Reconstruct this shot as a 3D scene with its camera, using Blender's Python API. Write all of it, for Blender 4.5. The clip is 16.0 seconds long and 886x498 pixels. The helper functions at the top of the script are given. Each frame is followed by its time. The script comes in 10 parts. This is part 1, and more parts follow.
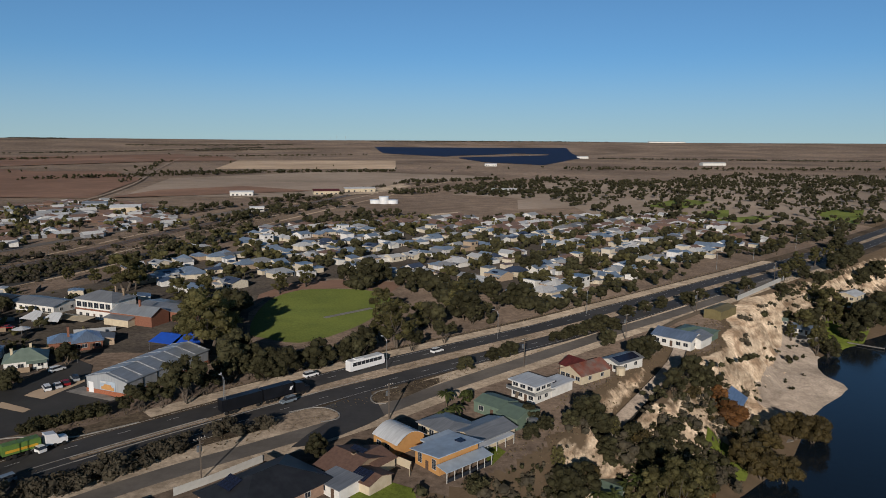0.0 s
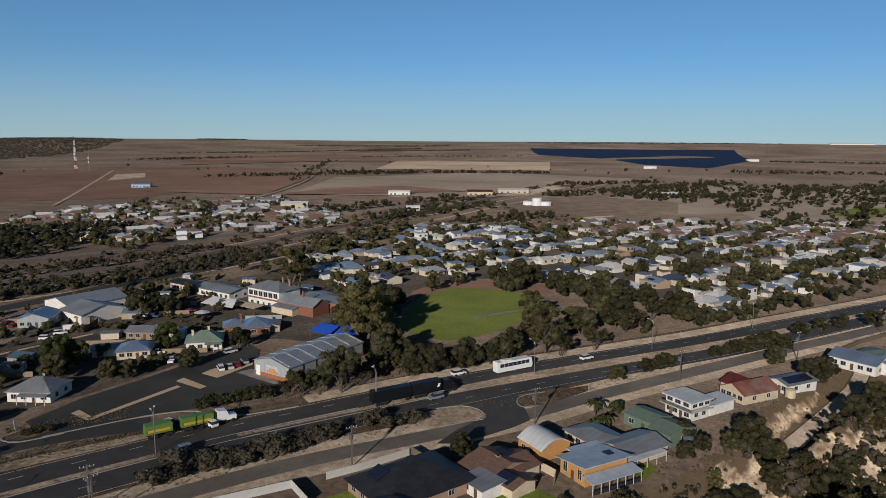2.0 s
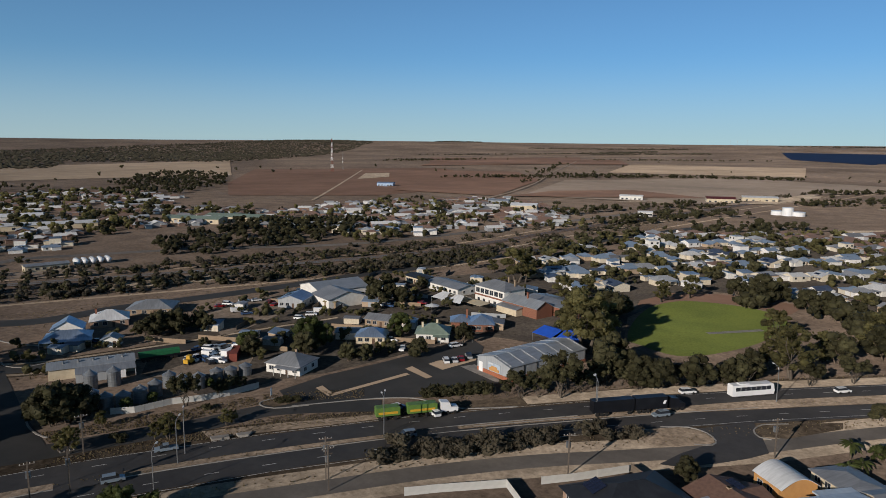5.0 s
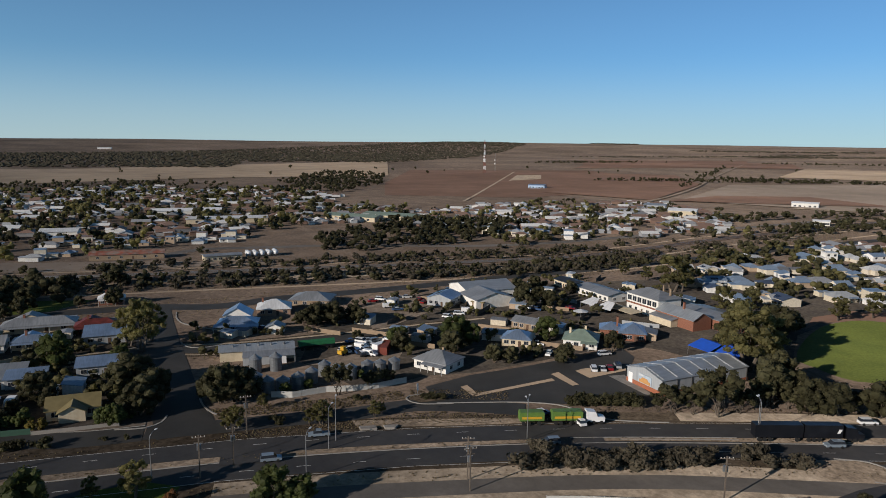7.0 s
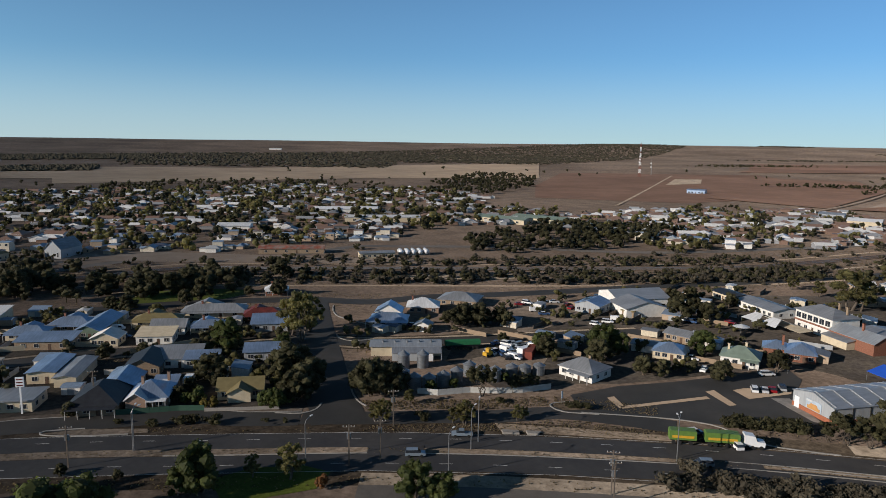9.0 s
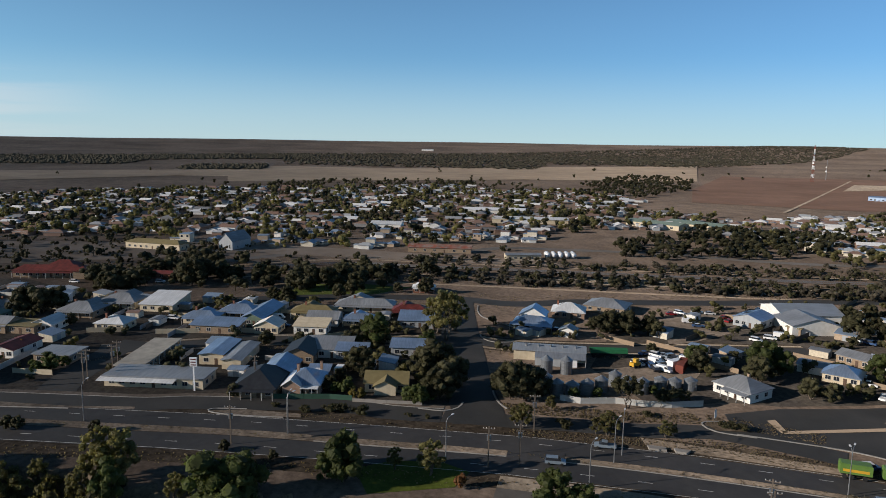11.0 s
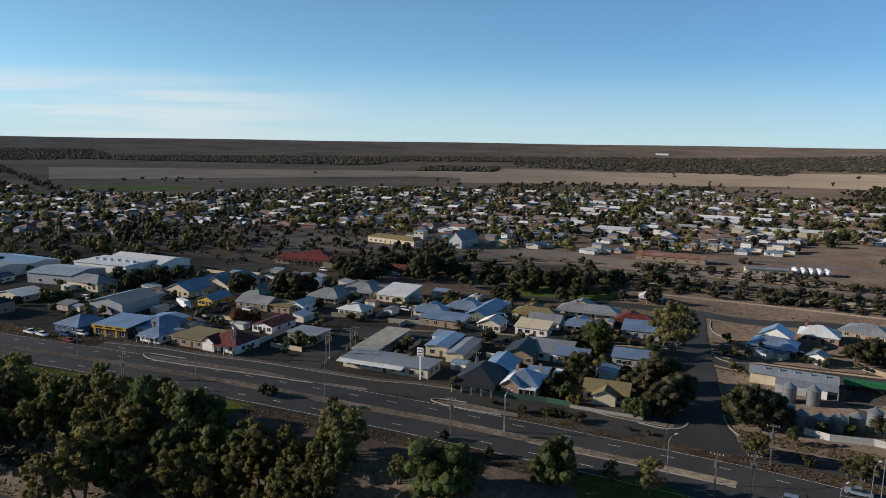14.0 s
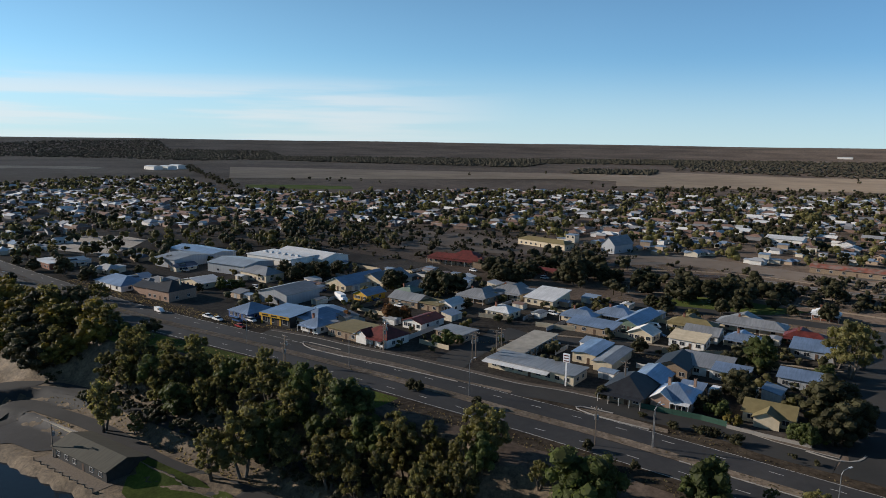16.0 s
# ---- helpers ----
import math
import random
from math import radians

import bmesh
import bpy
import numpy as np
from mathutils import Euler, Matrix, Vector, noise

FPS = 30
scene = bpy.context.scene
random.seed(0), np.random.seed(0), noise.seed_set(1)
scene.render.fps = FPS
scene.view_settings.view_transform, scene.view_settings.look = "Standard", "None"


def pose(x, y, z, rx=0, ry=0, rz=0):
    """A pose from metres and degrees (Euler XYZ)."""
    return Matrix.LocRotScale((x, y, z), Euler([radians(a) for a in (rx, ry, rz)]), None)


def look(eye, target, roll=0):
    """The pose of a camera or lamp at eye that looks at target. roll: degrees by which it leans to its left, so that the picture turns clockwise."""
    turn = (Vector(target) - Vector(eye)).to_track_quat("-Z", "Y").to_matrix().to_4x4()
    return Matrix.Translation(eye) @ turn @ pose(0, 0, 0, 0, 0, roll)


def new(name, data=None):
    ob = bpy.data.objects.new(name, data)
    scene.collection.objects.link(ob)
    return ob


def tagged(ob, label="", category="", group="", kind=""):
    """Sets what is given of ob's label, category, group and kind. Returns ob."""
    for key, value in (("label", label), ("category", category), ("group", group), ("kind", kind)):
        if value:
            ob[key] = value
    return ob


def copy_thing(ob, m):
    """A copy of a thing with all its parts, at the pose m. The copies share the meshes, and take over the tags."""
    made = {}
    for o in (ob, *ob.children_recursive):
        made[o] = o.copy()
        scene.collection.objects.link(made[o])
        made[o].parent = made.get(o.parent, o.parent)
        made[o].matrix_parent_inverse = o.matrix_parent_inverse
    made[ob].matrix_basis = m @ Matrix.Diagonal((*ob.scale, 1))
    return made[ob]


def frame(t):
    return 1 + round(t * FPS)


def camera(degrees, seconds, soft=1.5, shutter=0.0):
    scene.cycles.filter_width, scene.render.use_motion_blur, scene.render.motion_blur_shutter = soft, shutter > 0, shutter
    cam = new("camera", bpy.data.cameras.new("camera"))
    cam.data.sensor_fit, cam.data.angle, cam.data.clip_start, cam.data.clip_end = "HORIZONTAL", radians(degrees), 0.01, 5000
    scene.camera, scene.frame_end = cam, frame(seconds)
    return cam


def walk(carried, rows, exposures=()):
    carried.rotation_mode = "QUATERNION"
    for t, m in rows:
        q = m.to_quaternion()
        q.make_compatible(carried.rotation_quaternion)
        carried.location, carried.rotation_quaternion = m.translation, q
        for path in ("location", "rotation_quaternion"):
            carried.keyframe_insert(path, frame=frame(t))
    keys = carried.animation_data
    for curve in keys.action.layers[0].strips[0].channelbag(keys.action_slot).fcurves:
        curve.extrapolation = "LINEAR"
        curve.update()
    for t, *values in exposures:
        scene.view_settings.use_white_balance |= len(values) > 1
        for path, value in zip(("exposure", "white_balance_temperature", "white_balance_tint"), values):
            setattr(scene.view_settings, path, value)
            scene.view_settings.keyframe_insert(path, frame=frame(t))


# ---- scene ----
cam = camera(64.65, 16.0, soft=0.7)
# seconds, eye x, y, z, yaw, pitch, roll
ROWS = [
    (0, 0.00, 0.00, 71.00, 0.58, -9.00, -0.40),
    (0.5, -0.07, 0.38, 71.07, 3.53, -9.01, -0.40),
    (1, -0.16, 0.71, 71.04, 6.75, -8.99, -0.41),
    (1.5, -0.15, 1.04, 70.97, 9.85, -8.98, -0.45),
    (2, -0.19, 1.35, 70.90, 13.07, -8.98, -0.42),
    (2.5, -0.30, 1.75, 70.87, 16.08, -8.98, -0.41),
    (3, -0.42, 2.07, 70.89, 19.28, -8.97, -0.40),
    (3.5, -0.48, 2.26, 70.91, 22.29, -8.96, -0.43),
    (4, -0.61, 2.39, 70.88, 25.50, -8.94, -0.46),
    (6.5, -1.82, 3.84, 70.42, 40.82, -8.88, -0.63),
    (7, -2.01, 4.00, 70.44, 43.99, -8.87, -0.62),
    (7.5, -2.09, 3.99, 70.61, 46.94, -8.88, -0.67),
    (8, -2.21, 3.93, 70.74, 50.10, -8.88, -0.70),
    (8.5, -2.25, 4.02, 70.82, 53.07, -8.86, -0.71),
    (9, -2.42, 4.17, 70.84, 56.24, -8.86, -0.74),
    (11.5, -3.56, 4.73, 70.94, 71.44, -8.90, -0.80),
    (12, -3.72, 4.76, 70.87, 74.59, -8.89, -0.80),
    (12.5, -3.71, 4.83, 70.81, 77.53, -8.89, -0.80),
    (13, -3.88, 4.78, 70.78, 80.69, -8.88, -0.81),
    (13.5, -4.12, 4.82, 70.69, 83.63, -8.87, -0.83),
    (14, -4.36, 4.91, 70.55, 86.82, -8.87, -0.83),
    (14.5, -4.58, 5.11, 70.48, 89.82, -8.86, -0.81),
    (15, -4.80, 5.20, 70.44, 93.04, -8.85, -0.80),
    (15.5, -5.01, 5.37, 70.41, 96.05, -8.85, -0.81),
    (16, -5.12, 5.43, 70.42, 99.26, -8.86, -0.82),
]
walk(cam, [(t, pose(x, y, z, 90 + pitch, roll, yaw)) for t, x, y, z, yaw, pitch, roll in ROWS],
     exposures=[(0, -0.42), (4, -0.32), (8, -0.06), (12, 0.19), (16, 0.29)])

# ---------------------------------------------------------------- light
SUN_AZ, SUN_EL = radians(262.5), radians(18.0)
world = bpy.data.worlds.new("sky")
scene.world = world
world.use_nodes = True
wn = world.node_tree
sky = wn.nodes.new("ShaderNodeTexSky")
sky.sky_type, sky.sun_disc = "NISHITA", False
sky.sun_elevation, sky.sun_rotation = SUN_EL, radians(270) - SUN_AZ
sky.altitude, sky.air_density, sky.dust_density, sky.ozone_density = 100, 0.42, 0.0, 3.0
wn.nodes["Background"].inputs["Strength"].default_value = 0.098
# brighter and whiter towards the sun's side, as a hazy winter sky is
wc = wn.nodes.new("ShaderNodeTexCoord")
dot = wn.nodes.new("ShaderNodeVectorMath")
dot.operation = "DOT_PRODUCT"
dot.inputs[1].default_value = (math.cos(SUN_AZ), math.sin(SUN_AZ), 0)
wn.links.new(wc.outputs["Generated"], dot.inputs[0])
glow = wn.nodes.new("ShaderNodeMapRange")
glow.interpolation_type = "LINEAR"
glow.inputs["From Min"].default_value, glow.inputs["From Max"].default_value = -1, 0.1
glow.inputs["To Min"].default_value, glow.inputs["To Max"].default_value = 1.0, 1.42
wn.links.new(dot.outputs["Value"], glow.inputs["Value"])
tint = wn.nodes.new("ShaderNodeMix")
tint.data_type, tint.blend_type = "RGBA", "MULTIPLY"
tint.inputs[0].default_value = 1
wn.links.new(sky.outputs[0], tint.inputs[6])
tone = wn.nodes.new("ShaderNodeMix")
tone.data_type = "RGBA"
tone.inputs[6].default_value, tone.inputs[7].default_value = (0.765, 0.99, 0.93, 1), (0.97, 1.05, 0.81, 1)
lean = wn.nodes.new("ShaderNodeMapRange")
lean.inputs["From Min"].default_value, lean.inputs["From Max"].default_value = -0.9, 0.5
wn.links.new(dot.outputs["Value"], lean.inputs["Value"])
wn.links.new(lean.outputs[0], tone.inputs[0])
wn.links.new(tone.outputs[2], tint.inputs[7])
lift_ = wn.nodes.new("ShaderNodeVectorMath")
lift_.operation = "SCALE"
wn.links.new(tint.outputs[2], lift_.inputs[0])

# thin streaks of cloud low in the sky, towards the sun's side
sep = wn.nodes.new("ShaderNodeSeparateXYZ")
wn.links.new(wc.outputs["Generated"], sep.inputs[0])
stretch_ = wn.nodes.new("ShaderNodeMapping")
stretch_.inputs["Scale"].default_value = (1.5, 1.5, 26)
wn.links.new(wc.outputs["Generated"], stretch_.inputs[0])
cn = wn.nodes.new("ShaderNodeTexNoise")
cn.inputs["Scale"].default_value, cn.inputs["Detail"].default_value = 2.2, 7
wn.links.new(stretch_.outputs[0], cn.inputs["Vector"])


def ranged(source, a, b, lo=0.0, hi=1.0):
    m = wn.nodes.new("ShaderNodeMapRange")
    m.interpolation_type = "SMOOTHSTEP"
    for key, value in (("From Min", a), ("From Max", b), ("To Min", lo), ("To Max", hi)):
        m.inputs[key].default_value = value
    wn.links.new(source, m.inputs["Value"])
    return m.outputs[0]


def times(a, b):
    m = wn.nodes.new("ShaderNodeMath")
    m.operation = "MULTIPLY"
    wn.links.new(a, m.inputs[0])
    wn.links.new(b, m.inputs[1])
    return m.outputs[0]


side_ = wn.nodes.new("ShaderNodeVectorMath")
side_.operation = "DOT_PRODUCT"
side_.inputs[1].default_value = (math.cos(radians(216)), math.sin(radians(216)), 0)
wn.links.new(wc.outputs["Generated"], side_.inputs[0])
streak = times(ranged(cn.outputs[0], 0.36, 0.58), ranged(side_.outputs["Value"], 0.82, 0.96))
veil = times(streak, times(ranged(sep.outputs["Z"], 0.004, 0.022, 0.35, 0.5), ranged(sep.outputs["Z"], 0.052, 0.092, 1.0, 0.0)))
# a pale band some way up, dimmer overhead
wn.links.new(times(glow.outputs[0], times(ranged(sep.outputs["Z"], 0.0, 0.2, 0.93, 1.25), ranged(sep.outputs["Z"], 0.25, 0.5, 1.0, 0.6))), lift_.inputs["Scale"])
# low pale haze, stronger towards the sun
haze = times(ranged(sep.outputs["Z"], -0.01, 0.12, 0.80, 0.0), ranged(dot.outputs["Value"], -0.7, 0.75, 0.8, 1.0))
hazed = wn.nodes.new("ShaderNodeMix")
hazed.data_type = "RGBA"
wn.links.new(haze, hazed.inputs[0])
wn.links.new(lift_.outputs[0], hazed.inputs[6])
hazed.inputs[7].default_value = (4.3, 5.35, 6.2, 1)
veiled = wn.nodes.new("ShaderNodeMix")
veiled.data_type = "RGBA"
wn.links.new(veil, veiled.inputs[0])
wn.links.new(hazed.outputs[2], veiled.inputs[6])
veiled.inputs[7].default_value = (6.9, 6.9, 7.0, 1)
wn.links.new(veiled.outputs[2], wn.nodes["Background"].inputs["Color"])
sun = new("sun", bpy.data.lights.new("sun", "SUN"))
sun.data.energy, sun.data.angle, sun.data.color = 5.0, radians(0.6), (1.0, 0.90, 0.80)
sun.matrix_world = look((0, 0, 300), (-300 * math.cos(SUN_AZ) * math.cos(SUN_EL), -300 * math.sin(SUN_AZ) * math.cos(SUN_EL), 300 - 300 * math.sin(SUN_EL)))

# ---------------------------------------------------------------- materials
RAND = random.Random(7)


def mat(name, c1, c2=None, scale=1.0, rough=0.85, metal=0.0, bump=0.0, big=0.0, bigscale=0.05, rnd=0.0, island=0.0, spec=0.3, stretch=None, grain=0.0, grainscale=1.3, leaf=0.0, matt=0.0):
    """Two-colour noise at one scale, brightness variation at a larger one, per-object or per-island variation, fine relief."""
    m = bpy.data.materials.new(name)
    m.use_nodes = True
    nt = m.node_tree
    b = nt.nodes["Principled BSDF"]
    b.inputs["Roughness"].default_value, b.inputs["Metallic"].default_value = rough, metal
    b.inputs["Specular IOR Level"].default_value = min(spec, 0.04) if matt >= 1 else spec
    b.inputs["Diffuse Roughness"].default_value = matt
    tc = nt.nodes.new("ShaderNodeTexCoord")
    co = tc.outputs["Object"]
    if stretch:
        mp = nt.nodes.new("ShaderNodeMapping")
        mp.inputs["Scale"].default_value = stretch
        nt.links.new(co, mp.inputs[0])
        co = mp.outputs[0]
    n = nt.nodes.new("ShaderNodeTexNoise")
    n.inputs["Scale"].default_value, n.inputs["Detail"].default_value = scale, 5
    nt.links.new(co, n.inputs["Vector"])
    r = nt.nodes.new("ShaderNodeValToRGB")
    r.color_ramp.elements[0].position, r.color_ramp.elements[1].position = 0.35, 0.65
    c2 = c2 or tuple(0.75 * c for c in c1)
    r.color_ramp.elements[0].color, r.color_ramp.elements[1].color = (*c1, 1), (*c2, 1)
    nt.links.new(n.outputs[0], r.inputs[0])
    out = r.outputs[0]

    def scaled(out, source, amount):
        mr = nt.nodes.new("ShaderNodeMapRange")
        mr.inputs["To Min"].default_value, mr.inputs["To Max"].default_value = 1 - amount, 1 + amount
        nt.links.new(source, mr.inputs["Value"])
        mx = nt.nodes.new("ShaderNodeMix")
        mx.data_type, mx.blend_type = "RGBA", "MULTIPLY"
        mx.inputs[0].default_value = 1
        nt.links.new(out, mx.inputs[6])
        nt.links.new(mr.outputs[0], mx.inputs[7])
        return mx.outputs[2]

    if big:
        n2 = nt.nodes.new("ShaderNodeTexNoise")
        n2.inputs["Scale"].default_value, n2.inputs["Detail"].default_value = bigscale, 3
        nt.links.new(tc.outputs["Object"], n2.inputs["Vector"])
        ext = nt.nodes.new("ShaderNodeMapRange")
        ext.inputs["From Min"].default_value, ext.inputs["From Max"].default_value = 0.3, 0.7
        nt.links.new(n2.outputs[0], ext.inputs["Value"])
        out = scaled(out, ext.outputs[0], big)
    if grain:
        n3 = nt.nodes.new("ShaderNodeTexNoise")
        n3.inputs["Scale"].default_value, n3.inputs["Detail"].default_value, n3.inputs["Roughness"].default_value = grainscale, 6, 0.7
        nt.links.new(tc.outputs["Object"], n3.inputs["Vector"])
        ex3 = nt.nodes.new("ShaderNodeMapRange")
        ex3.inputs["From Min"].default_value, ex3.inputs["From Max"].default_value = 0.32, 0.68
        nt.links.new(n3.outputs[0], ex3.inputs["Value"])
        out = scaled(out, ex3.outputs[0], grain)
    if rnd:
        oi = nt.nodes.new("ShaderNodeObjectInfo")
        out = scaled(out, oi.outputs["Random"], rnd)
    if island:
        gi = nt.nodes.new("ShaderNodeNewGeometry")
        out = scaled(out, gi.outputs["Random Per Island"], island)
    nt.links.new(out, b.inputs["Base Color"])
    if leaf:
        tl = nt.nodes.new("ShaderNodeBsdfTranslucent")
        mix = nt.nodes.new("ShaderNodeMixShader")
        mix.inputs[0].default_value = leaf
        warm = nt.nodes.new("ShaderNodeMix")
        warm.data_type, warm.blend_type = "RGBA", "MULTIPLY"
        warm.inputs[0].default_value = 1
        warm.inputs[7].default_value = (2.3, 2.3, 1.5, 1)
        nt.links.new(out, warm.inputs[6])
        nt.links.new(warm.outputs[2], tl.inputs["Color"])
        nt.links.new(b.outputs[0], mix.inputs[1])
        nt.links.new(tl.outputs[0], mix.inputs[2])
        nt.links.new(mix.outputs[0], nt.nodes["Material Output"].inputs["Surface"])
    if bump:
        bp = nt.nodes.new("ShaderNodeBump")
        bp.inputs["Strength"].default_value, bp.inputs["Distance"].default_value = 0.8, bump
        nt.links.new(n.outputs[0], bp.inputs["Height"])
        nt.links.new(bp.outputs[0], b.inputs["Normal"])
    return m


def palette(name, colours, rough=0.6, metal=0.0, source="Random", scale=1.5):
    """One of several colours for each object (or each island), with a little soiling."""
    m = mat(name, (1, 1, 1), (0.82, 0.8, 0.78), scale=scale, rough=rough, metal=metal)
    nt = m.node_tree
    b = nt.nodes["Principled BSDF"]
    soil = b.inputs["Base Color"].links[0].from_socket
    ramp = nt.nodes.new("ShaderNodeValToRGB")
    ramp.color_ramp.interpolation = "CONSTANT"
    els = ramp.color_ramp.elements
    for i, c in enumerate(colours):
        e = els[i] if i < 2 else els.new(0.5)
        e.position = i / len(colours)
        e.color = (*c, 1)
    if source == "Random":
        src = nt.nodes.new("ShaderNodeObjectInfo").outputs["Random"]
    else:
        src = nt.nodes.new("ShaderNodeNewGeometry").outputs["Random Per Island"]
    nt.links.new(src, ramp.inputs[0])
    mx = nt.nodes.new("ShaderNodeMix")
    mx.data_type, mx.blend_type = "RGBA", "MULTIPLY"
    mx.inputs[0].default_value = 1
    nt.links.new(ramp.outputs[0], mx.inputs[6])
    nt.links.new(soil, mx.inputs[7])
    nt.links.new(mx.outputs[2], b.inputs["Base Color"])
    return m


M_GROUND = mat("dry_ground", (0.145, 0.110, 0.086), (0.098, 0.075, 0.059), scale=0.06, big=0.35, bigscale=0.004, bump=0.3, grain=0.4, grainscale=0.5, matt=1.0)
M_VERGE = mat("verge_dirt", (0.070, 0.055, 0.041), (0.042, 0.033, 0.024), scale=0.35, big=0.35, bigscale=0.05, bump=0.1, grain=0.5, grainscale=0.9, matt=1.0)
M_MEDIAN = mat("dry_median_grass", (0.225, 0.180, 0.138), (0.150, 0.118, 0.090), scale=0.4, big=0.3, bigscale=0.06, bump=0.1, grain=0.4, grainscale=0.9, matt=1.0)
M_TUFT = mat("dry_tufts", (0.20, 0.155, 0.10), (0.115, 0.09, 0.06), scale=0.3, rough=0.9, island=0.4, leaf=0.35, matt=0.6)
M_YARD = mat("packed_gravel", (0.162, 0.132, 0.108), (0.115, 0.093, 0.075), scale=0.25, big=0.25, bigscale=0.05, bump=0.05, grain=0.3, grainscale=0.8, matt=1.0)
M_SANDY = mat("sandy_dirt", (0.310, 0.256, 0.198), (0.215, 0.174, 0.133), scale=0.25, big=0.25, bigscale=0.05, bump=0.05, grain=0.3, grainscale=0.8, matt=1.0)
M_ASPHALT = mat("asphalt", (0.044, 0.042, 0.041), (0.030, 0.029, 0.030), scale=0.12, big=0.3, bigscale=0.03, rough=0.75, spec=0.3, bump=0.01, grain=0.15, grainscale=0.5, matt=0.5)
M_ASPHALT_OLD = mat("worn_asphalt", (0.040, 0.038, 0.036), (0.029, 0.029, 0.028), scale=0.10, big=0.2, bigscale=0.03, rough=0.8, spec=0.3, bump=0.01, grain=0.15, grainscale=0.4, matt=0.4)
M_ASPHALT_PALE = mat("sun_bleached_asphalt", (0.115, 0.102, 0.090), (0.085, 0.076, 0.068), scale=0.10, big=0.25, bigscale=0.03, rough=0.85, bump=0.01, grain=0.2, grainscale=0.4, matt=0.6)
M_KERB = mat("concrete_kerb", (0.328, 0.312, 0.289), (0.257, 0.242, 0.218), scale=0.6)
M_PAINT = mat("road_paint", (0.62, 0.61, 0.58), (0.45, 0.44, 0.42), scale=0.8)
M_CONCRETE = mat("concrete", (0.312, 0.289, 0.257), (0.250, 0.226, 0.203), scale=0.5, big=0.15, grain=0.15, grainscale=0.8)
M_LAWN = mat("mown_grass", (0.098, 0.118, 0.030), (0.072, 0.090, 0.024), scale=0.08, big=0.25, bigscale=0.02, bump=0.05, grain=0.2, grainscale=1.0, matt=1.0)
M_PARKGRASS = mat("park_grass", (0.112, 0.138, 0.026), (0.080, 0.100, 0.020), scale=0.15, big=0.35, bigscale=0.03, bump=0.05, grain=0.3, grainscale=1.0, matt=1.0)
M_BANK = mat("limestone_bank", (0.540, 0.435, 0.320), (0.235, 0.165, 0.110), scale=0.18, big=0.4, bigscale=0.05, bump=1.2, grain=0.45, grainscale=0.7, stretch=(0.6, 0.6, 2.4), matt=1.0)
_n = M_BANK.node_tree
_soil = _n.nodes.new("ShaderNodeValToRGB")
_soil.color_ramp.elements[0].color, _soil.color_ramp.elements[1].color = (0.125, 0.090, 0.060, 1), (0.060, 0.046, 0.031, 1)
_mask = _n.nodes.new("ShaderNodeAttribute")
_mask.attribute_name = "bare_rock"
_edge = _n.nodes.new("ShaderNodeTexNoise")
_edge.inputs["Scale"].default_value, _edge.inputs["Detail"].default_value = 0.3, 6
_n.links.new(_n.nodes["Texture Coordinate"].outputs["Object"], _edge.inputs["Vector"])
_n.links.new(_edge.outputs[0], _soil.inputs[0])
_sum = _n.nodes.new("ShaderNodeMath")
_sum.operation = "ADD"
_n.links.new(_mask.outputs["Fac"], _sum.inputs[0])
_n.links.new(_edge.outputs[0], _sum.inputs[1])
_cut = _n.nodes.new("ShaderNodeMapRange")
_cut.inputs["From Min"].default_value, _cut.inputs["From Max"].default_value = 0.88, 1.06
_n.links.new(_sum.outputs[0], _cut.inputs["Value"])
_mix = _n.nodes.new("ShaderNodeMix")
_mix.data_type = "RGBA"
_rock = _n.nodes["Principled BSDF"].inputs["Base Color"].links[0].from_socket
_n.links.new(_cut.outputs[0], _mix.inputs[0])
_n.links.new(_soil.outputs[0], _mix.inputs[6])
_n.links.new(_rock, _mix.inputs[7])
_n.links.new(_mix.outputs[2], _n.nodes["Principled BSDF"].inputs["Base Color"])
M_GRAVEL = mat("river_gravel", (0.330, 0.275, 0.225), (0.245, 0.202, 0.165), scale=0.3, big=0.25, bigscale=0.06, bump=0.05, grain=0.35, grainscale=1.2, matt=1.0)
M_DRYGRASS = mat("dry_grass", (0.160, 0.119, 0.075), (0.092, 0.068, 0.045), scale=0.3, big=0.35, bigscale=0.06, bump=0.3, grain=0.5, grainscale=1.1)
M_BALLAST = mat("ballast", (0.113, 0.083, 0.066), (0.073, 0.056, 0.047), scale=1.5, big=0.2, grain=0.3, grainscale=1.0, matt=1.0)
# yard soil, darkened for paving and for shadows between the houses
M_TOWN_SHADED = mat("shaded_town_soil", (0.070, 0.060, 0.049), (0.045, 0.039, 0.035), scale=0.12, big=0.35, bigscale=0.03, bump=0.05, grain=0.45, grainscale=0.6, matt=1.0)
M_LITTER = mat("leaf_litter", (0.109, 0.078, 0.051), (0.057, 0.043, 0.029), scale=0.3, big=0.35, bigscale=0.05, bump=0.15, grain=0.5, grainscale=0.8, matt=1.0)
M_FIELD_RED = mat("red_soil", (0.140, 0.087, 0.065), (0.112, 0.071, 0.053), scale=0.02, big=0.25, bigscale=0.004, grain=0.15, grainscale=0.08, matt=1.0)
M_FIELD_TAN = mat("stubble", (0.295, 0.230, 0.170), (0.240, 0.186, 0.137), scale=0.02, big=0.2, bigscale=0.004, grain=0.15, grainscale=0.08, matt=1.0)
M_FIELD_GREY = mat("grey_stubble", (0.190, 0.155, 0.128), (0.160, 0.130, 0.106), scale=0.02, big=0.2, bigscale=0.004, grain=0.15, grainscale=0.08, matt=1.0)

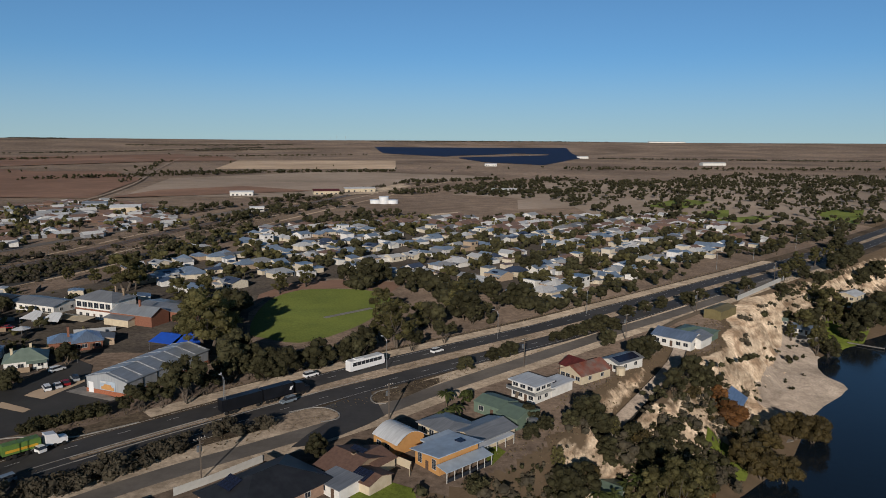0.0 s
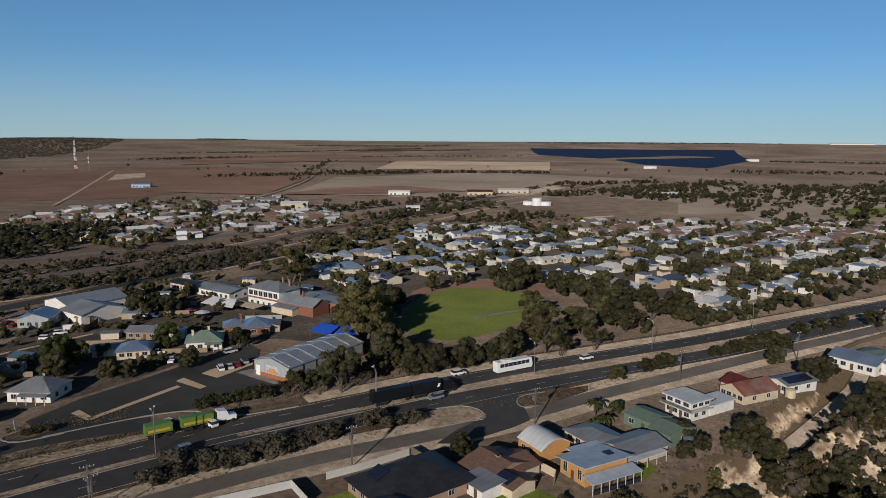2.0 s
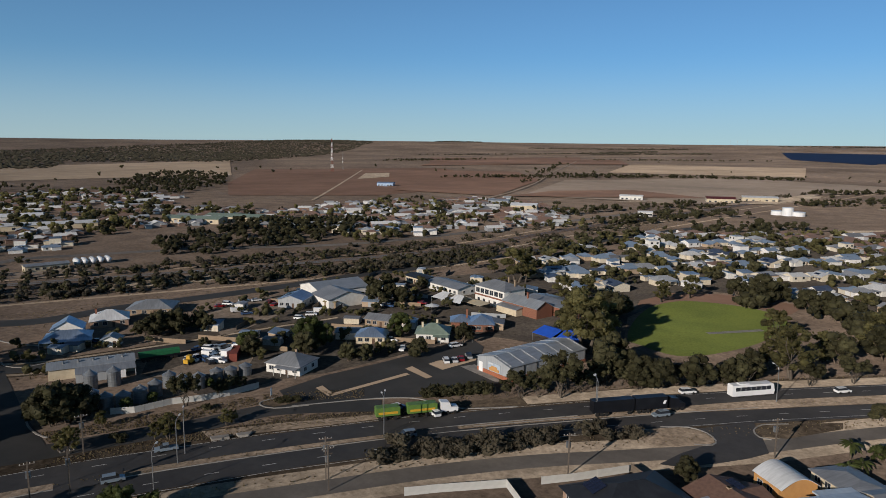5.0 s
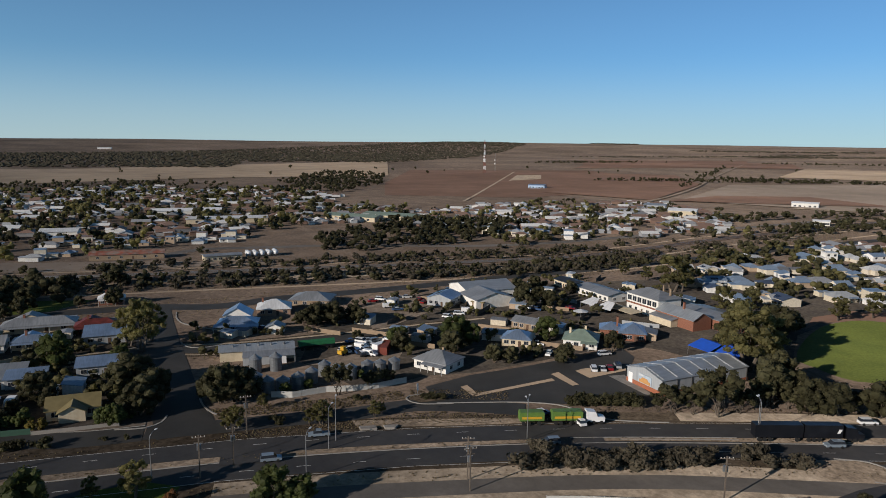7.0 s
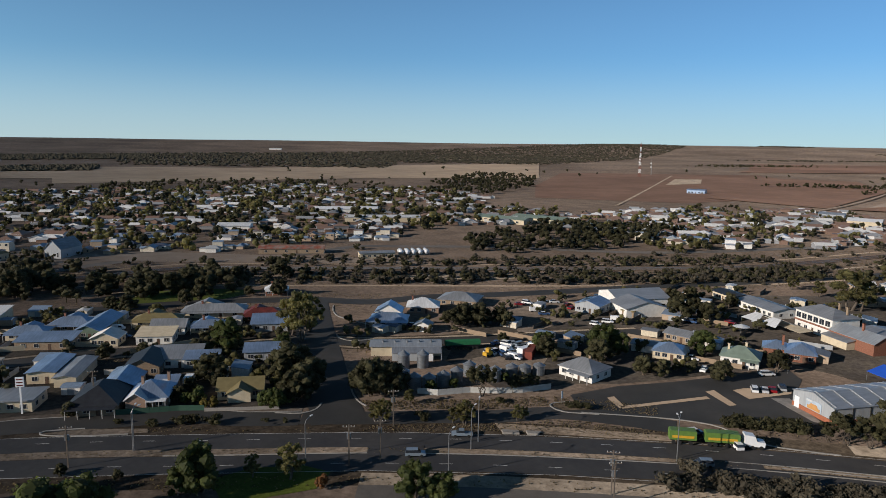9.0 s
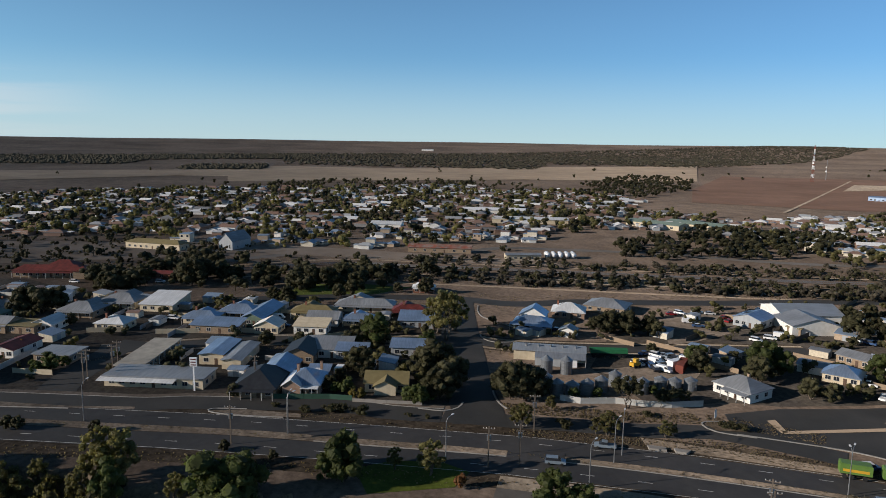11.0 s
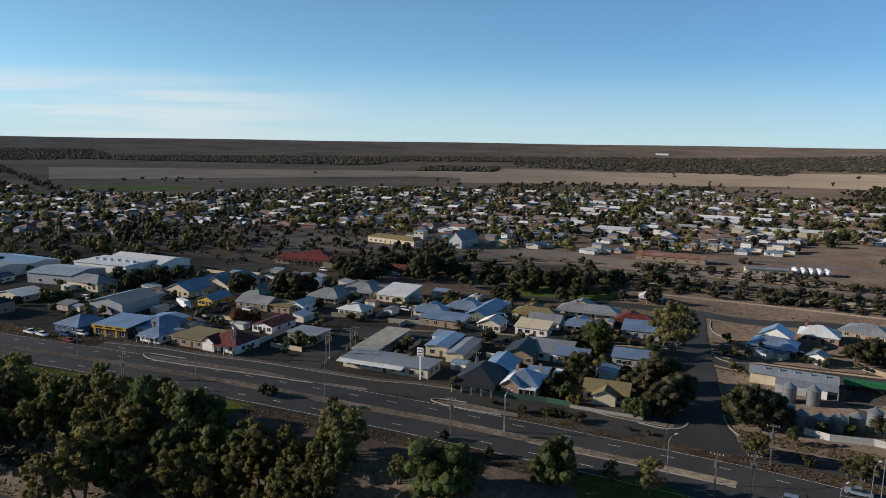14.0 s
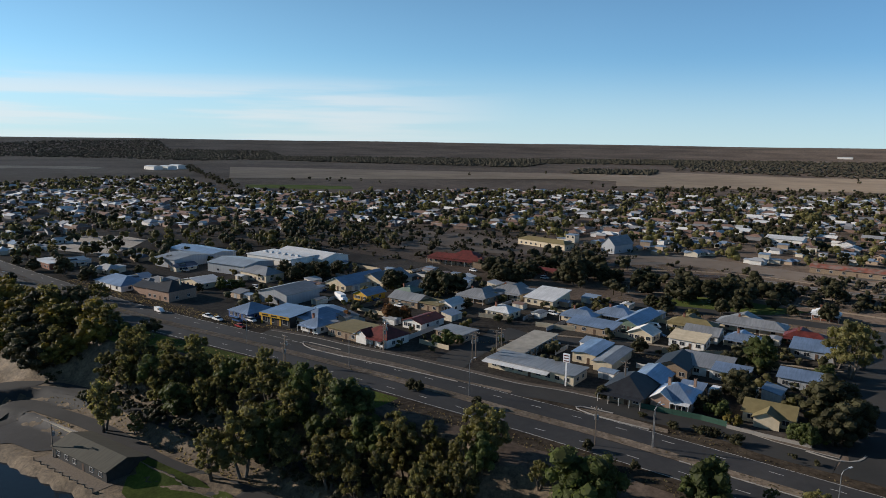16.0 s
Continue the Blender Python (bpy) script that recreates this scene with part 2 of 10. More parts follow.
M_GUM = mat("gum_leaves", (0.142, 0.130, 0.056), (0.080, 0.073, 0.033), scale=0.5, rough=0.65, rnd=0.3, island=0.4, leaf=0.42, spec=0.15, matt=0.15)
M_OLIVE = mat("dark_leaves", (0.054, 0.051, 0.025), (0.031, 0.029, 0.015), scale=0.5, rough=0.7, rnd=0.3, island=0.4, leaf=0.16, spec=0.12, matt=0.15)
M_GREEN = mat("green_leaves", (0.075, 0.090, 0.028), (0.043, 0.053, 0.018), scale=0.5, rough=0.65, rnd=0.25, island=0.4, leaf=0.3, spec=0.15, matt=0.15)
M_GREY = mat("saltbush_leaves", (0.078, 0.066, 0.044), (0.046, 0.039, 0.027), scale=0.7, rough=0.8, rnd=0.25, island=0.3, leaf=0.2, matt=0.3)
# distant scrub: aerial haze is put into the colour, lighter and greyer than near leaves
M_HAZED_MALLEE = mat("hazed_mallee_leaves", (0.074, 0.066, 0.046), (0.048, 0.043, 0.030), scale=0.02, rough=0.8, island=0.3, spec=0.1, matt=0.4)
M_AUTUMN = mat("autumn_leaves", (0.173, 0.082, 0.026), (0.113, 0.052, 0.020), scale=0.6, rough=0.7, rnd=0.2, island=0.4, leaf=0.35, matt=0.15)
M_WILLOW = mat("willow_leaves", (0.082, 0.061, 0.022), (0.053, 0.041, 0.016), scale=0.6, rough=0.7, rnd=0.2, island=0.4, leaf=0.35, matt=0.15)
M_YELLOW = mat("yellow_leaves", (0.167, 0.127, 0.023), (0.103, 0.087, 0.020), scale=0.6, rough=0.7, rnd=0.2, island=0.4, leaf=0.35, matt=0.15)
M_BARK = mat("bark", (0.156, 0.121, 0.090), (0.094, 0.070, 0.051), scale=2.0, bump=0.03, rnd=0.25)
M_PALE_BARK = mat("pale_bark", (0.111, 0.091, 0.072), (0.065, 0.053, 0.042), scale=1.5, bump=0.03, rnd=0.2)

M_ZINC = mat("zinc_roof", (0.42, 0.445, 0.47), (0.34, 0.365, 0.39), scale=0.5, rough=0.4, metal=0.5, big=0.12, bigscale=0.2, stretch=(4, 0.4, 1))
M_ROOF_GREY = mat("grey_roof", (0.27, 0.28, 0.295), (0.205, 0.215, 0.23), scale=0.5, rough=0.42, metal=0.25, big=0.15, bigscale=0.15, stretch=(4, 0.4, 1))
M_ROOF_WHITE = mat("pale_roof", (0.594, 0.603, 0.612), (0.486, 0.495, 0.504), scale=0.5, rough=0.45, big=0.1, bigscale=0.2, stretch=(4, 0.4, 1))
# galvanised steel; blue sky reflected on shaded slopes is deepened in the base colour
M_ROOF_SKY_TINT = mat("sky_tinted_steel_roof", (0.33, 0.42, 0.56), (0.26, 0.335, 0.45), scale=0.6, rough=0.34, metal=0.6, big=0.15, bigscale=0.2, stretch=(4, 0.4, 1))
M_ROOF_PALEBLUE = mat("pale_blue_roof", (0.44, 0.51, 0.58), (0.36, 0.42, 0.49), scale=0.6, rough=0.4, metal=0.1, big=0.1, bigscale=0.2)
M_ROOF_NAVY = mat("navy_roof", (0.027, 0.047, 0.086), (0.020, 0.035, 0.066), scale=0.6, rough=0.5)
M_ROOF_DARK = mat("charcoal_roof", (0.027, 0.030, 0.035), (0.020, 0.021, 0.026), scale=0.8, rough=0.5, big=0.15, bigscale=0.3)
M_ROOF_RED = mat("red_roof", (0.136, 0.030, 0.025), (0.087, 0.022, 0.019), scale=0.7, rough=0.55, big=0.2, bigscale=0.3)
M_ROOF_RUST = mat("rusty_roof", (0.234, 0.070, 0.043), (0.203, 0.156, 0.133), scale=0.35, rough=0.75, big=0.25, bigscale=0.3)
M_ROOF_TERRA = mat("brown_tiles", (0.179, 0.105, 0.078), (0.133, 0.078, 0.058), scale=1.2, rough=0.8, bump=0.03)
M_ROOF_TAN = mat("olive_tan_roof", (0.203, 0.164, 0.078), (0.164, 0.133, 0.062), scale=0.6, rough=0.6, big=0.1)
M_ROOF_GREEN = mat("pale_green_roof", (0.203, 0.257, 0.211), (0.164, 0.211, 0.172), scale=0.6, rough=0.5, big=0.1)
M_SHED_GREEN = mat("sage_steel", (0.148, 0.203, 0.156), (0.125, 0.172, 0.133), scale=0.8, rough=0.5, big=0.08)
M_WHITE = mat("white_wall", (0.702, 0.684, 0.648), (0.612, 0.594, 0.549), scale=0.8, big=0.06, bigscale=0.3)
M_CREAM = mat("cream_wall", (0.558, 0.477, 0.342), (0.486, 0.405, 0.288), scale=0.8, big=0.08, bigscale=0.3)
M_ORANGE = mat("orange_render", (0.504, 0.270, 0.099), (0.450, 0.234, 0.086), scale=0.8, big=0.06)
M_BRICK = mat("red_brick", (0.250, 0.109, 0.070), (0.179, 0.078, 0.051), scale=2.5, big=0.1, bump=0.01)
M_STONE = mat("pink_stone", (0.359, 0.234, 0.172), (0.281, 0.187, 0.133), scale=1.5, big=0.15, bump=0.02)
M_TAN_WALL = mat("tan_block", (0.296, 0.218, 0.148), (0.234, 0.172, 0.117), scale=1.5, big=0.1)
M_STEEL_WALL = mat("steel_wall", (0.351, 0.367, 0.382), (0.296, 0.312, 0.328), scale=0.5, rough=0.5, stretch=(4, 4, 0.3), big=0.08)
M_DARKWALL = mat("dark_wall", (0.043, 0.041, 0.039), (0.031, 0.030, 0.028), scale=1.0)
M_BLUE = mat("bright_blue", (0.02, 0.10, 0.55), (0.02, 0.085, 0.47), scale=0.5, rough=0.6)
M_BLUE_WALL = mat("blue_paint", (0.047, 0.101, 0.257), (0.039, 0.086, 0.218), scale=0.8, rough=0.6)
M_YELLOW_PAINT = mat("yellow_paint", (0.558, 0.324, 0.027), (0.468, 0.270, 0.027), scale=0.8, rough=0.6)
M_GLASS = mat("window_glass", (0.03, 0.035, 0.045), (0.02, 0.024, 0.03), scale=0.4, rough=0.08, spec=0.6)
M_FRAME = mat("window_frame", (0.540, 0.531, 0.504), (0.450, 0.441, 0.414), scale=2)
M_DOOR = mat("door_paint", (0.125, 0.078, 0.055), (0.086, 0.055, 0.039), scale=2)
M_PANEL = mat("solar_cells", (0.012, 0.016, 0.032), (0.018, 0.022, 0.045), scale=3.0, rough=0.25, spec=0.5)
M_PANEL_FRAME = mat("panel_frame", (0.273, 0.281, 0.289), (0.234, 0.242, 0.250), rough=0.4)
M_TIMBER = mat("weathered_timber", (0.164, 0.133, 0.101), (0.109, 0.086, 0.066), scale=2, bump=0.02)
M_POLE = mat("pole_timber", (0.148, 0.121, 0.098), (0.101, 0.082, 0.066), scale=3)
M_GALV = mat("galvanised_steel", (0.312, 0.320, 0.328), (0.250, 0.257, 0.265), scale=1.0, rough=0.4, metal=0.6)
M_SILO = mat("silo_steel", (0.257, 0.275, 0.292), (0.193, 0.205, 0.222), scale=0.8, rough=0.38, metal=0.5, stretch=(1, 1, 4), rnd=0.08)
M_FENCE = mat("sheet_fence", (0.522, 0.513, 0.486), (0.414, 0.405, 0.378), scale=0.7)
M_FENCE_GREEN = mat("green_fence", (0.039, 0.094, 0.066), (0.031, 0.074, 0.051), scale=0.7)
M_RUBBER = mat("tyre_rubber", (0.02, 0.02, 0.02), (0.015, 0.015, 0.015))
M_BLACK = mat("black_paint", (0.008, 0.009, 0.012), (0.012, 0.013, 0.017), scale=0.5, rough=0.3, spec=0.5)
M_CARWHITE = mat("white_paint", (0.78, 0.78, 0.78), (0.72, 0.72, 0.72), scale=0.5, rough=0.25, spec=0.5)
M_CARS = palette("car_paint", [(0.75, 0.75, 0.75), (0.35, 0.37, 0.39), (0.03, 0.03, 0.035), (0.7, 0.7, 0.7), (0.05, 0.10, 0.22), (0.28, 0.03, 0.03), (0.55, 0.56, 0.58), (0.12, 0.13, 0.14)], rough=0.25)
M_SILVER = mat("silver_blue_paint", (0.257, 0.312, 0.367), (0.234, 0.289, 0.343), rough=0.25, metal=0.3)
M_CARRED = mat("red_car_paint", (0.281, 0.016, 0.020), (0.234, 0.014, 0.016), rough=0.3)
M_LIME = mat("lime_green_paint", (0.115, 0.200, 0.045), (0.095, 0.170, 0.040), rough=0.45)
M_TARP = mat("green_tarp", (0.023, 0.156, 0.062), (0.020, 0.125, 0.051), scale=1.0, rough=0.6)
M_CONTAINER = mat("rusty_red_steel", (0.211, 0.055, 0.039), (0.156, 0.043, 0.031), scale=0.8)
M_BIN = mat("bin_green", (0.04, 0.12, 0.06))
M_ROOFS = palette("town_roofs", [(0.30, 0.31, 0.33), (0.56, 0.58, 0.60), (0.19, 0.195, 0.205), (0.66, 0.66, 0.65), (0.40, 0.42, 0.44), (0.23, 0.15, 0.115), (0.60, 0.61, 0.62), (0.22, 0.29, 0.39), (0.48, 0.48, 0.46), (0.24, 0.055, 0.045), (0.64, 0.64, 0.63), (0.26, 0.33, 0.28), (0.36, 0.37, 0.38), (0.07, 0.09, 0.14), (0.52, 0.53, 0.54)], rough=0.42, metal=0.12)
M_WALLS = palette("town_walls", [(0.72, 0.71, 0.68), (0.60, 0.53, 0.41), (0.42, 0.32, 0.23), (0.76, 0.75, 0.73), (0.64, 0.58, 0.47), (0.28, 0.15, 0.105), (0.70, 0.69, 0.65), (0.55, 0.57, 0.58)], rough=0.8)
M_FARHOUSE = palette("far_roofs", [(0.30, 0.31, 0.33), (0.58, 0.60, 0.62), (0.19, 0.195, 0.205), (0.70, 0.70, 0.69), (0.40, 0.42, 0.44), (0.23, 0.15, 0.115), (0.46, 0.46, 0.46), (0.24, 0.31, 0.40), (0.66, 0.60, 0.48), (0.74, 0.74, 0.73), (0.26, 0.07, 0.055)], rough=0.5, source="Island")
M_WATER = mat("river_water", (0.008, 0.013, 0.020), (0.010, 0.016, 0.023), scale=0.02, rough=0.12, spec=0.18)
_w = M_WATER.node_tree
_n = _w.nodes.new("ShaderNodeTexNoise")
_n.inputs["Scale"].default_value, _n.inputs["Detail"].default_value = 0.5, 6
_b = _w.nodes.new("ShaderNodeBump")
_b.inputs["Strength"].default_value, _b.inputs["Distance"].default_value = 0.35, 0.12
_w.links.new(_w.nodes["Texture Coordinate"].outputs["Object"], _n.inputs["Vector"])
_w.links.new(_n.outputs[0], _b.inputs["Height"])
_w.links.new(_b.outputs[0], _w.nodes["Principled BSDF"].inputs["Normal"])


# ---------------------------------------------------------------- mesh tools
class Shape:
    """Collects vertices and faces for one mesh."""

    def __init__(self):
        self.v, self.f = [], []

    def add(self, vs, fs):
        o = len(self.v)
        self.v += [tuple(p) for p in vs]
        self.f += [tuple(i + o for i in f) for f in fs]
        return self

    def box(self, x0, y0, z0, x1, y1, z1):
        return self.add([(x0, y0, z0), (x1, y0, z0), (x1, y1, z0), (x0, y1, z0), (x0, y0, z1), (x1, y0, z1), (x1, y1, z1), (x0, y1, z1)],
                        [(3, 2, 1, 0), (4, 5, 6, 7), (0, 1, 5, 4), (1, 2, 6, 5), (2, 3, 7, 6), (3, 0, 4, 7)])

    def run(self, prof, y0, y1):
        """A closed profile of (x, z), counter-clockwise seen from -y, carried from y0 to y1."""
        n = len(prof)
        vs = [(x, y0, z) for x, z in prof] + [(x, y1, z) for x, z in prof]
        fs = [tuple(range(n)), tuple(range(2 * n - 1, n - 1, -1))] + [(j, i, i + n, j + n) for i in range(n) for j in [(i + 1) % n]]
        return self.add(vs, fs)

    def runx(self, prof, x0, x1):
        """A closed profile of (y, z), carried from x0 to x1."""
        n = len(prof)
        vs = [(x0, y, z) for y, z in prof] + [(x1, y, z) for y, z in prof]
        fs = [tuple(range(n - 1, -1, -1)), tuple(range(n, 2 * n))] + [(i, j, j + n, i + n) for i in range(n) for j in [(i + 1) % n]]
        return self.add(vs, fs)

    def slab(self, poly, t):
        """A thin sheet: the corners of its top, thickened downwards by t."""
        n = len(poly)
        vs = list(poly) + [(x, y, z - t) for x, y, z in poly]
        fs = [tuple(range(n)), tuple(range(2 * n - 1, n - 1, -1))] + [(i, i + n, j + n, j) for i in range(n) for j in [(i + 1) % n]]
        return self.add(vs, fs)

    def tube(self, p, q, r0, r1=None, n=6, cap=True):
        r0, r1 = float(r0), float(r0 if r1 is None else r1)
        p, q = Vector(p), Vector(q)
        a = (q - p).normalized()
        u = a.orthogonal().normalized()
        w = a.cross(u)
        vs = [p + r0 * (math.cos(k * math.tau / n) * u + math.sin(k * math.tau / n) * w) for k in range(n)]
        vs += [q + r1 * (math.cos(k * math.tau / n) * u + math.sin(k * math.tau / n) * w) for k in range(n)]
        fs = [(k, (k + 1) % n, n + (k + 1) % n, n + k) for k in range(n)]
        if cap:
            fs += [tuple(range(n - 1, -1, -1)), tuple(range(n, 2 * n))]
        return self.add(vs, fs)

    def ring(self, profile, n=16, x=0.0, y=0.0):
        """A surface of revolution round z from (radius, z) pairs."""
        o = len(profile)
        vs = [(x + r * math.cos(k * math.tau / n), y + r * math.sin(k * math.tau / n), z) for k in range(n) for r, z in profile]
        fs = [(k * o + i, ((k + 1) % n) * o + i, ((k + 1) % n) * o + i + 1, k * o + i + 1) for k in range(n) for i in range(o - 1)]
        return self.add(vs, fs)

    def mesh(self, name, material, smooth=False):
        me = bpy.data.meshes.new(name)
        me.from_pydata(self.v, [], self.f)
        me.materials.append(material)
        if smooth:
            me.polygons.foreach_set("use_smooth", [True] * len(me.polygons))
        me.update()
        return me


def part(name, shape, material, parent=None, label="", smooth=False):
    ob = new(name, shape.mesh(name, material, smooth) if isinstance(shape, Shape) else shape)
    ob.parent = parent
    return tagged(ob, label)


def thing(name, label, category, at=(0, 0), turn=0.0, z=None, group="", kind=""):
    ob = new(name)
    ob.matrix_world = pose(at[0], at[1], ground_z(*at) if z is None else z, 0, 0, turn)
    return tagged(ob, label, category, group, kind)


def sheet(name, vs, fs, material, label="", kind="structure", category="", smooth=False):
    me = bpy.data.meshes.new(name)
    me.from_pydata(np.asarray(vs), [], np.asarray(fs) if not isinstance(fs, list) else fs)
    me.materials.append(material)
    if smooth:
        me.polygons.foreach_set("use_smooth", [True] * len(me.polygons))
    me.update()
    return tagged(new(name, me), label, category, "", kind)


# ---------------------------------------------------------------- lie of the land
# edge of the river terrace, and the water's edge below it
TOP = np.array([(-420, -520), (-330, -350), (-262, -235), (-228, -160), (-196, -85), (-172, -38), (-128, 40), (-75, 92), (-30, 118), (-4, 130), (12, 143), (24, 156), (40, 172), (60, 186),
                (77, 205), (89, 225), (101.5, 246), (114.5, 270), (135, 304), (176, 352), (214, 384), (300, 470), (460, 640), (900, 1080), (2200, 2300)], float)
SHORE = np.array([(-280, -560), (-196, -330), (-168, -166), (-167, -146), (-156, -119), (-147, -96), (-100, -5), (-40, 66), (20, 122), (76, 166), (98, 186), (108, 201), (117, 215), (128, 226.5), (140, 237), (146, 244), (147.5, 250), (145.5, 258),
                  (147.5, 268), (153, 279), (172, 296), (206, 318), (262, 386), (380, 505), (560, 660), (1000, 1060), (2400, 2200)], float)
WATER_Z = -18.0


def to_line(px, py, line):
    """Distance to a polyline, and the side (+ left of its direction)."""
    best = np.full(px.shape, 1e9)
    side = np.zeros(px.shape)
    for (ax, ay), (bx, by) in zip(line[:-1], line[1:]):
        dx, dy = bx - ax, by - ay
        s = np.clip(((px - ax) * dx + (py - ay) * dy) / (dx * dx + dy * dy), 0, 1)
        ex, ey = px - ax - s * dx, py - ay - s * dy
        d = np.hypot(ex, ey)
        near = d < best
        side = np.where(near, np.sign(dx * ey - dy * ex), side)
        best = np.where(near, d, best)
    return best, side


# lanes on the bench below the highway in the west
LOW_PTS = [(-189.6, -184.2), (-201.9, -170.4), (-203.5, -157.2), (-199.5, -140.3), (-194.3, -126.3), (-184.2, -104.4), (-177, -87.6), (-167.7, -62.2), (-161.2, -42), (-154.1, -20.9)]
RAMP_PTS = [(-180.1, -163.6), (-193.4, -159.5), (-190.6, -149.5), (-184, -130.8), (-175.5, -113.9), (-165.4, -96.9), (-159.4, -83.2), (-152.4, -63.4), (-147.1, -53.9)]
WHARF_PTS = [(-179.8, -167.4), (-174.3, -147.3), (-169.5, -132.6), (-160.7, -115.7), (-152.6, -101.9), (-147.9, -89.8), (-147.5, -77.9)]
# flat benches: line, height, reach
BENCH = (np.array(LOW_PTS), -12.0, 10, 5), (np.array(RAMP_PTS), -14.4, 8, 3.5), (np.array(WHARF_PTS), -16.4, 10, 2.5)


LANE_PTS = [(82.7, 242.8), (79, 232)] + [(73.6, 220.9)] + [(67.1, 210.9)] + [(58.6, 199)] + [(51.6, 189.1)] + [(46.2, 181.8)] + [(40.8, 172.1)]
LANE_Z = [-0.3, -0.8, -1.5, -2.5, -4.0, -5.0, -6.0, -7.0]


def fine(pts, zs, step=1.5):
    out = []
    for (ax, ay), (bx, by), za, zb in zip(pts, pts[1:], zs, zs[1:]):
        n = max(2, int(math.hypot(bx - ax, by - ay) / step))
        out += [(ax + (bx - ax) * k / n, ay + (by - ay) * k / n, za + (zb - za) * k / n) for k in range(n)]
    return np.array(out + [(*pts[-1], zs[-1])])


LANE_S = fine(LANE_PTS, LANE_Z)


def land(px, py):
    px, py = np.asarray(px, float), np.asarray(py, float)
    dt, st = to_line(px, py, TOP)
    ds, ss = to_line(px, py, SHORE)
    a = dt / (dt + ds + 1e-6)
    wob = sum(0.035 / (1 + 0.35 * k) * np.sin((px * math.cos(2.4 * k) + py * math.sin(2.4 * k)) * (0.09 + 0.061 * k) + 1.7 * k) for k in range(9))
    a = np.clip(a + wob * np.clip(a * 6, 0, 1) * (1 - a), 0, 1)
    prof = np.interp(a, [0, 0.04, 0.12, 0.2, 0.26, 0.34, 0.42, 0.52, 0.8, 1.0], [0, -0.6, -4.0, -6.8, -8.4, -11.6, -14.0, -15.8, -17.0, -18.2])
    z = np.where(st > 0, 0.0, np.where(ss > 0, prof, -18.2 - np.clip(ds * 0.25, 0, 4)))
    rough = sum(0.36 * np.sin((px * math.cos(1.9 * k + 0.4) + py * math.sin(1.9 * k + 0.4)) * (0.35 + 0.13 * k) + 2.3 * k) for k in range(6))
    z = z + 0.75 * rough * np.clip((-z - 0.6) / 4, 0, 1) * np.clip((z + 17.2) / 2.5, 0, 1) * (st < 0)
    for line, level, reach, soft_ in BENCH:
        db, _ = to_line(px, py, line)
        k = np.clip((reach - db) / soft_, 0, 1)
        z = np.where((st > 0) | (ss < 0) & (ds > 1.5), z, z * (1 - k) + level * k)
    close = (px > LANE_S[:, 0].min() - 9) & (px < LANE_S[:, 0].max() + 9) & (py > LANE_S[:, 1].min() - 9) & (py < LANE_S[:, 1].max() + 9)
    if close.any():
        qx, qy = px[close], py[close]
        d2 = (qx[:, None] - LANE_S[None, :, 0]) ** 2 + (qy[:, None] - LANE_S[None, :, 1]) ** 2
        i = d2.argmin(1)
        k = np.clip((7.5 - np.sqrt(d2.min(1))) / 4, 0, 1)
        z[close] = z[close] * (1 - k) + LANE_S[i, 2] * k
    r = np.hypot(px, py)
    s = np.clip((r - 3100) / 1750, 0, 1)
    far = s * s * (3 - 2 * s) * (52 + 2.0 * np.sin(px * 0.0021 + 1) + 1.5 * np.sin(py * 0.0037))
    return z + np.where(st > 0, far, 0)


def ground_z(x, y):
    return float(land(np.array([x]), np.array([y]))[0])


def spread(marks, steps, reach):
    """Grid lines: even between marks at the steps given, wider and wider beyond them."""
    mid = np.concatenate([np.arange(a, b - 0.01, st) for a, b, st in zip(marks, marks[1:], steps)] + [[marks[-1]]])
    step, lo, hi = steps[0], marks[0], marks[-1]
    out, s, p = [], step, hi
    while p < reach:
        s = min(s * 1.17, 160)
        p += s
        out.append(p)
    inn, s, p = [], step, lo
    while p > -reach:
        s = min(s * 1.17, 160)
        p -= s
        inn.append(p)
    return np.array(inn[::-1] + list(mid) + out)


def inside(px, py, poly):
    c = np.zeros(np.shape(px), bool)
    for (ax, ay), (bx, by) in zip(poly, poly[1:] + poly[:1]):
        hit = ((ay > py) != (by > py)) & (px < (bx - ax) * (py - ay) / (by - ay + 1e-9) + ax)
        c ^= hit
    return c


# bare limestone between the cliff-top houses and the beach
BARE = [(80, 222), (89, 227), (98, 238), (101, 252), (109, 262), (113, 281), (128, 303), (134, 312), (157, 326), (160, 314), (152, 280), (138, 262), (123, 239.1), (104.7, 210.5), (91.5, 198.3), (84.1, 205)]
BEACH = [(100, 226), (112, 245), (132, 280), (150, 296), (158, 268), (154, 238), (132, 220), (112, 213)]
gx, gy = spread((-260, 10, 176, 280), (2.8, 1.35, 2.8), 4950), spread((-240, 140, 318, 420), (2.8, 1.35, 2.8), 4950)
GX, GY = np.meshgrid(gx, gy)
GZ = land(GX, GY)
nx, ny = len(gx), len(gy)
idx = np.arange(nx * ny).reshape(ny, nx)
quads = np.stack([idx[:-1, :-1], idx[:-1, 1:], idx[1:, 1:], idx[1:, :-1]], -1).reshape(-1, 4)
ground = sheet("ground", np.stack([GX, GY, GZ], -1).reshape(-1, 3), quads, M_GROUND, "dry brown plain with a limestone river bank", category="ground", smooth=True)
ground.data.materials.append(M_BANK)
fx, fy, fz = (A.reshape(-1)[quads].mean(1) for A in (GX, GY, GZ))
ground.data.materials.append(M_DRYGRASS)
ground.data.materials.append(M_GRAVEL)
gr = np.hypot(*np.gradient(GZ, gy, gx))
steep = gr.reshape(-1)[quads].mean(1)
bank = (fz < -0.3) & (fz > -19)
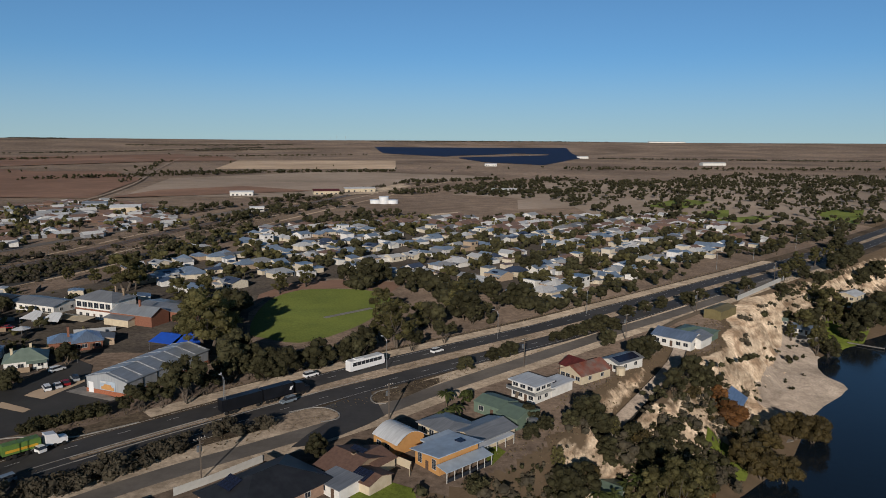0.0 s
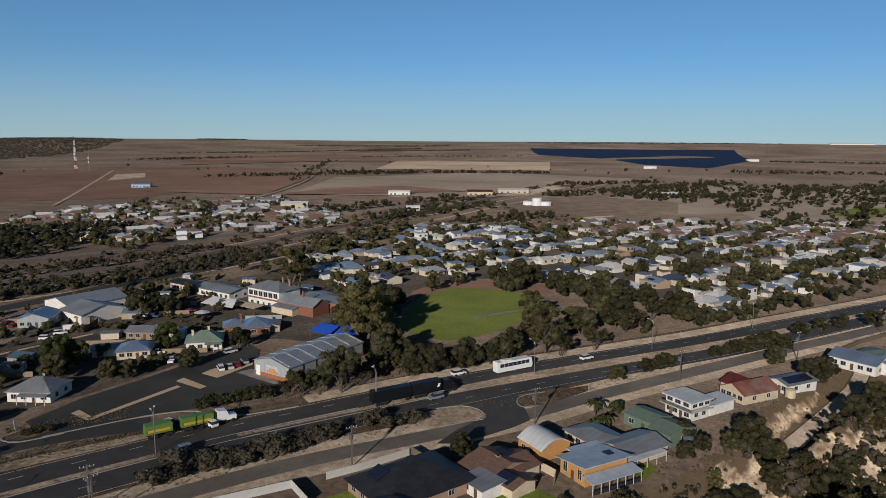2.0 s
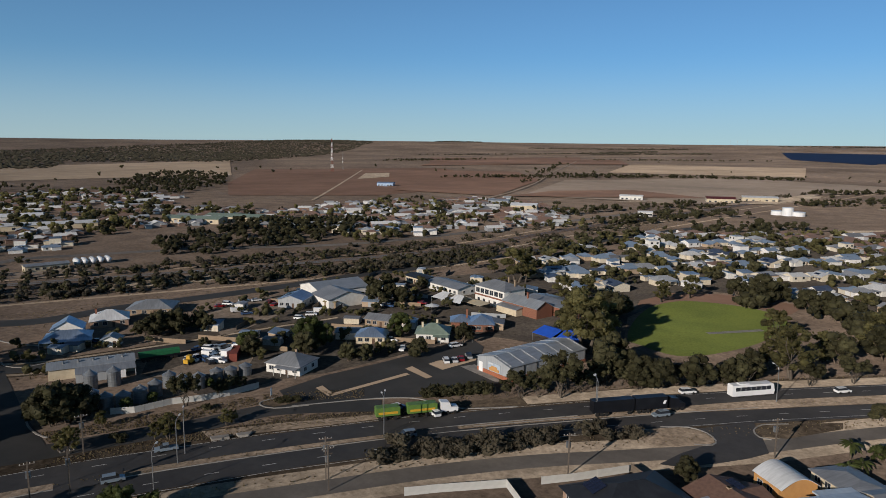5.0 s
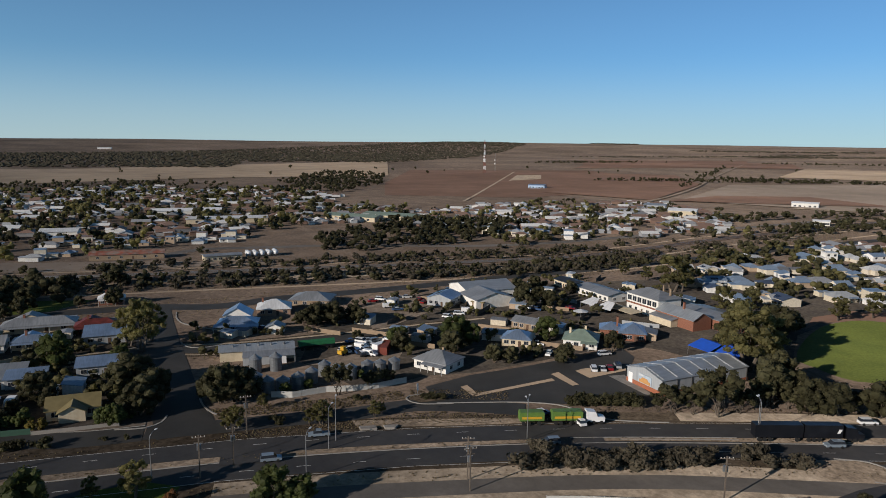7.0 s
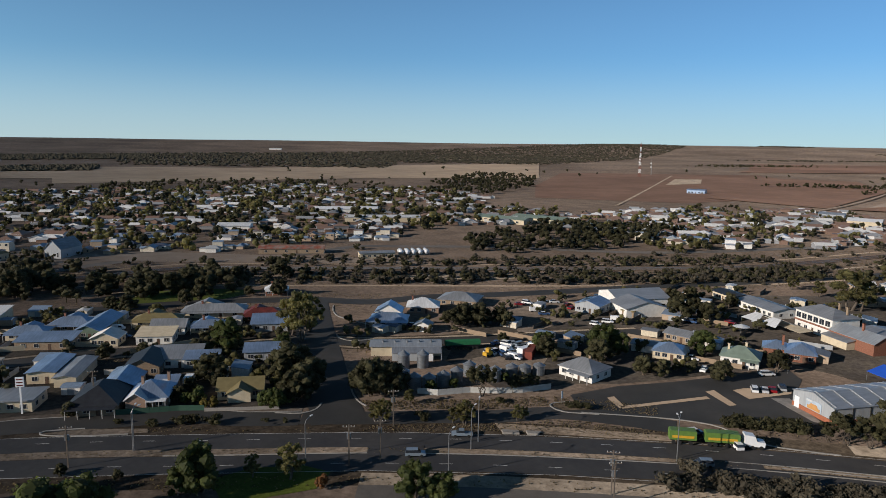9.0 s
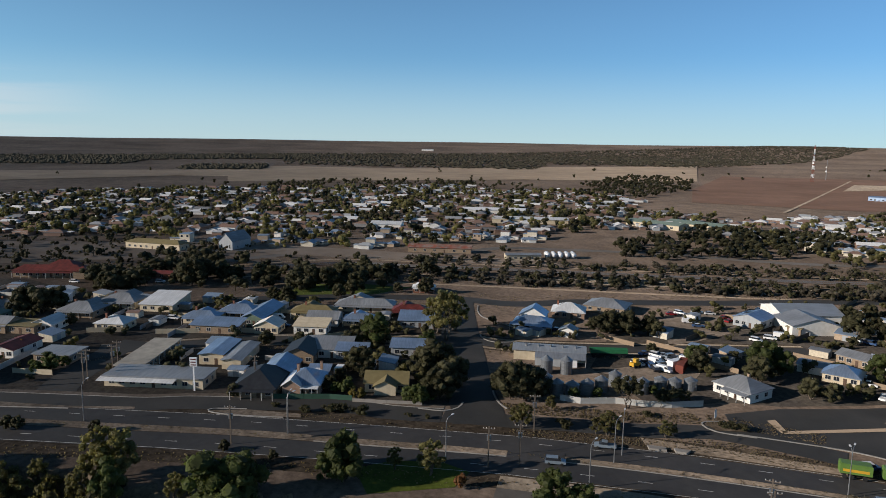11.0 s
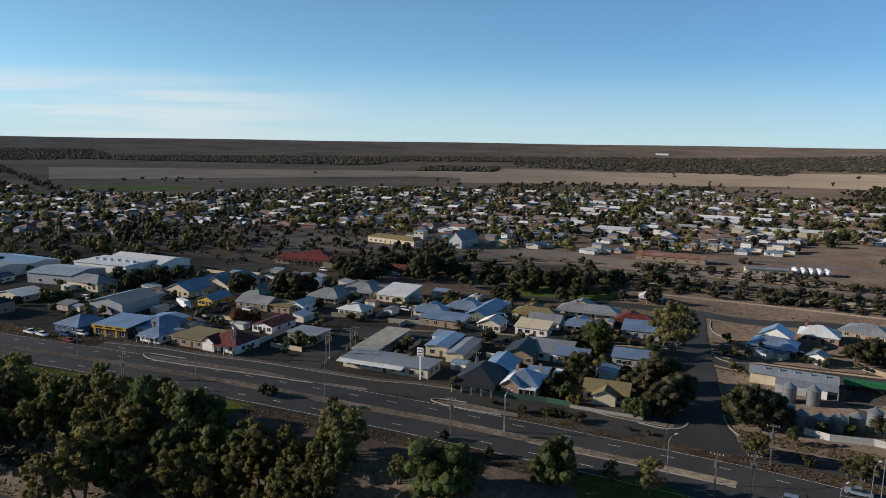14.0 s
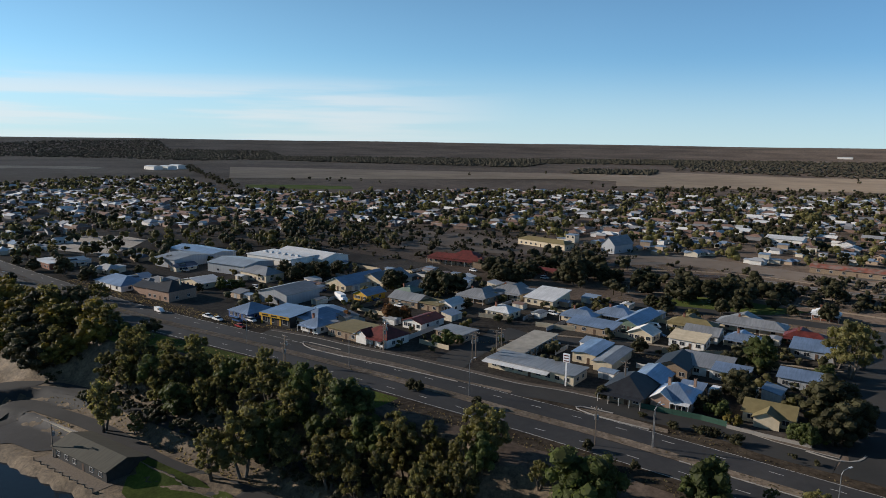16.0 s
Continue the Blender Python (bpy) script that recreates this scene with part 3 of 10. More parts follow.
# how bare the bank is: steep faces and the cut below the cliff-top houses, blurred a little
bare_ = np.maximum(inside(GX, GY, BARE) * 1.0, np.clip((gr - 0.35) / 0.35, 0, 1) * 0.62 * (GX > 25) * (GZ < -0.4))
for _ in range(2):
    bare_[1:-1, 1:-1] = (2 * bare_[1:-1, 1:-1] + bare_[:-2, 1:-1] + bare_[2:, 1:-1] + bare_[1:-1, :-2] + bare_[1:-1, 2:]) / 6
ground.data.attributes.new("bare_rock", "FLOAT", "POINT").data.foreach_set("value", bare_.reshape(-1).astype(np.float32))
rim = bare_.reshape(-1)[quads].max(1) > 0.02
ground.data.polygons.foreach_set("material_index", np.where(inside(fx, fy, BEACH) & (fz < -14.6), 3, np.where(rim | bank & (fx > -60), 1, np.where(bank, 2, 0))).astype(np.int32))
ground.data.update()

river = sheet("water", [(-420, -700, WATER_Z), (2600, -700, WATER_Z), (2600, 2400, WATER_Z), (-420, 2400, WATER_Z)], [(0, 1, 2, 3)], M_WATER, "dark blue slow river water", category="river")


# ---------------------------------------------------------------- roads
def smooth_line(pts, step=4.0):
    """A Catmull-Rom line through points, sampled evenly."""
    p = [np.array(q, float) for q in pts]
    p = [2 * p[0] - p[1]] + p + [2 * p[-1] - p[-2]]
    out = []
    for a, b, c, d in zip(p, p[1:], p[2:], p[3:]):
        n = max(2, int(np.linalg.norm(c - b) / step))
        for k in range(n):
            t = k / n
            out.append(0.5 * (2 * b + (c - a) * t + (2 * a - 5 * b + 4 * c - d) * t * t + (3 * b - a - 3 * c + d) * t ** 3))
    out.append(p[-2])
    return np.array(out)


def normals(line):
    t = np.gradient(line, axis=0)
    t /= np.linalg.norm(t, axis=1)[:, None]
    return np.stack([-t[:, 1], t[:, 0]], 1)


def strip(name, line, left, right, lift, material, label, category="road", follow=True):
    """A band along a line, from an offset to the left to one to the right (metres; plus is left)."""
    n = normals(line)
    left, right = (np.broadcast_to(np.asarray(o, float), len(line))[:, None] for o in (left, right))
    a, b = line + n * left, line + n * right
    za = land(a[:, 0], a[:, 1]) if follow else np.zeros(len(a))
    zb = land(b[:, 0], b[:, 1]) if follow else np.zeros(len(b))
    vs = np.concatenate([np.column_stack([a, za + lift]), np.column_stack([b, zb + lift])])
    m = len(line)
    fs = [(i + m, i + m + 1, i + 1, i) for i in range(m - 1)]
    return sheet(name, vs, fs, material, label, category=category)


def kerb(name, line, off, w=0.3, h=0.15, material=None):
    n = normals(line)
    a = line + n * off
    s = Shape()
    m = len(a)
    base = [(x, y) for x, y in a]
    vs = []
    for k in range(m):
        z = ground_z(*base[k])
        for o, dz in ((w / 2, 0.0), (w / 2, h), (-w / 2, h), (-w / 2, 0.0)):
            vs.append((base[k][0] + n[k][0] * o, base[k][1] + n[k][1] * o, z + dz))
    fs = [(4 * k + j, 4 * k + 4 + j, 4 * k + 5 + j, 4 * k + 1 + j) for k in range(m - 1) for j in range(3)]
    s.add(vs, fs)
    return tagged(part(name, s, material or M_KERB), "pale concrete kerb along the road", "kerb", "", "structure")


def area(name, pts, lift, material, label, category="ground"):
    """A flat polygon a little above the ground."""
    zs = [ground_z(x, y) for x, y in pts]
    z = max(zs)
    if min(zs) < -2 and max(p[0] for p in pts) - min(p[0] for p in pts) < 120:
        bm = bmesh.new()
        bm.faces.new([bm.verts.new((x, y, 0)) for x, y in pts])
        for axis in (0, 1):
            lo, hi = min(p[axis] for p in pts), max(p[axis] for p in pts)
            for k in range(1, int((hi - lo) / 1.5) + 1):
                at = (lo + 1.5 * k, 0, 0) if axis == 0 else (0, lo + 1.5 * k, 0)
                bmesh.ops.bisect_plane(bm, geom=bm.verts[:] + bm.edges[:] + bm.faces[:], plane_co=at, plane_no=(1 - axis, axis, 0))
        bm.verts.index_update()
        xy = np.array([v.co[:2] for v in bm.verts])
        vs = np.column_stack([xy, land(xy[:, 0], xy[:, 1]) + lift])
        fs = [[v.index for v in (f.verts if f.normal.z >= 0 else reversed(f.verts))] for f in bm.faces]
        bm.free()
        return sheet(name, vs.tolist(), fs, material, label, category=category, smooth=True)
    return sheet(name, [(x, y, z + lift) for x, y in pts], [tuple(range(len(pts)))], material, label, category=category)


def dashes(name, line, off, on, gap, w, lift, i0=0, i1=None):
    n = normals(line)
    c = (line + n * off)[i0:i1]
    nn = n[i0:i1]
    d = np.concatenate([[0], np.cumsum(np.linalg.norm(np.diff(c, axis=0), axis=1))])
    s = Shape()
    p = 0.0
    while p + on < d[-1]:
        q = []
        for e in (p, p + on):
            x, y = np.interp(e, d, c[:, 0]), np.interp(e, d, c[:, 1])
            ux, uy = np.interp(e, d, nn[:, 0]), np.interp(e, d, nn[:, 1])
            q.append((x + ux * w / 2, y + uy * w / 2, lift))
            q.append((x - ux * w / 2, y - uy * w / 2, lift))
        s.add([q[0], q[1], q[3], q[2]], [(0, 1, 2, 3)])
        p += on + gap
    return tagged(part(name, s, M_PAINT), "white lane line on the asphalt", "marking", "", "structure")


# the divided highway: the line along the middle of its median
HW = smooth_line([(1500, 1760), (900, 1130), (360, 564), (229, 430), (122, 330), (74, 286), (38, 253), (-24, 202), (-68, 161), (-92, 136), (-118, 104), (-138, 75), (-156, 44), (-170, 20), (-184, -8), (-205, -50), (-224, -92),
                  (-243, -136), (-270, -190), (-305, -250), (-390, -390), (-600, -720)])
hs = np.concatenate([[0], np.cumsum(np.linalg.norm(np.diff(HW, axis=0), axis=1))])


def hpos(x, y):
    """How far along the highway a place lies."""
    return float(hs[np.argmin((HW[:, 0] - x) ** 2 + (HW[:, 1] - y) ** 2)])


def hslice(p, q):
    a, b = sorted((hpos(*p), hpos(*q)))
    return HW[(hs >= a - 1) & (hs <= b + 1)]


HALF = np.interp(hs, [hpos(90, 300), hpos(38, 253), hpos(-24, 202), hpos(-62, 167), hpos(-85, 145), hpos(-150, 55), hpos(-200, -40), hpos(-243, -136)], [2.2, 3.0, 3.0, 1.1, 0.9, 1.8, 2.0, 2.0])
# carriageways: traffic driving towards +x lies on the right of the line's run from +x, so 'left' is the river side
strip("verge", HW, HALF + 15, -HALF - 16, 0.02, M_VERGE, "dry dirt road verge with sparse grass")
road_s = strip("road", HW, HALF + 8.6, HALF, 0.05, M_ASPHALT, "dark asphalt highway carriageway")
road_n = strip("road", HW, -HALF, -HALF - 8.2, 0.05, M_ASPHALT, "dark asphalt highway carriageway")
strip("median", HW, HALF - 0.15, -HALF + 0.15, 0.09, M_MEDIAN, "dirt and dry grass median strip", "median")
for side in (-1, 1):
    off = side * (HALF.mean() + 4.4)
    dashes("lane_line", HW, off, 3.0, 9.0, 0.16, 0.075, 60)
    dashes("edge_line", HW, side * (HALF.mean() + 8.0), 40.0, 0.5, 0.14, 0.075, 60)


def hkerb(p, q, off):
    seg = hslice(p, q)
    kerb("kerb", seg, off)


hkerb((-24, 202), (-88, 141), 1.9)
hkerb((-60, 168), (-88, 141), -1.2)
hkerb((-96, 132), (-130, 87), 1.5)
hkerb((-138, 75), (-160, 37), 1.5)
hkerb((-62, 167), (-82, 148), 0.0)
# pale dirt shoulder north of the highway, watered grass on its river side in the west
seg = hslice((200, 400), (-70, 160))
strip("verge", seg, -11.2, -17.0, 0.045, M_SANDY, "pale dirt shoulder of the highway")
seg = hslice((-194, -30), (-300, -240))
strip("verge", seg, 20.5, 11.5, 0.05, M_PARKGRASS, "bright green watered grass verge", "grass")
# openings in the median are asphalt
for p, q in (((-85.5, 144.5), (-93, 135)), ((-130, 87), (-136.5, 76.5))):
    seg = hslice(p, q)
    strip("road", seg, 3.0, -3.0, 0.12, M_ASPHALT, "asphalt median opening", follow=False)

# southern service road with its sandy shoulders
SV = smooth_line([(240, 420), (184, 372), (134, 322), (86, 276), (64, 256), (34, 227), (0, 194), (-20, 173), (-42, 154), (-60, 139), (-76, 123), (-92, 104), (-108, 84), (-122, 64)])
strip("verge", SV, 7.5, -8.5, 0.03, M_SANDY, "pale sandy shoulder of the service road")
strip("road", SV, 3.1, -3.1, 0.06, M_ASPHALT_PALE, "sun-bleached grey asphalt service road")
# link between service road and highway
area("road", [(-28.4, 170.7), (-33.6, 177.1), (-22.2, 189.5), (-18.6, 179.4), (-16.3, 171.8), (-20, 166.1), (-25.7, 159.5), (-32.5, 153.4), (-36.3, 152.4), (-33.5, 160.8)], 0.07, M_ASPHALT, "asphalt junction", "road")
area("median", [(-44.8, 163.1), (-43.8, 170.1), (-37.5, 175.7), (-32.4, 176.3), (-28.9, 173.6), (-28, 170.8), (-30, 167.8), (-38.7, 161.7)], 0.11, M_MEDIAN, "dirt traffic island", "median")
kerb("kerb", smooth_line([(-41.5, 173.3), (-35.5, 176.8), (-30.8, 175.7), (-28.1, 172.3), (-28.3, 169.2), (-32, 167.1)], 1.5), 0, 0.35, 0.2)
kerb("kerb", smooth_line([(-14.4, 192.9), (-20, 188.6), (-21.3, 183.7), (-19.6, 180.2), (-16.8, 180.1)], 1.5), 0, 0.35, 0.2)
area("median", [(-14.4, 192.9), (-20, 188.6), (-21.2, 183.8), (-19.6, 180.6), (-13.5, 182.9), (-2.5, 196.8), (-2.7, 201.4)], 0.1, M_VERGE, "dirt traffic island", "median")

# northern service road in the west, with an island of dry grass towards the highway
NSV = smooth_line([(-163.8, 69.1), (-171, 56.4), (-180.4, 45), (-189.1, 22.8), (-195.5, 7.4), (-198.8, -4.8), (-208.5, -25.2), (-216.7, -42.7), (-223.6, -60.6), (-232.6, -79.9), (-238.3, -98.6)])
strip("road", NSV, 4.6, -4.6, 0.07, M_ASPHALT_OLD, "worn asphalt frontage road")
strip("footpath", NSV, -4.8, -7.0, 0.10, M_YARD, "brown packed gravel footpath", "footpath")
kerb("kerb", NSV, -4.7, 0.25, 0.14)
for pts in ([(-187.4, 12.9), (-180.5, 22), (-174.6, 34.7), (-177.2, 35.1), (-184.9, 22.4)], [(-229.8, -79.7), (-222.3, -71.5), (-210.5, -41.4), (-201.1, -19.6), (-194.8, -5.1), (-196.6, -4.9), (-203.2, -21.4), (-214.6, -42.3), (-222.9, -63.7)]):
    area("median", pts, 0.12, M_MEDIAN, "dry grass island between the roads", "median")
kerb("kerb", smooth_line([(-176.3, 30.5), (-180.5, 22), (-184, 16.2), (-186.9, 13), (-188.5, 14.2), (-185.3, 22.4)], 1.5), 0, 0.35, 0.2)
kerb("kerb", smooth_line([(-201.3, -21.1), (-210, -41.3), (-222.3, -71.5), (-229.2, -79.3), (-230.6, -77.5), (-224.6, -64.2)], 1.5), 0, 0.35, 0.2)
NSV2 = smooth_line([(-163.8, 69.5), (-155, 83.6), (-146.6, 98.5), (-137.6, 113.6), (-131.3, 127.9), (-120.3, 138.1), (-108.5, 146.8)])
strip("road", NSV2, 4.2, -4.2, 0.07, M_ASPHALT_OLD, "worn asphalt frontage road")
# side street and back streets
SIDE = smooth_line([(-155.2, 76), (-163.2, 79.1), (-182.1, 85.1), (-201.8, 92.3), (-232.5, 103.7), (-259.4, 114), (-282.3, 123.3)])
strip("road", SIDE, 7.0, -7.0, 0.085, M_ASPHALT_OLD, "worn grey asphalt side street")
SIDE2 = smooth_line([(-209.6, -26.2), (-221, -25.2), (-238.1, -19.1), (-251.1, -13.5), (-261.5, -6)])
strip("road", SIDE2, 5.5, -5.5, 0.085, M_ASPHALT_OLD, "asphalt side street")
for pts in ([(-271.9, 128.7), (-261.9, 124.2), (-251.7, 122.7), (-235.6, 127.2)], [(-230, 110.5), (-224.5, 109.5), (-219.3, 111.7), (-217.3, 118.9)], [(-162.1, 87.4), (-166.4, 87.1), (-173.6, 88.8), (-179.8, 91.8), (-186.5, 96.6)], [(-170.6, 65), (-166.6, 70.7), (-167.3, 75.2), (-170.4, 78)]):
    kerb("kerb", smooth_line(pts, 2), 0, 0.5, 0.18)
BACK = smooth_line([(-254.5, -18.1), (-249.1, 33.1), (-239.9, 59.9), (-230.3, 87.6), (-227.2, 101.4), (-214.4, 115.8), (-199, 147.4), (-186.3, 179.9), (-173.5, 210)])
strip("verge", BACK, 8, -8, 0.03, M_VERGE, "dirt street verge")
for a_, b_ in ((6.6, 4.9), (-4.9, -6.6)):
    strip("footpath", BACK, a_, b_, 0.05, M_SANDY, "pale sandy footpath", "footpath")
strip("road", BACK, 4.2, -4.2, 0.06, M_ASPHALT_OLD, "worn asphalt back street")
TCE = smooth_line([(-317.2, 26.1), (-307.9, 75.1), (-289.1, 121.7), (-270.2, 144.6), (-264.4, 174), (-253, 203.2), (-239.7, 241.7), (-226.7, 287.3), (-213.7, 320), (-188, 401.4), (-157.9, 507.4), (-123.1, 607.7)])
strip("road", TCE, 5.0, -5.0, 0.06, M_ASPHALT_OLD, "worn asphalt road beside the railway")
FAR_TCE = smooth_line([(-408.7, 13.5), (-431.9, 82.9), (-406.9, 132.2), (-405.3, 173.3), (-416.6, 211.5), (-400.4, 243.2), (-364.6, 300), (-323.3, 339.4), (-290.4, 388.7), (-259.6, 485.6), (-224.2, 605.7), (-189.8, 735)])
strip("road", FAR_TCE, 4.6, -4.6, 0.06, M_ASPHALT_PALE, "grey asphalt road across the railway")
# railway
RAIL = smooth_line([(-387.5, 32.5), (-390.7, 95.8), (-365.6, 139.7), (-338.3, 187.5), (-291.3, 266.2), (-241.4, 360.8), (-223.7, 434.3), (-206.1, 532.5), (-153.4, 750.7), (-41.3, 1191.1)], 8)
strip("ballast", RAIL, 4.5, -4.5, 0.25, M_BALLAST, "brown gravel railway ballast", "railway")
strip("track", RAIL, 15.5, 12.8, 0.04, M_FIELD_TAN, "pale dirt track beside the railway", "track")
strip("track", RAIL, -44.0, -47.0, 0.04, M_FIELD_TAN, "pale dirt track beside the railway", "track")
strip("track", RAIL, -20.0, -22.2, 0.04, M_SANDY, "pale sandy track between scrub", "track")
for o in (-2.7, -1.2, 1.2, 2.7):
    kerb("rail", RAIL, o, 0.09, 0.45, M_GALV)
# car park by the hall
area("car_park", [(-139.3, 139.9), (-137.1, 156.7), (-130.5, 175.3), (-124.5, 196.6), (-119.6, 215.5), (-111.1, 209.3), (-102, 187.6), (-89.1, 181.6), (-92.3, 171.2), (-101.4, 159), (-111.9, 151.2), (-129.2, 134.4)], 0.08, M_ASPHALT_OLD, "grey asphalt car park", "car park")
kerb("kerb", smooth_line([(-128.1, 133.3), (-120, 142.3), (-111.7, 150.9), (-104.4, 155.8), (-99.6, 156.3), (-94.4, 155.9), (-89.3, 156.7), (-83.4, 160.9), (-77.4, 165.9)], 2), 0, 0.4, 0.2)
kerb("kerb", smooth_line([(-124.7, 136.3), (-130.9, 129.7), (-135.4, 129.3), (-137.1, 131.3), (-135.4, 136.2)], 2), 0, 0.4, 0.2)
area("median", [(-131.5, 130.2), (-135.8, 130.1), (-136.5, 133.3), (-132.8, 138.1), (-127.4, 138.1)], 0.16, M_VERGE, "planted traffic island", "median")
area("median", [(-134.7, 109.4), (-120.5, 125.7), (-105.7, 141), (-103.3, 141.8), (-102.9, 139.5), (-112.7, 127.7), (-130.2, 107.7)], 0.13, M_MEDIAN, "dirt traffic island", "median")
for pts in ([(-132, 147), (-131.7, 149.6), (-124.4, 146.1), (-124.8, 144.2)], [(-125.5, 145.3), (-117.8, 172), (-116, 171.2), (-124, 144.5)], [(-120.3, 175), (-119.8, 178.2), (-109.1, 173.3), (-109.8, 171)], [(-116.8, 182.9), (-116.1, 187), (-108.4, 199.5), (-105.9, 194.4), (-110, 180.4)]):
    area("footpath", pts, 0.18, M_FIELD_TAN, "pale paved strip in the car park", "footpath")
area("footpath", [(-107.2, 186.4), (-104.3, 190.8), (-89.6, 181), (-91.5, 179.9)], 0.12, M_CONCRETE, "concrete apron by the hall", "footpath")
for pts in ([(-130, 107.9), (-127.4, 111.2), (-126, 110.3), (-128.5, 107.1)], [(-126.3, 112.6), (-124, 115.6), (-123.2, 113.8), (-124.8, 111.9)]):
    s = Shape().slab([(x, y, 0.55) for x, y in pts], 0.5)
    tagged(part("barrier", s, M_CONCRETE), "pale concrete barrier beside the highway", "barrier", "roadside barriers")
# oval and lawns
OV = [(-71.8, 244.3), (-51.9, 235.9), (-38.8, 250.8), (-29.6, 273.4), (-26, 300.4), (-29.8, 315.4), (-45.8, 324.2), (-68.9, 321.6), (-78, 304.6), (-78.9, 284.3), (-75.9, 260.2)]
area("sports_field", smooth_line(OV + OV[:1], 5)[:-1].tolist(), 0.05, M_LAWN, "green mown oval with a pitch in the middle", "sports field")
area("path", [(-82.5, 288.3), (-81.6, 303.1), (-69.2, 322.9), (-45, 327.1), (-26.6, 319.2), (-22.2, 340), (-49.5, 348.7), (-77.7, 336), (-86.5, 311.1)], 0.04, M_FIELD_RED, "bare red soil beside the oval", "ground")
pa, pb = [(-49.5, 270.5), (-32.6, 287.1)]
u = Vector((pb[0] - pa[0], pb[1] - pa[1])).normalized()
n_ = Vector((-u.y, u.x)) * 1.3
area("pitch", [(pa[0] + n_.x, pa[1] + n_.y), (pa[0] - n_.x, pa[1] - n_.y), (pb[0] - n_.x, pb[1] - n_.y), (pb[0] + n_.x, pb[1] + n_.y)], 0.08, M_CONCRETE, "pale concrete cricket pitch", "pitch")


# ---------------------------------------------------------------- buildings
WINDOWS = {}


def window(parent, x, y, z, w=1.6, h=1.2, face=0):
    """A window with a frame and a pane; face: 0 front (-y), 90 right, 180 back, 270 left."""
    key = (round(w, 2), round(h, 2))
    if key not in WINDOWS:
        f = Shape()
        f.box(-w / 2 - 0.08, -0.07, -0.08, -w / 2, 0.02, h + 0.08).box(w / 2, -0.07, -0.08, w / 2 + 0.08, 0.02, h + 0.08)
        f.box(-w / 2, -0.07, h, w / 2, 0.02, h + 0.08).box(-w / 2, -0.10, -0.08, w / 2, 0.02, 0).box(-0.03, -0.06, 0, 0.03, 0.02, h)
        WINDOWS[key] = f.mesh("window", M_FRAME), Shape().box(-w / 2, -0.03, 0, w / 2, 0.01, h).mesh("pane", M_GLASS)
    fm, pm = WINDOWS[key]
    win = part("window", fm, None, parent)
    win.matrix_local = pose(x, y, z, 0, 0, face)
    part("pane", pm, None, win)
    return win


def door(parent, x, y, face=0, w=0.95, h=2.05, material=None):
    key = ("door", w, h, (material or M_DOOR).name)
    if key not in WINDOWS:
        WINDOWS[key] = Shape().box(-w / 2, -0.06, 0, w / 2, 0.02, h).mesh("door", material or M_DOOR)
    d = part("door", WINDOWS[key], None, parent)
    d.matrix_local = pose(x, y, 0.02, 0, 0, face)
    return d


def roof_shape(kind, w, d, h, pitch, ov, t=0.16):
    s = Shape()
    k = math.tan(radians(pitch))
    x0, y0, x1, y1 = -ov, -ov, w + ov, d + ov
    z0 = h - ov * k * 0.3 + 0.02
    if kind == "hip":
        half = min(x1 - x0, y1 - y0) / 2
        zr = z0 + half * k
        if x1 - x0 >= y1 - y0:
            r = [(x0 + half, (y0 + y1) / 2), (x1 - half, (y0 + y1) / 2)]
            fs = [(0, 1, 5, 4), (1, 2, 5), (2, 3, 4, 5), (3, 0, 4)]
        else:
            r = [((x0 + x1) / 2, y0 + half), ((x0 + x1) / 2, y1 - half)]
            fs = [(0, 1, 4), (1, 2, 5, 4), (2, 3, 5), (3, 0, 4, 5)]
        top = [(x0, y0, z0), (x1, y0, z0), (x1, y1, z0), (x0, y1, z0), (*r[0], zr), (r[1][0] + 0.01, r[1][1] + 0.01, zr)]
        s.add(top, fs)
        s.add([(x, y, z - t) for x, y, z in top[:4]], [(3, 2, 1, 0)])
        low = [(x0, y0), (x1, y0), (x1, y1), (x0, y1)]
        for i in range(4):
            (ax, ay), (bx, by) = low[i], low[(i + 1) % 4]
            s.add([(ax, ay, z0 - t), (bx, by, z0 - t), (bx, by, z0), (ax, ay, z0)], [(0, 1, 2, 3)])
    elif kind == "gx":
        zr = z0 + (y1 - y0) / 2 * k
        m = (y0 + y1) / 2
        s.runx([(y0, z0 - t), (m, zr - t), (y1, z0 - t), (y1, z0), (m, zr), (y0, z0)], x0, x1)
    elif kind == "gy":
        zr = z0 + (x1 - x0) / 2 * k
        m = (x0 + x1) / 2
        s.run([(x0, z0 - t), (m, zr - t), (x1, z0 - t), (x1, z0), (m, zr), (x0, z0)], y0, y1)
    elif kind == "flat":
        s.box(x0, y0, h, x1, y1, h + 0.35)
    elif kind == "sky":
        s.runx([(y0, h), (y1, h + (y1 - y0) * k), (y1, h + (y1 - y0) * k + t), (y0, h + t)], x0, x1)
    elif kind == "skx":
        s.run([(x0, h), (x1, h + (x1 - x0) * k), (x1, h + (x1 - x0) * k + t), (x0, h + t)], y0, y1)
    return s


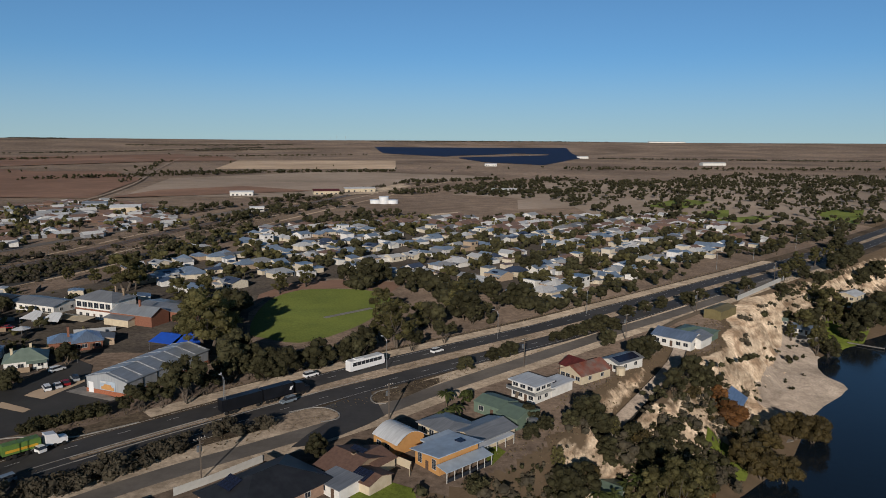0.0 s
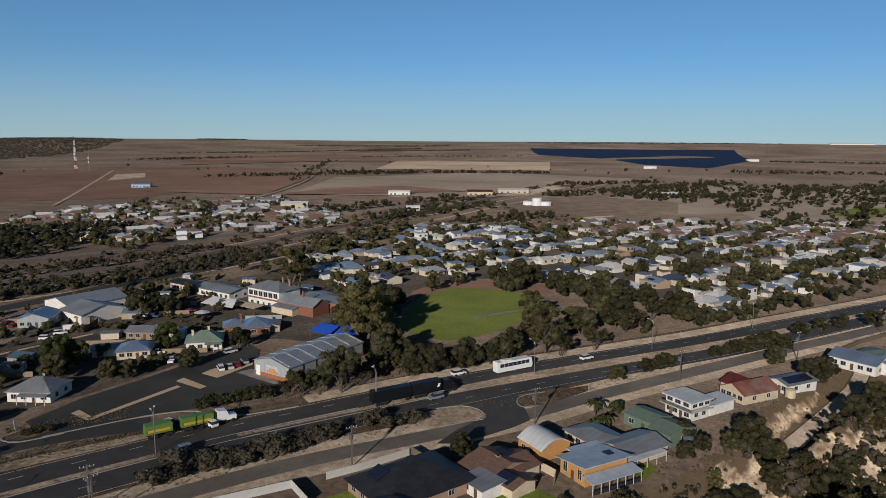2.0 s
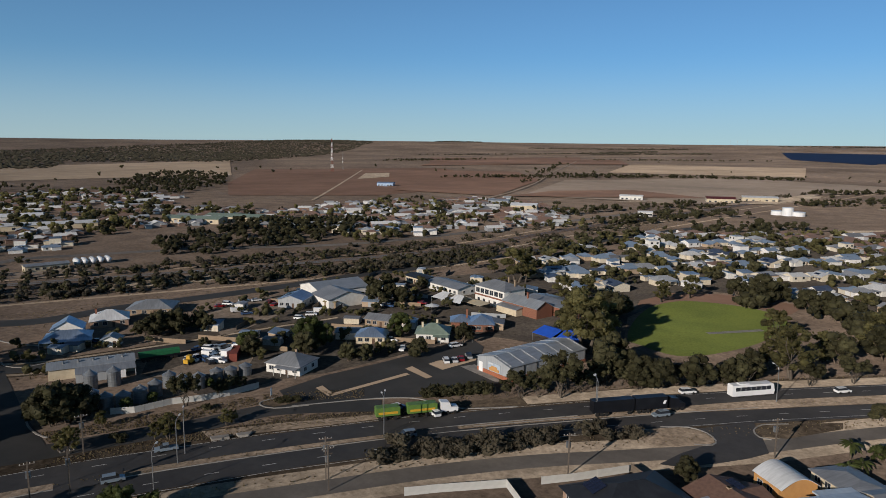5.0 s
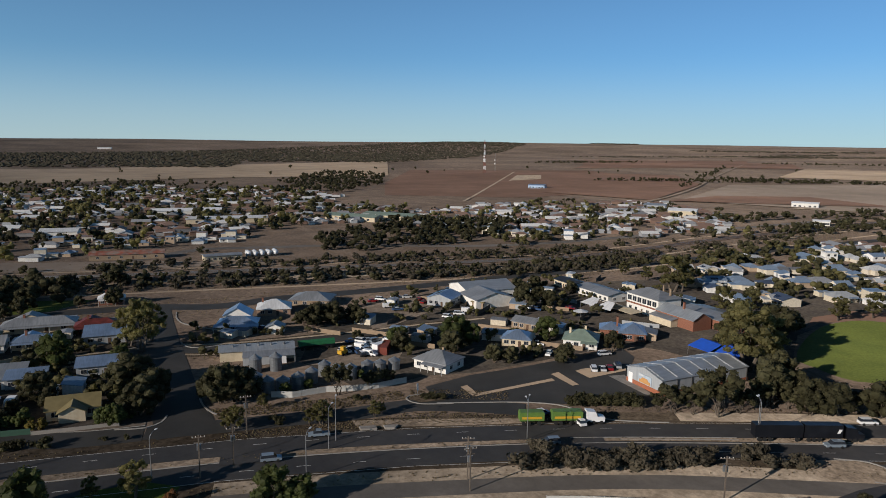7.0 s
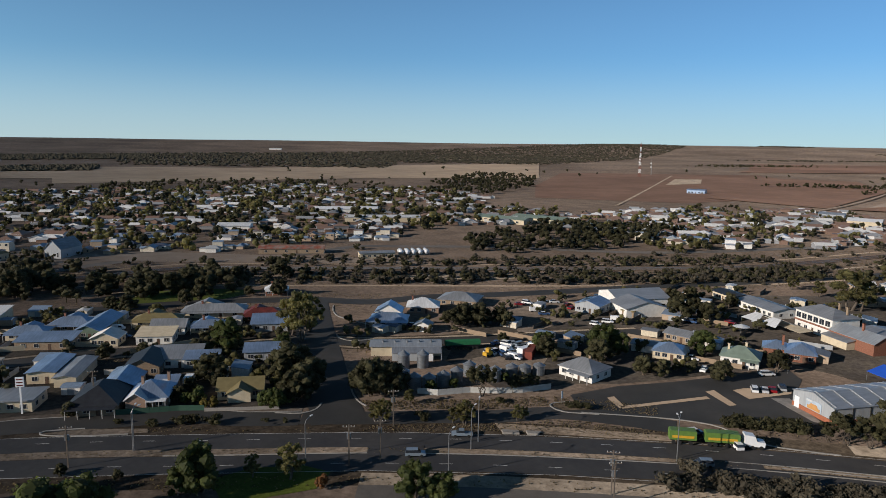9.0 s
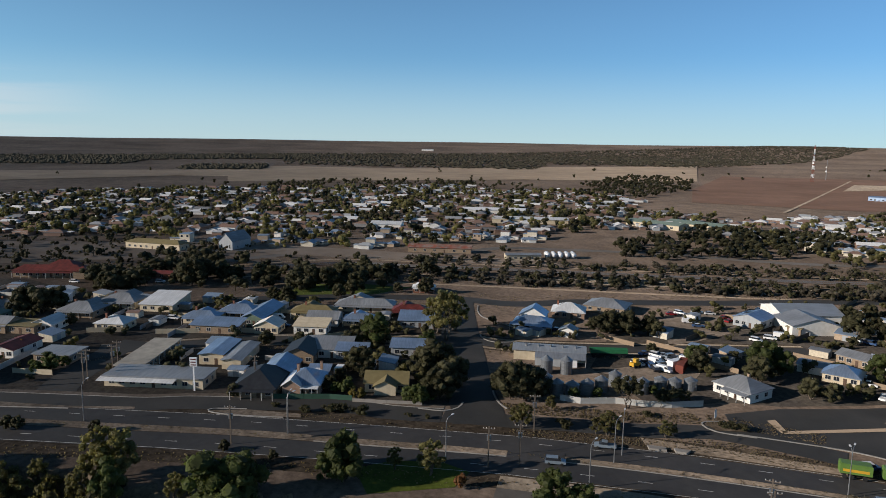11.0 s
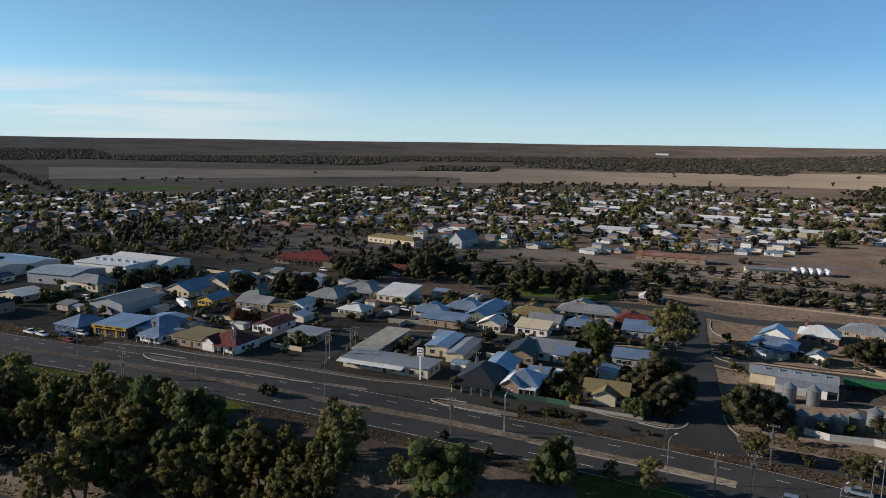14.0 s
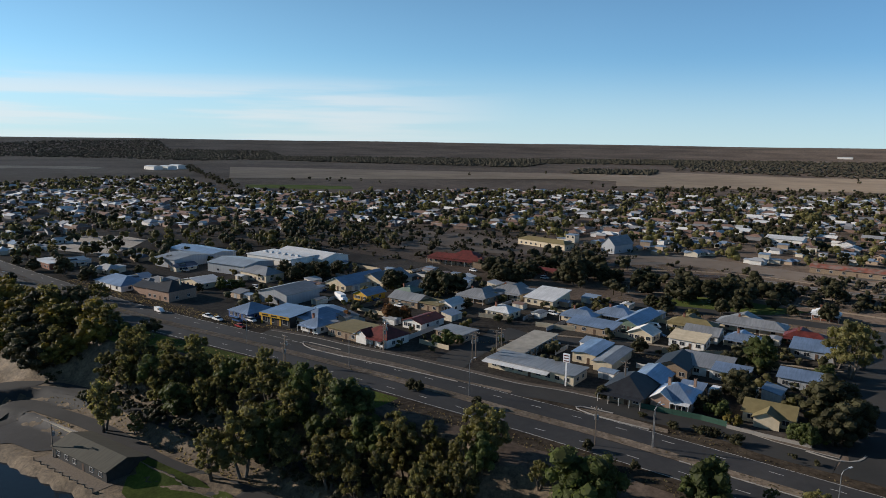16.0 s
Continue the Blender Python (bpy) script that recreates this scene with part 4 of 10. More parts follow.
def wall_shape(kind, w, d, h, pitch):
    k = math.tan(radians(pitch))
    s = Shape()
    if kind == "gx":
        s.runx([(0, -0.3), (d, -0.3), (d, h), (d / 2, h + d / 2 * k - 0.05), (0, h)], 0, w)
    elif kind == "gy":
        s.run([(0, -0.3), (w, -0.3), (w, h), (w / 2, h + w / 2 * k - 0.05), (0, h)], 0, d)
    elif kind == "sky":
        s.runx([(0, -0.3), (d, -0.3), (d, h + d * k), (0, h)], 0, w)
    elif kind == "skx":
        s.run([(0, -0.3), (w, -0.3), (w, h + w * k), (0, h)], 0, d)
    else:
        s.box(0, 0, -0.3, w, d, h)
    return s


def wing(b, x, y, w, d, h, roof, pitch, wall_m, roof_m, ov=0.45, z=0.0, roof_label=""):
    """A further block of a building: walls and a roof, at a place of its own."""
    wl = part("wall", wall_shape(roof, w, d, h, pitch), wall_m, b)
    rf = part("roof", roof_shape(roof, w, d, h, pitch, ov), roof_m, b, roof_label)
    wl.location = rf.location = (x, y, z)
    return rf


def verandah(b, x0, x1, depth, z, roof_m, posts=4, y=0.0, drop=0.35):
    """A lean-to roof on posts along the front."""
    part("verandah_roof", Shape().slab([(x0, y - depth, z - drop), (x1, y - depth, z - drop), (x1, y, z), (x0, y, z)], 0.1), roof_m, b)
    s = Shape().box(-0.07, -0.07, 0, 0.07, 0.07, z - drop - 0.1)
    me = s.mesh("post", M_FRAME)
    for i in range(posts):
        p = part("post", me, None, b)
        p.location = (x0 + 0.15 + (x1 - x0 - 0.3) * i / max(1, posts - 1), y - depth + 0.12, 0)


PANEL = {}


def solar(b, x, y, z, cols, rows, pitch, turn):
    """Panels on a roof slope: lower left corner, pitch, and the way the slope faces (0: towards -y)."""
    if not PANEL:
        PANEL["m"] = Shape().box(0.02, 0.02, 0.06, 0.98, 1.6, 0.11).mesh("solar_panel", M_PANEL)
        PANEL["m"].materials[0] = M_PANEL
    base = pose(x, y, z, 0, 0, turn) @ pose(0, 0, 0, pitch)
    for i in range(cols):
        for j in range(rows):
            p = part("solar_panel", PANEL["m"], None, b)
            p.matrix_local = base @ pose(1.03 * i, 1.66 * j, 0.08)


def chimney(b, x, y, z0, z1, material=None):
    s = Shape().box(x - 0.35, y - 0.35, z0, x + 0.35, y + 0.35, z1).box(x - 0.43, y - 0.43, z1 - 0.2, x + 0.43, y + 0.43, z1)
    part("chimney", s, material or M_BRICK, b)


def house(at, turn, w, d, label, h=2.8, roof="hip", pitch=24, wall=None, roofm=None, front=3, side=2, ov=0.5, name="house", category="house", doors=True, win=(1.5, 1.2), group=""):
    """A building whose front left corner stands at `at`; its front runs along `turn`, its depth away from that."""
    b = thing(name, label, category, at, turn, group=group)
    part("wall", wall_shape(roof, w, d, h, pitch), wall or M_CREAM, b)
    part("roof", roof_shape(roof, w, d, h, pitch, ov), roofm or M_ROOF_GREY, b)
    slots = front + (1 if doors else 0)
    for i in range(slots):
        x = w * (i + 0.7) / (slots + 0.4)
        if doors and i == slots // 2:
            door(b, x, 0)
        else:
            window(b, x, 0, 0.95, *win)
    for i in range(side):
        y = d * (i + 0.7) / (side + 0.4)
        window(b, w, y, 0.95, 1.3, 1.1, 90)
        window(b, 0, y, 0.95, 1.3, 1.1, 270)
    return b


def fence(pts, h, material, label, panel=2.4, name="fence"):
    """Sheets between points, each panel a piece of its own, with posts."""
    f = thing(name, label, "fence", pts[0], 0, 0)
    f.location = (0, 0, 0)
    pm = Shape().box(0, -0.03, 0, 1, 0.03, h).mesh("panel", material)
    post = Shape().box(-0.05, -0.05, 0, 0.05, 0.05, h + 0.08).mesh("post", material)
    for (ax, ay), (bx, by) in zip(pts, pts[1:]):
        L = math.hypot(bx - ax, by - ay)
        n = max(1, round(L / panel))
        a = math.degrees(math.atan2(by - ay, bx - ax))
        for i in range(n):
            x, y = ax + (bx - ax) * i / n, ay + (by - ay) * i / n
            z = ground_z(x, y)
            p = part("panel", pm, None, f)
            p.matrix_local = pose(x, y, z, 0, 0, a) @ Matrix.Diagonal((L / n - 0.04, 1, 1 + 0.03 * RAND.random(), 1))
            q = part("post", post, None, f)
            q.matrix_local = pose(x, y, z, 0, 0, a)
    return f


def tank(at, r, h, label="round grey steel rainwater tank beside a house", material=None, z=None):
    t = thing("water_tank", label, "tank", at, 0, z)
    part("body", Shape().ring([(0, 0), (r, 0), (r, h), (r * 1.02, h + 0.05)], 14), material or M_GALV, t, smooth=False)
    part("lid", Shape().ring([(r * 1.03, h + 0.04), (r * 0.5, h + 0.28), (0.02, h + 0.38)], 14), material or M_GALV, t)
    return t


# --- houses along the cliff
b = house((-53.9, 119), 45, 15, 21, "dark charcoal hip-roofed house behind a pale fence", roof="hip", pitch=22, wall=M_STONE, roofm=M_ROOF_DARK, ov=0.7)
b.matrix_world = pose(-48.5, 126.5, 0, 0, 0, -40)
wing(b, 10, -4, 9, 10, 2.8, "hip", 22, M_STONE, M_ROOF_DARK, 0.7)
solar(b, 3, 2.5, 4.2, 4, 2, 22, 0)
fence([(-75.8, 110.6), (-70.8, 115.5), (-64.1, 121.3), (-60.1, 124.8), (-54.1, 119.2)], 1.8, M_FENCE, "white sheet metal fence in front of a house")
fence([(-54.6, 129.9), (-49.5, 135), (-45.8, 139.2), (-40.8, 145.1)], 1.7, M_FENCE, "white sheet metal fence in front of a house")
fence([(-40.6, 145.8), (-33.4, 140.6), (-26.7, 135.2), (-22.6, 132.1)], 1.7, M_TIMBER, "dark timber side fence of a house")

b = house((-28, 139.1), -38, 9, 12.5, "tan brick house with a brown tiled gable roof", h=2.5, roof="gx", pitch=16, wall=M_TAN_WALL, roofm=M_ROOF_TERRA, front=1)
wing(b, 1.5, 7.5, 9, 6.0, 2.4, "gy", 16, M_CREAM, M_ROOF_TERRA, 0.4)
wing(b, 7.5, 1, 7.5, 6.5, 2.35, "gx", 16, M_CREAM, M_ROOF_TERRA, 0.4)
solar(b, 8.6, 0.7, 2.62, 5, 2, 16, 0)
solar(b, 2.0, 6.6, 3.2, 4, 2, 16, 0)
chimney(b, 5.5, 6.0, 3.2, 4.6, M_TAN_WALL)
s = house((-26.6, 132.8), -40, 7, 8, "small flat steel-roofed carport and shed", h=2.5, roof="sky", pitch=4, wall=M_WHITE, roofm=M_ROOF_GREY, front=1, side=0, name="shed", category="shed")
fence([(-15.4, 149.3), (-11.5, 145.2), (-7.8, 142.1), (-8, 139.1)], 1.9, M_CREAM, "cream rendered garden wall", 1.8, "garden_wall")

# vaulted building
b = thing("house", "orange rendered house with a vaulted pale steel roof", "house", (-17.2, 153.7), -46)
arc = [(9.0 * i / 12, 3.0 + 2.0 * math.sin(math.pi * i / 12)) for i in range(13)]
part("wall", Shape().runx([(0, 0), (9, 0)] + [(y, z - 0.1) for y, z in arc[::-1]], 0, 7.5), M_ORANGE, b)
part("roof", Shape().runx([(y, z - 0.12) for y, z in arc] + [(y, z) for y, z in arc[::-1]], -0.6, 8.4), M_ROOF_WHITE, b, "curved pale steel roof")
for i in range(2):
    window(b, 2 + 3 * i, 0, 1.0, 1.5, 1.2)
b = house((-7.1, 145.4), -48, 8.0, 11.5, "orange rendered house with a blue-grey skillion roof", h=3.3, roof="skx", pitch=7, wall=M_ORANGE, roofm=M_ROOF_PALEBLUE, front=2, ov=0.9, win=(1.2, 2.2))
wing(b, -2.5, 4.5, 5, 7.5, 3.0, "flat", 4, M_ORANGE, M_ROOF_PALEBLUE, 0.6)
part("verandah_roof", Shape().slab([(8.4, -1.2, 3.0), (11.8, -1.2, 2.5), (11.8, 12.5, 2.5), (8.4, 12.5, 3.0)], 0.12), M_ROOF_PALEBLUE, b, "pale blue-grey verandah roof")
me = Shape().box(-0.07, -0.07, -0.5, 0.07, 0.07, 2.45).mesh("post", M_FRAME)
for i in range(7):
    part("post", me, None, b).location = (11.6, -1.0 + 2.2 * i, 0)
me = Shape().box(0, -0.03, 0.9, 2.1, 0.03, 1.0).box(0, -0.02, 0.1, 2.1, 0.02, 0.86).mesh("balustrade", M_GLASS)
for i in range(6):
    p = part("balustrade", me, None, b)
    p.matrix_local = pose(11.6, -1.0 + 2.2 * i, 0, 0, 0, 90)
part("skylight", Shape().box(3.6, 8.4, 4.05, 5.6, 10.2, 4.3), M_PANEL, b, "dark skylight")
part("deck", Shape().box(8.0, -1.4, -0.9, 12.0, 12.8, -0.02), M_TIMBER, b)

b = house((-7.2, 161.9), -46, 12.5, 9, "low house with a wide grey steel roof", roof="hip", pitch=14, wall=M_CREAM, roofm=M_ROOF_GREY)
wing(b, 9.5, 2.5, 8.5, 12.5, 2.8, "gy", 14, M_CREAM, M_ROOF_GREY, 0.6)
part("verandah_roof", Shape().slab([(15.0, 0.0, 2.7), (20.3, 0.0, 2.5), (20.3, 12.5, 2.5), (15.0, 12.5, 2.7)], 0.12), M_ROOF_WHITE, b, "pale steel carport roof")
me = Shape().box(-0.07, -0.07, -0.5, 0.07, 0.07, 2.45).mesh("post", M_FRAME)
for i in range(5):
    part("post", me, None, b).location = (20.1, 0.3 + 3.0 * i, 0)
b = house((6.8, 175.6), -42, 8.5, 8.0, "sage green steel shed with a gable roof", h=2.9, roof="gx", pitch=14, wall=M_SHED_GREEN, roofm=M_SHED_GREEN, front=1, side=1, name="shed", category="shed", ov=0.15)
b = house((12.2, 167.6), -43, 6.5, 9.5, "sage green steel shed with a gable roof", h=2.9, roof="gx", pitch=14, wall=M_SHED_GREEN, roofm=M_SHED_GREEN, front=1, side=1, name="shed", category="shed", ov=0.15)
tank((21.2, 165), 1.25, 2.4)
b = house((17.7, 186.5), -46, 8.2, 7.0, "white two-storey house with a flat pale roof and balcony", h=4.9, roof="flat", wall=M_WHITE, roofm=M_ROOF_WHITE, front=3, side=2, ov=0.8)
wing(b, 3.0, 7.5, 5.2, 9.5, 2.8, "flat", 0, M_WHITE, M_ROOF_WHITE, 0.6)
for i in range(3):
    window(b, 1.4 + 2.6 * i, 0, 3.6, 1.7, 1.2)
    window(b, 8.2, 1.4 + 2.3 * i, 3.6, 1.6, 1.2, 90)
part("balcony", Shape().box(-0.9, -1.3, 2.65, 9.4, 0, 2.85).box(8.2, 0, 2.65, 9.4, 7.5, 2.85), M_FRAME, b)
part("balustrade", Shape().box(-0.9, -1.3, 3.6, 9.4, -1.25, 3.68).box(-0.9, -1.28, 2.9, 9.4, -1.26, 3.55).box(9.35, -1.3, 3.6, 9.4, 7.5, 3.68), M_GALV, b)
solar(b, 4.2, 9.5, 3.3, 3, 1, 12, 0)
part("stair", Shape().runx([(-1.3, 0), (-1.2, 0), (0.0, 2.6), (-0.1, 2.6)], 2.0, 3.0), M_TIMBER, b)
b = house((33.6, 202.8), -52, 8.5, 13, "cream house with a rusty red steel roof", roof="gy", pitch=26, wall=M_CREAM, roofm=M_ROOF_RUST)
wing(b, -3.5, 4, 6, 8, 2.6, "gx", 26, M_CREAM, M_ROOF_RED, 0.4)
tank((48.5, 207.4), 1.2, 2.2, "cream round water tank beside a house", M_CREAM)
b = house((47.9, 212.8), -52, 7, 12, "white house with dark solar panels on its roof", roof="gy", pitch=16, wall=M_WHITE, roofm=M_ROOF_GREY)
part("solar_panel", Shape().slab([(3.7, 1, 3.95), (6.6, 1, 3.1), (6.6, 11, 3.1), (3.7, 11, 3.95)], 0.08), M_PANEL, b, "dark solar array")
tank((52.7, 206), 1.4, 2.2, "cream round water tank beside a house", M_CREAM)
b = house((72.2, 240.8), -42, 14, 10, "white house with a blue-grey steel roof on the cliff edge", roof="gx", pitch=20, wall=M_WHITE, roofm=M_ROOF_SKY_TINT, front=4, h=3.2)
wing(b, 3, 9.5, 12, 12, 3.0, "hip", 14, M_SHED_GREEN, M_SHED_GREEN, 0.5)
wing(b, 8, 4, 8, 9, 3.2, "gy", 18, M_WHITE, M_ROOF_GREY, 0.5)
b = house((103.2, 276.8), -44, 7, 15, "olive steel shed on the cliff top", h=3.4, roof="gy", pitch=12, wall=M_ROOF_TAN, roofm=M_ROOF_TAN, front=0, side=0, doors=False, name="shed", category="shed", ov=0.15)
fence([(129.5, 307.9), (146.1, 326.1), (174, 356.9)], 2.2, M_FENCE, "pale rendered boundary wall on the cliff edge", 4.0, "boundary_wall")
fence([(73.5, 248), (90.6, 269.3), (104.4, 283.4)], 1.6, M_TIMBER, "weathered grey timber paling fence")

# --- below the cliff
def low_house(at, z, turn, w, d, label, **k):
    b = house(at, turn, w, d, label, **k)
    b.location.z = z
    part("footing", Shape().box(0.2, 0.2, -4, w - 0.2, d - 0.2, 0), M_CONCRETE, b)
    return b


low_house((79.4, 205.3), -12.5, -32, 9, 13, "river shack with a blue-grey gable roof under the cliff", h=3.4, roof="gy", pitch=30, wall=M_TAN_WALL, roofm=M_ROOF_SKY_TINT)
low_house((197.5, 351.5), -9, -50, 9, 12, "pale river shack below the cliff", h=3.0, roof="gy", pitch=18, wall=M_CREAM, roofm=M_ROOF_WHITE)
low_house((192.1, 333.9), -12, -50, 8, 8, "brown brick river shack with a white roof", h=3.6, roof="hip", pitch=24, wall=M_BRICK, roofm=M_ROOF_WHITE)
low_house((150.5, 300), -12.6, -35, 10, 8, "white river shack with blue-grey roof", h=2.6, roof="gx", pitch=18, wall=M_WHITE, roofm=M_ROOF_SKY_TINT)
low_house((146.5, 309.1), -11.5, -20, 6, 5, "small pale shed under the cliff", h=2.6, roof="gx", pitch=14, wall=M_WHITE, roofm=M_ROOF_GREEN, name="shed", category="shed")
low_house((31.3, 157.2), -14, -40, 9, 9, "sage green shed among palms", h=2.8, roof="gx", pitch=14, wall=M_SHED_GREEN, roofm=M_SHED_GREEN, name="shed", category="shed")

# --- community hall, school
b = thing("hall", "long steel community hall with a brick base and mural", "hall", (-101.3, 187), -21)
part("wall", Shape().run([(0, -0.2), (14.8, -0.2), (14.8, 4.6), (7.4, 6.3), (0, 4.6)], 0, 33), M_STEEL_WALL, b, "grey corrugated steel walls")
part("roof", roof_shape("gy", 14.8, 33, 4.6, 13, 0.25), M_ZINC, b, "grey steel gable roof")
part("brick_base", Shape().box(-0.12, -0.12, -0.2, 14.92, 0, 1.3).box(14.8, 0, -0.2, 14.92, 33, 1.3), mat("orange_brick", (0.36, 0.13, 0.07), (0.27, 0.095, 0.05), scale=2.5, big=0.1), b, "low orange-red brick base")
part("mural", Shape().box(5.2, -0.2, 1.5, 10.6, -0.02, 4.1), M_ROOF_PALEBLUE, b, "painted mural board")
part("mural_band", Shape().box(5.6, -0.23, 1.6, 10.2, -0.21, 2.5).add([(6.2, -0.23, 2.5), (9.6, -0.23, 2.5), (9.0, -0.23, 3.2), (6.9, -0.23, 3.2)], [(0, 1, 2, 3)]), M_ORANGE, b, "orange building shape of the mural")
part("mural_band", Shape().box(5.3, -0.23, 3.5, 7.4, -0.21, 4.0), M_ROOF_WHITE, b, "pale cloud band of the mural")
part("door", Shape().box(0.8, -0.14, 0, 2.6, -0.02, 3.2), M_CARWHITE, b)
for i in range(7):
    part("rib", Shape().box(14.8, 0.1 + 5.4 * i, 0, 14.98, 0.28 + 5.4 * i, 4.6), M_DARKWALL, b)
    for sgn in (-1, 1):
        sl = [(7.4, 0.4 + 5.3 * i, 6.52), (7.4 + sgn * 7.2, 0.4 + 5.3 * i, 4.86), (7.4 + sgn * 7.2, 0.85 + 5.3 * i, 4.86), (7.4, 0.85 + 5.3 * i, 6.52)]
        part("roof_sheet", Shape().slab(sl if sgn < 0 else sl[::-1], 0.05), M_ROOF_WHITE, b, "translucent pale roof sheet")
b = thing("shade_sail", "bright blue fabric shade over a playground", "shade", (-100.6, 225.9), -20)
for i in range(2):
    o_ = 9.6 * i
    part("canopy", Shape().slab([(o_, 2 * i, 3.0), (o_ + 9.2, 2 * i, 3.0), (o_ + 9.0, 6 + 2 * i, 4.8 + 0.8 * i), (o_ + 0.2, 6 + 2 * i, 4.8 + 0.8 * i)], 0.06).slab([(o_ + 0.2, 6 + 2 * i, 4.8 + 0.8 * i), (o_ + 9.0, 6 + 2 * i, 4.8 + 0.8 * i), (o_ + 9.2, 12 + 2 * i, 3.0), (o_, 12 + 2 * i, 3.0)], 0.06), M_BLUE, b)
    for y in (0.1, 11.9):
        for x in (0.2, 9.0):
            part("post", Shape().tube((o_ + x, y + 2 * i, 0), (o_ + x, y + 2 * i, 3), 0.06), M_GALV, b)
b = house((-147.6, 268.8), -21, 19, 12, "two-storey cream school building with a grey roof", h=7.6, roof="hip", pitch=22, wall=M_WHITE, roofm=M_ROOF_GREY, front=4, side=2, ov=0.6)
for i in range(6):
    window(b, 1.8 + 3.0 * i, 0, 4.5, 2.3, 2.0)
part("solar_panel", Shape().slab([(6, 2.0, 8.55), (14, 2.0, 8.55), (13, 5.0, 9.75), (7, 5.0, 9.75)], 0.06), M_PANEL, b, "dark solar array")
chimney(b, 17, 8, 8, 11.5, M_TAN_WALL)
chimney(b, 12, 9, 9, 11.8, M_TAN_WALL)
wing(b, 19.2, -1, 20, 9, 4.2, "gx", 28, M_BRICK, M_ZINC, 0.4)
wing(b, 20, 9, 28, 15, 4.0, "gx", 8, M_BRICK, M_ROOF_GREY, 0.5)
wing(b, 19.2, -4.5, 12, 3.4, 2.6, "sky", 10, M_CREAM, M_ROOF_GREY, 0.3)
chimney(b, 30, 3, 5.5, 9.0)
part("balcony_band", Shape().box(-0.1, -0.3, 3.3, 19.1, -0.02, 3.9), M_BRICK, b, "brown balcony band")
part("awning", Shape().slab([(-2, -11, 2.3), (16, -11, 2.3), (16, -5, 2.7), (-2, -5, 2.7)], 0.1), M_CREAM, b, "cream awning over the yard")
for nm, at_, w_, d_, wm, rm in (("school_block", (-180.9, 280.6), 24, 12, M_WHITE, M_ROOF_GREY), ("school_block", (-197.9, 287.3), 16, 9, M_CREAM, M_ROOF_DARK)):
    house(at_, -21, w_, d_, "long low school block with a shallow gable roof", h=3.2, roof="gx", pitch=12, wall=wm, roofm=rm, front=6, name=nm, category="school")
b = thing("shade_sail", "white fabric shade structure on posts in the school yard", "shade", (-161.8, 254.7), -15)
for i in range(2):
    part("canopy", Shape().slab([(9 * i, 0, 2.8), (9 * i + 9, 0, 2.8), (9 * i + 6.5, 5, 5.0), (9 * i + 2.5, 5, 5.0)], 0.06).slab([(9 * i + 2.5, 5, 5.0), (9 * i + 6.5, 5, 5.0), (9 * i + 9, 10, 2.8), (9 * i, 10, 2.8)], 0.06), M_ROOF_WHITE, b)
    for y in (0.1, 9.9):
        part("post", Shape().tube((9 * i + 0.2, y, 0), (9 * i + 0.2, y, 2.8), 0.07), M_GALV, b)
b = thing("umbrella", "white square shade umbrella", "shade", (-153, 241.6), 0)
part("canopy", Shape().ring([(3.2, 2.6), (1.0, 3.2), (0.02, 3.5)], 8), M_ROOF_WHITE, b)
part("pole", Shape().tube((0, 0, 0), (0, 0, 3.4), 0.07), M_GALV, b)

b = house((-134.1, 201.6), 28, 11.5, 9.5, "cream cottage with a pale green hip roof and chimneys", roof="hip", pitch=28, wall=M_WHITE, roofm=M_ROOF_GREEN, h=3.1)
verandah(b, 6, 11.5, 2.2, 2.9, M_ROOF_GREEN, 3)
chimney(b, 2, 4, 4.2, 6.3, M_CREAM); chimney(b, 7, 7, 4.5, 6.6, M_CREAM)
b = house((-124.7, 223.3), 30, 9, 11, "brick cottage with a blue-grey hip roof", roof="hip", pitch=27, wall=M_BRICK, roofm=M_ROOF_SKY_TINT, h=3.0)
wing(b, -7, 4, 8, 8, 2.8, "hip", 25, M_BRICK, M_ROOF_SKY_TINT)
chimney(b, -1, 5, 4, 7.5)
b = house((-150.1, 187.9), 30, 10, 9, "cottage with a blue-grey hipped roof among trees", roof="hip", pitch=25, wall=M_CREAM, roofm=M_ROOF_SKY_TINT)
wing(b, -8, 5, 8, 7, 2.6, "gx", 10, M_WHITE, M_ROOF_GREY)
house((-162.6, 209), 10, 11, 8, "grey gable-roofed shed house", roof="gx", pitch=18, wall=M_TAN_WALL, roofm=M_ROOF_GREY)
b = house((-154.5, 150), 10, 12, 10, "white weatherboard cottage with a grey hip roof and verandah", roof="hip", pitch=26, wall=M_WHITE, roofm=M_ROOF_GREY, h=3.0)
verandah(b, 4, 12, 2.4, 2.8, M_ROOF_GREY, 4)
chimney(b, 7, 6, 4.5, 6.3, M_TAN_WALL)
b = house((-210.9, 211.7), 20, 11, 12, "blue-grey steel workshop with solar panels on its roof", h=3.6, roof="gy", pitch=18, wall=M_STEEL_WALL, roofm=M_ROOF_SKY_TINT, name="workshop", category="workshop")
solar(b, 0.6, 9.0, 4.3, 5, 2, 18, 270)
b = house((-221.5, 236.7), -22, 20, 24, "large white workshop with a pale steel gable roof", h=4.4, roof="gy", pitch=14, wall=M_WHITE, roofm=M_ZINC, name="workshop", category="workshop", front=2)
wing(b, 18, -3, 16, 18, 3.8, "gx", 16, M_WHITE, M_ROOF_GREY)
house((-194.2, 221.9), 20, 5, 4.5, "small brown shed beside the workshop", h=2.6, roof="flat", wall=M_TAN_WALL, roofm=M_ROOF_TAN, front=0, side=0, name="shed", category="shed")
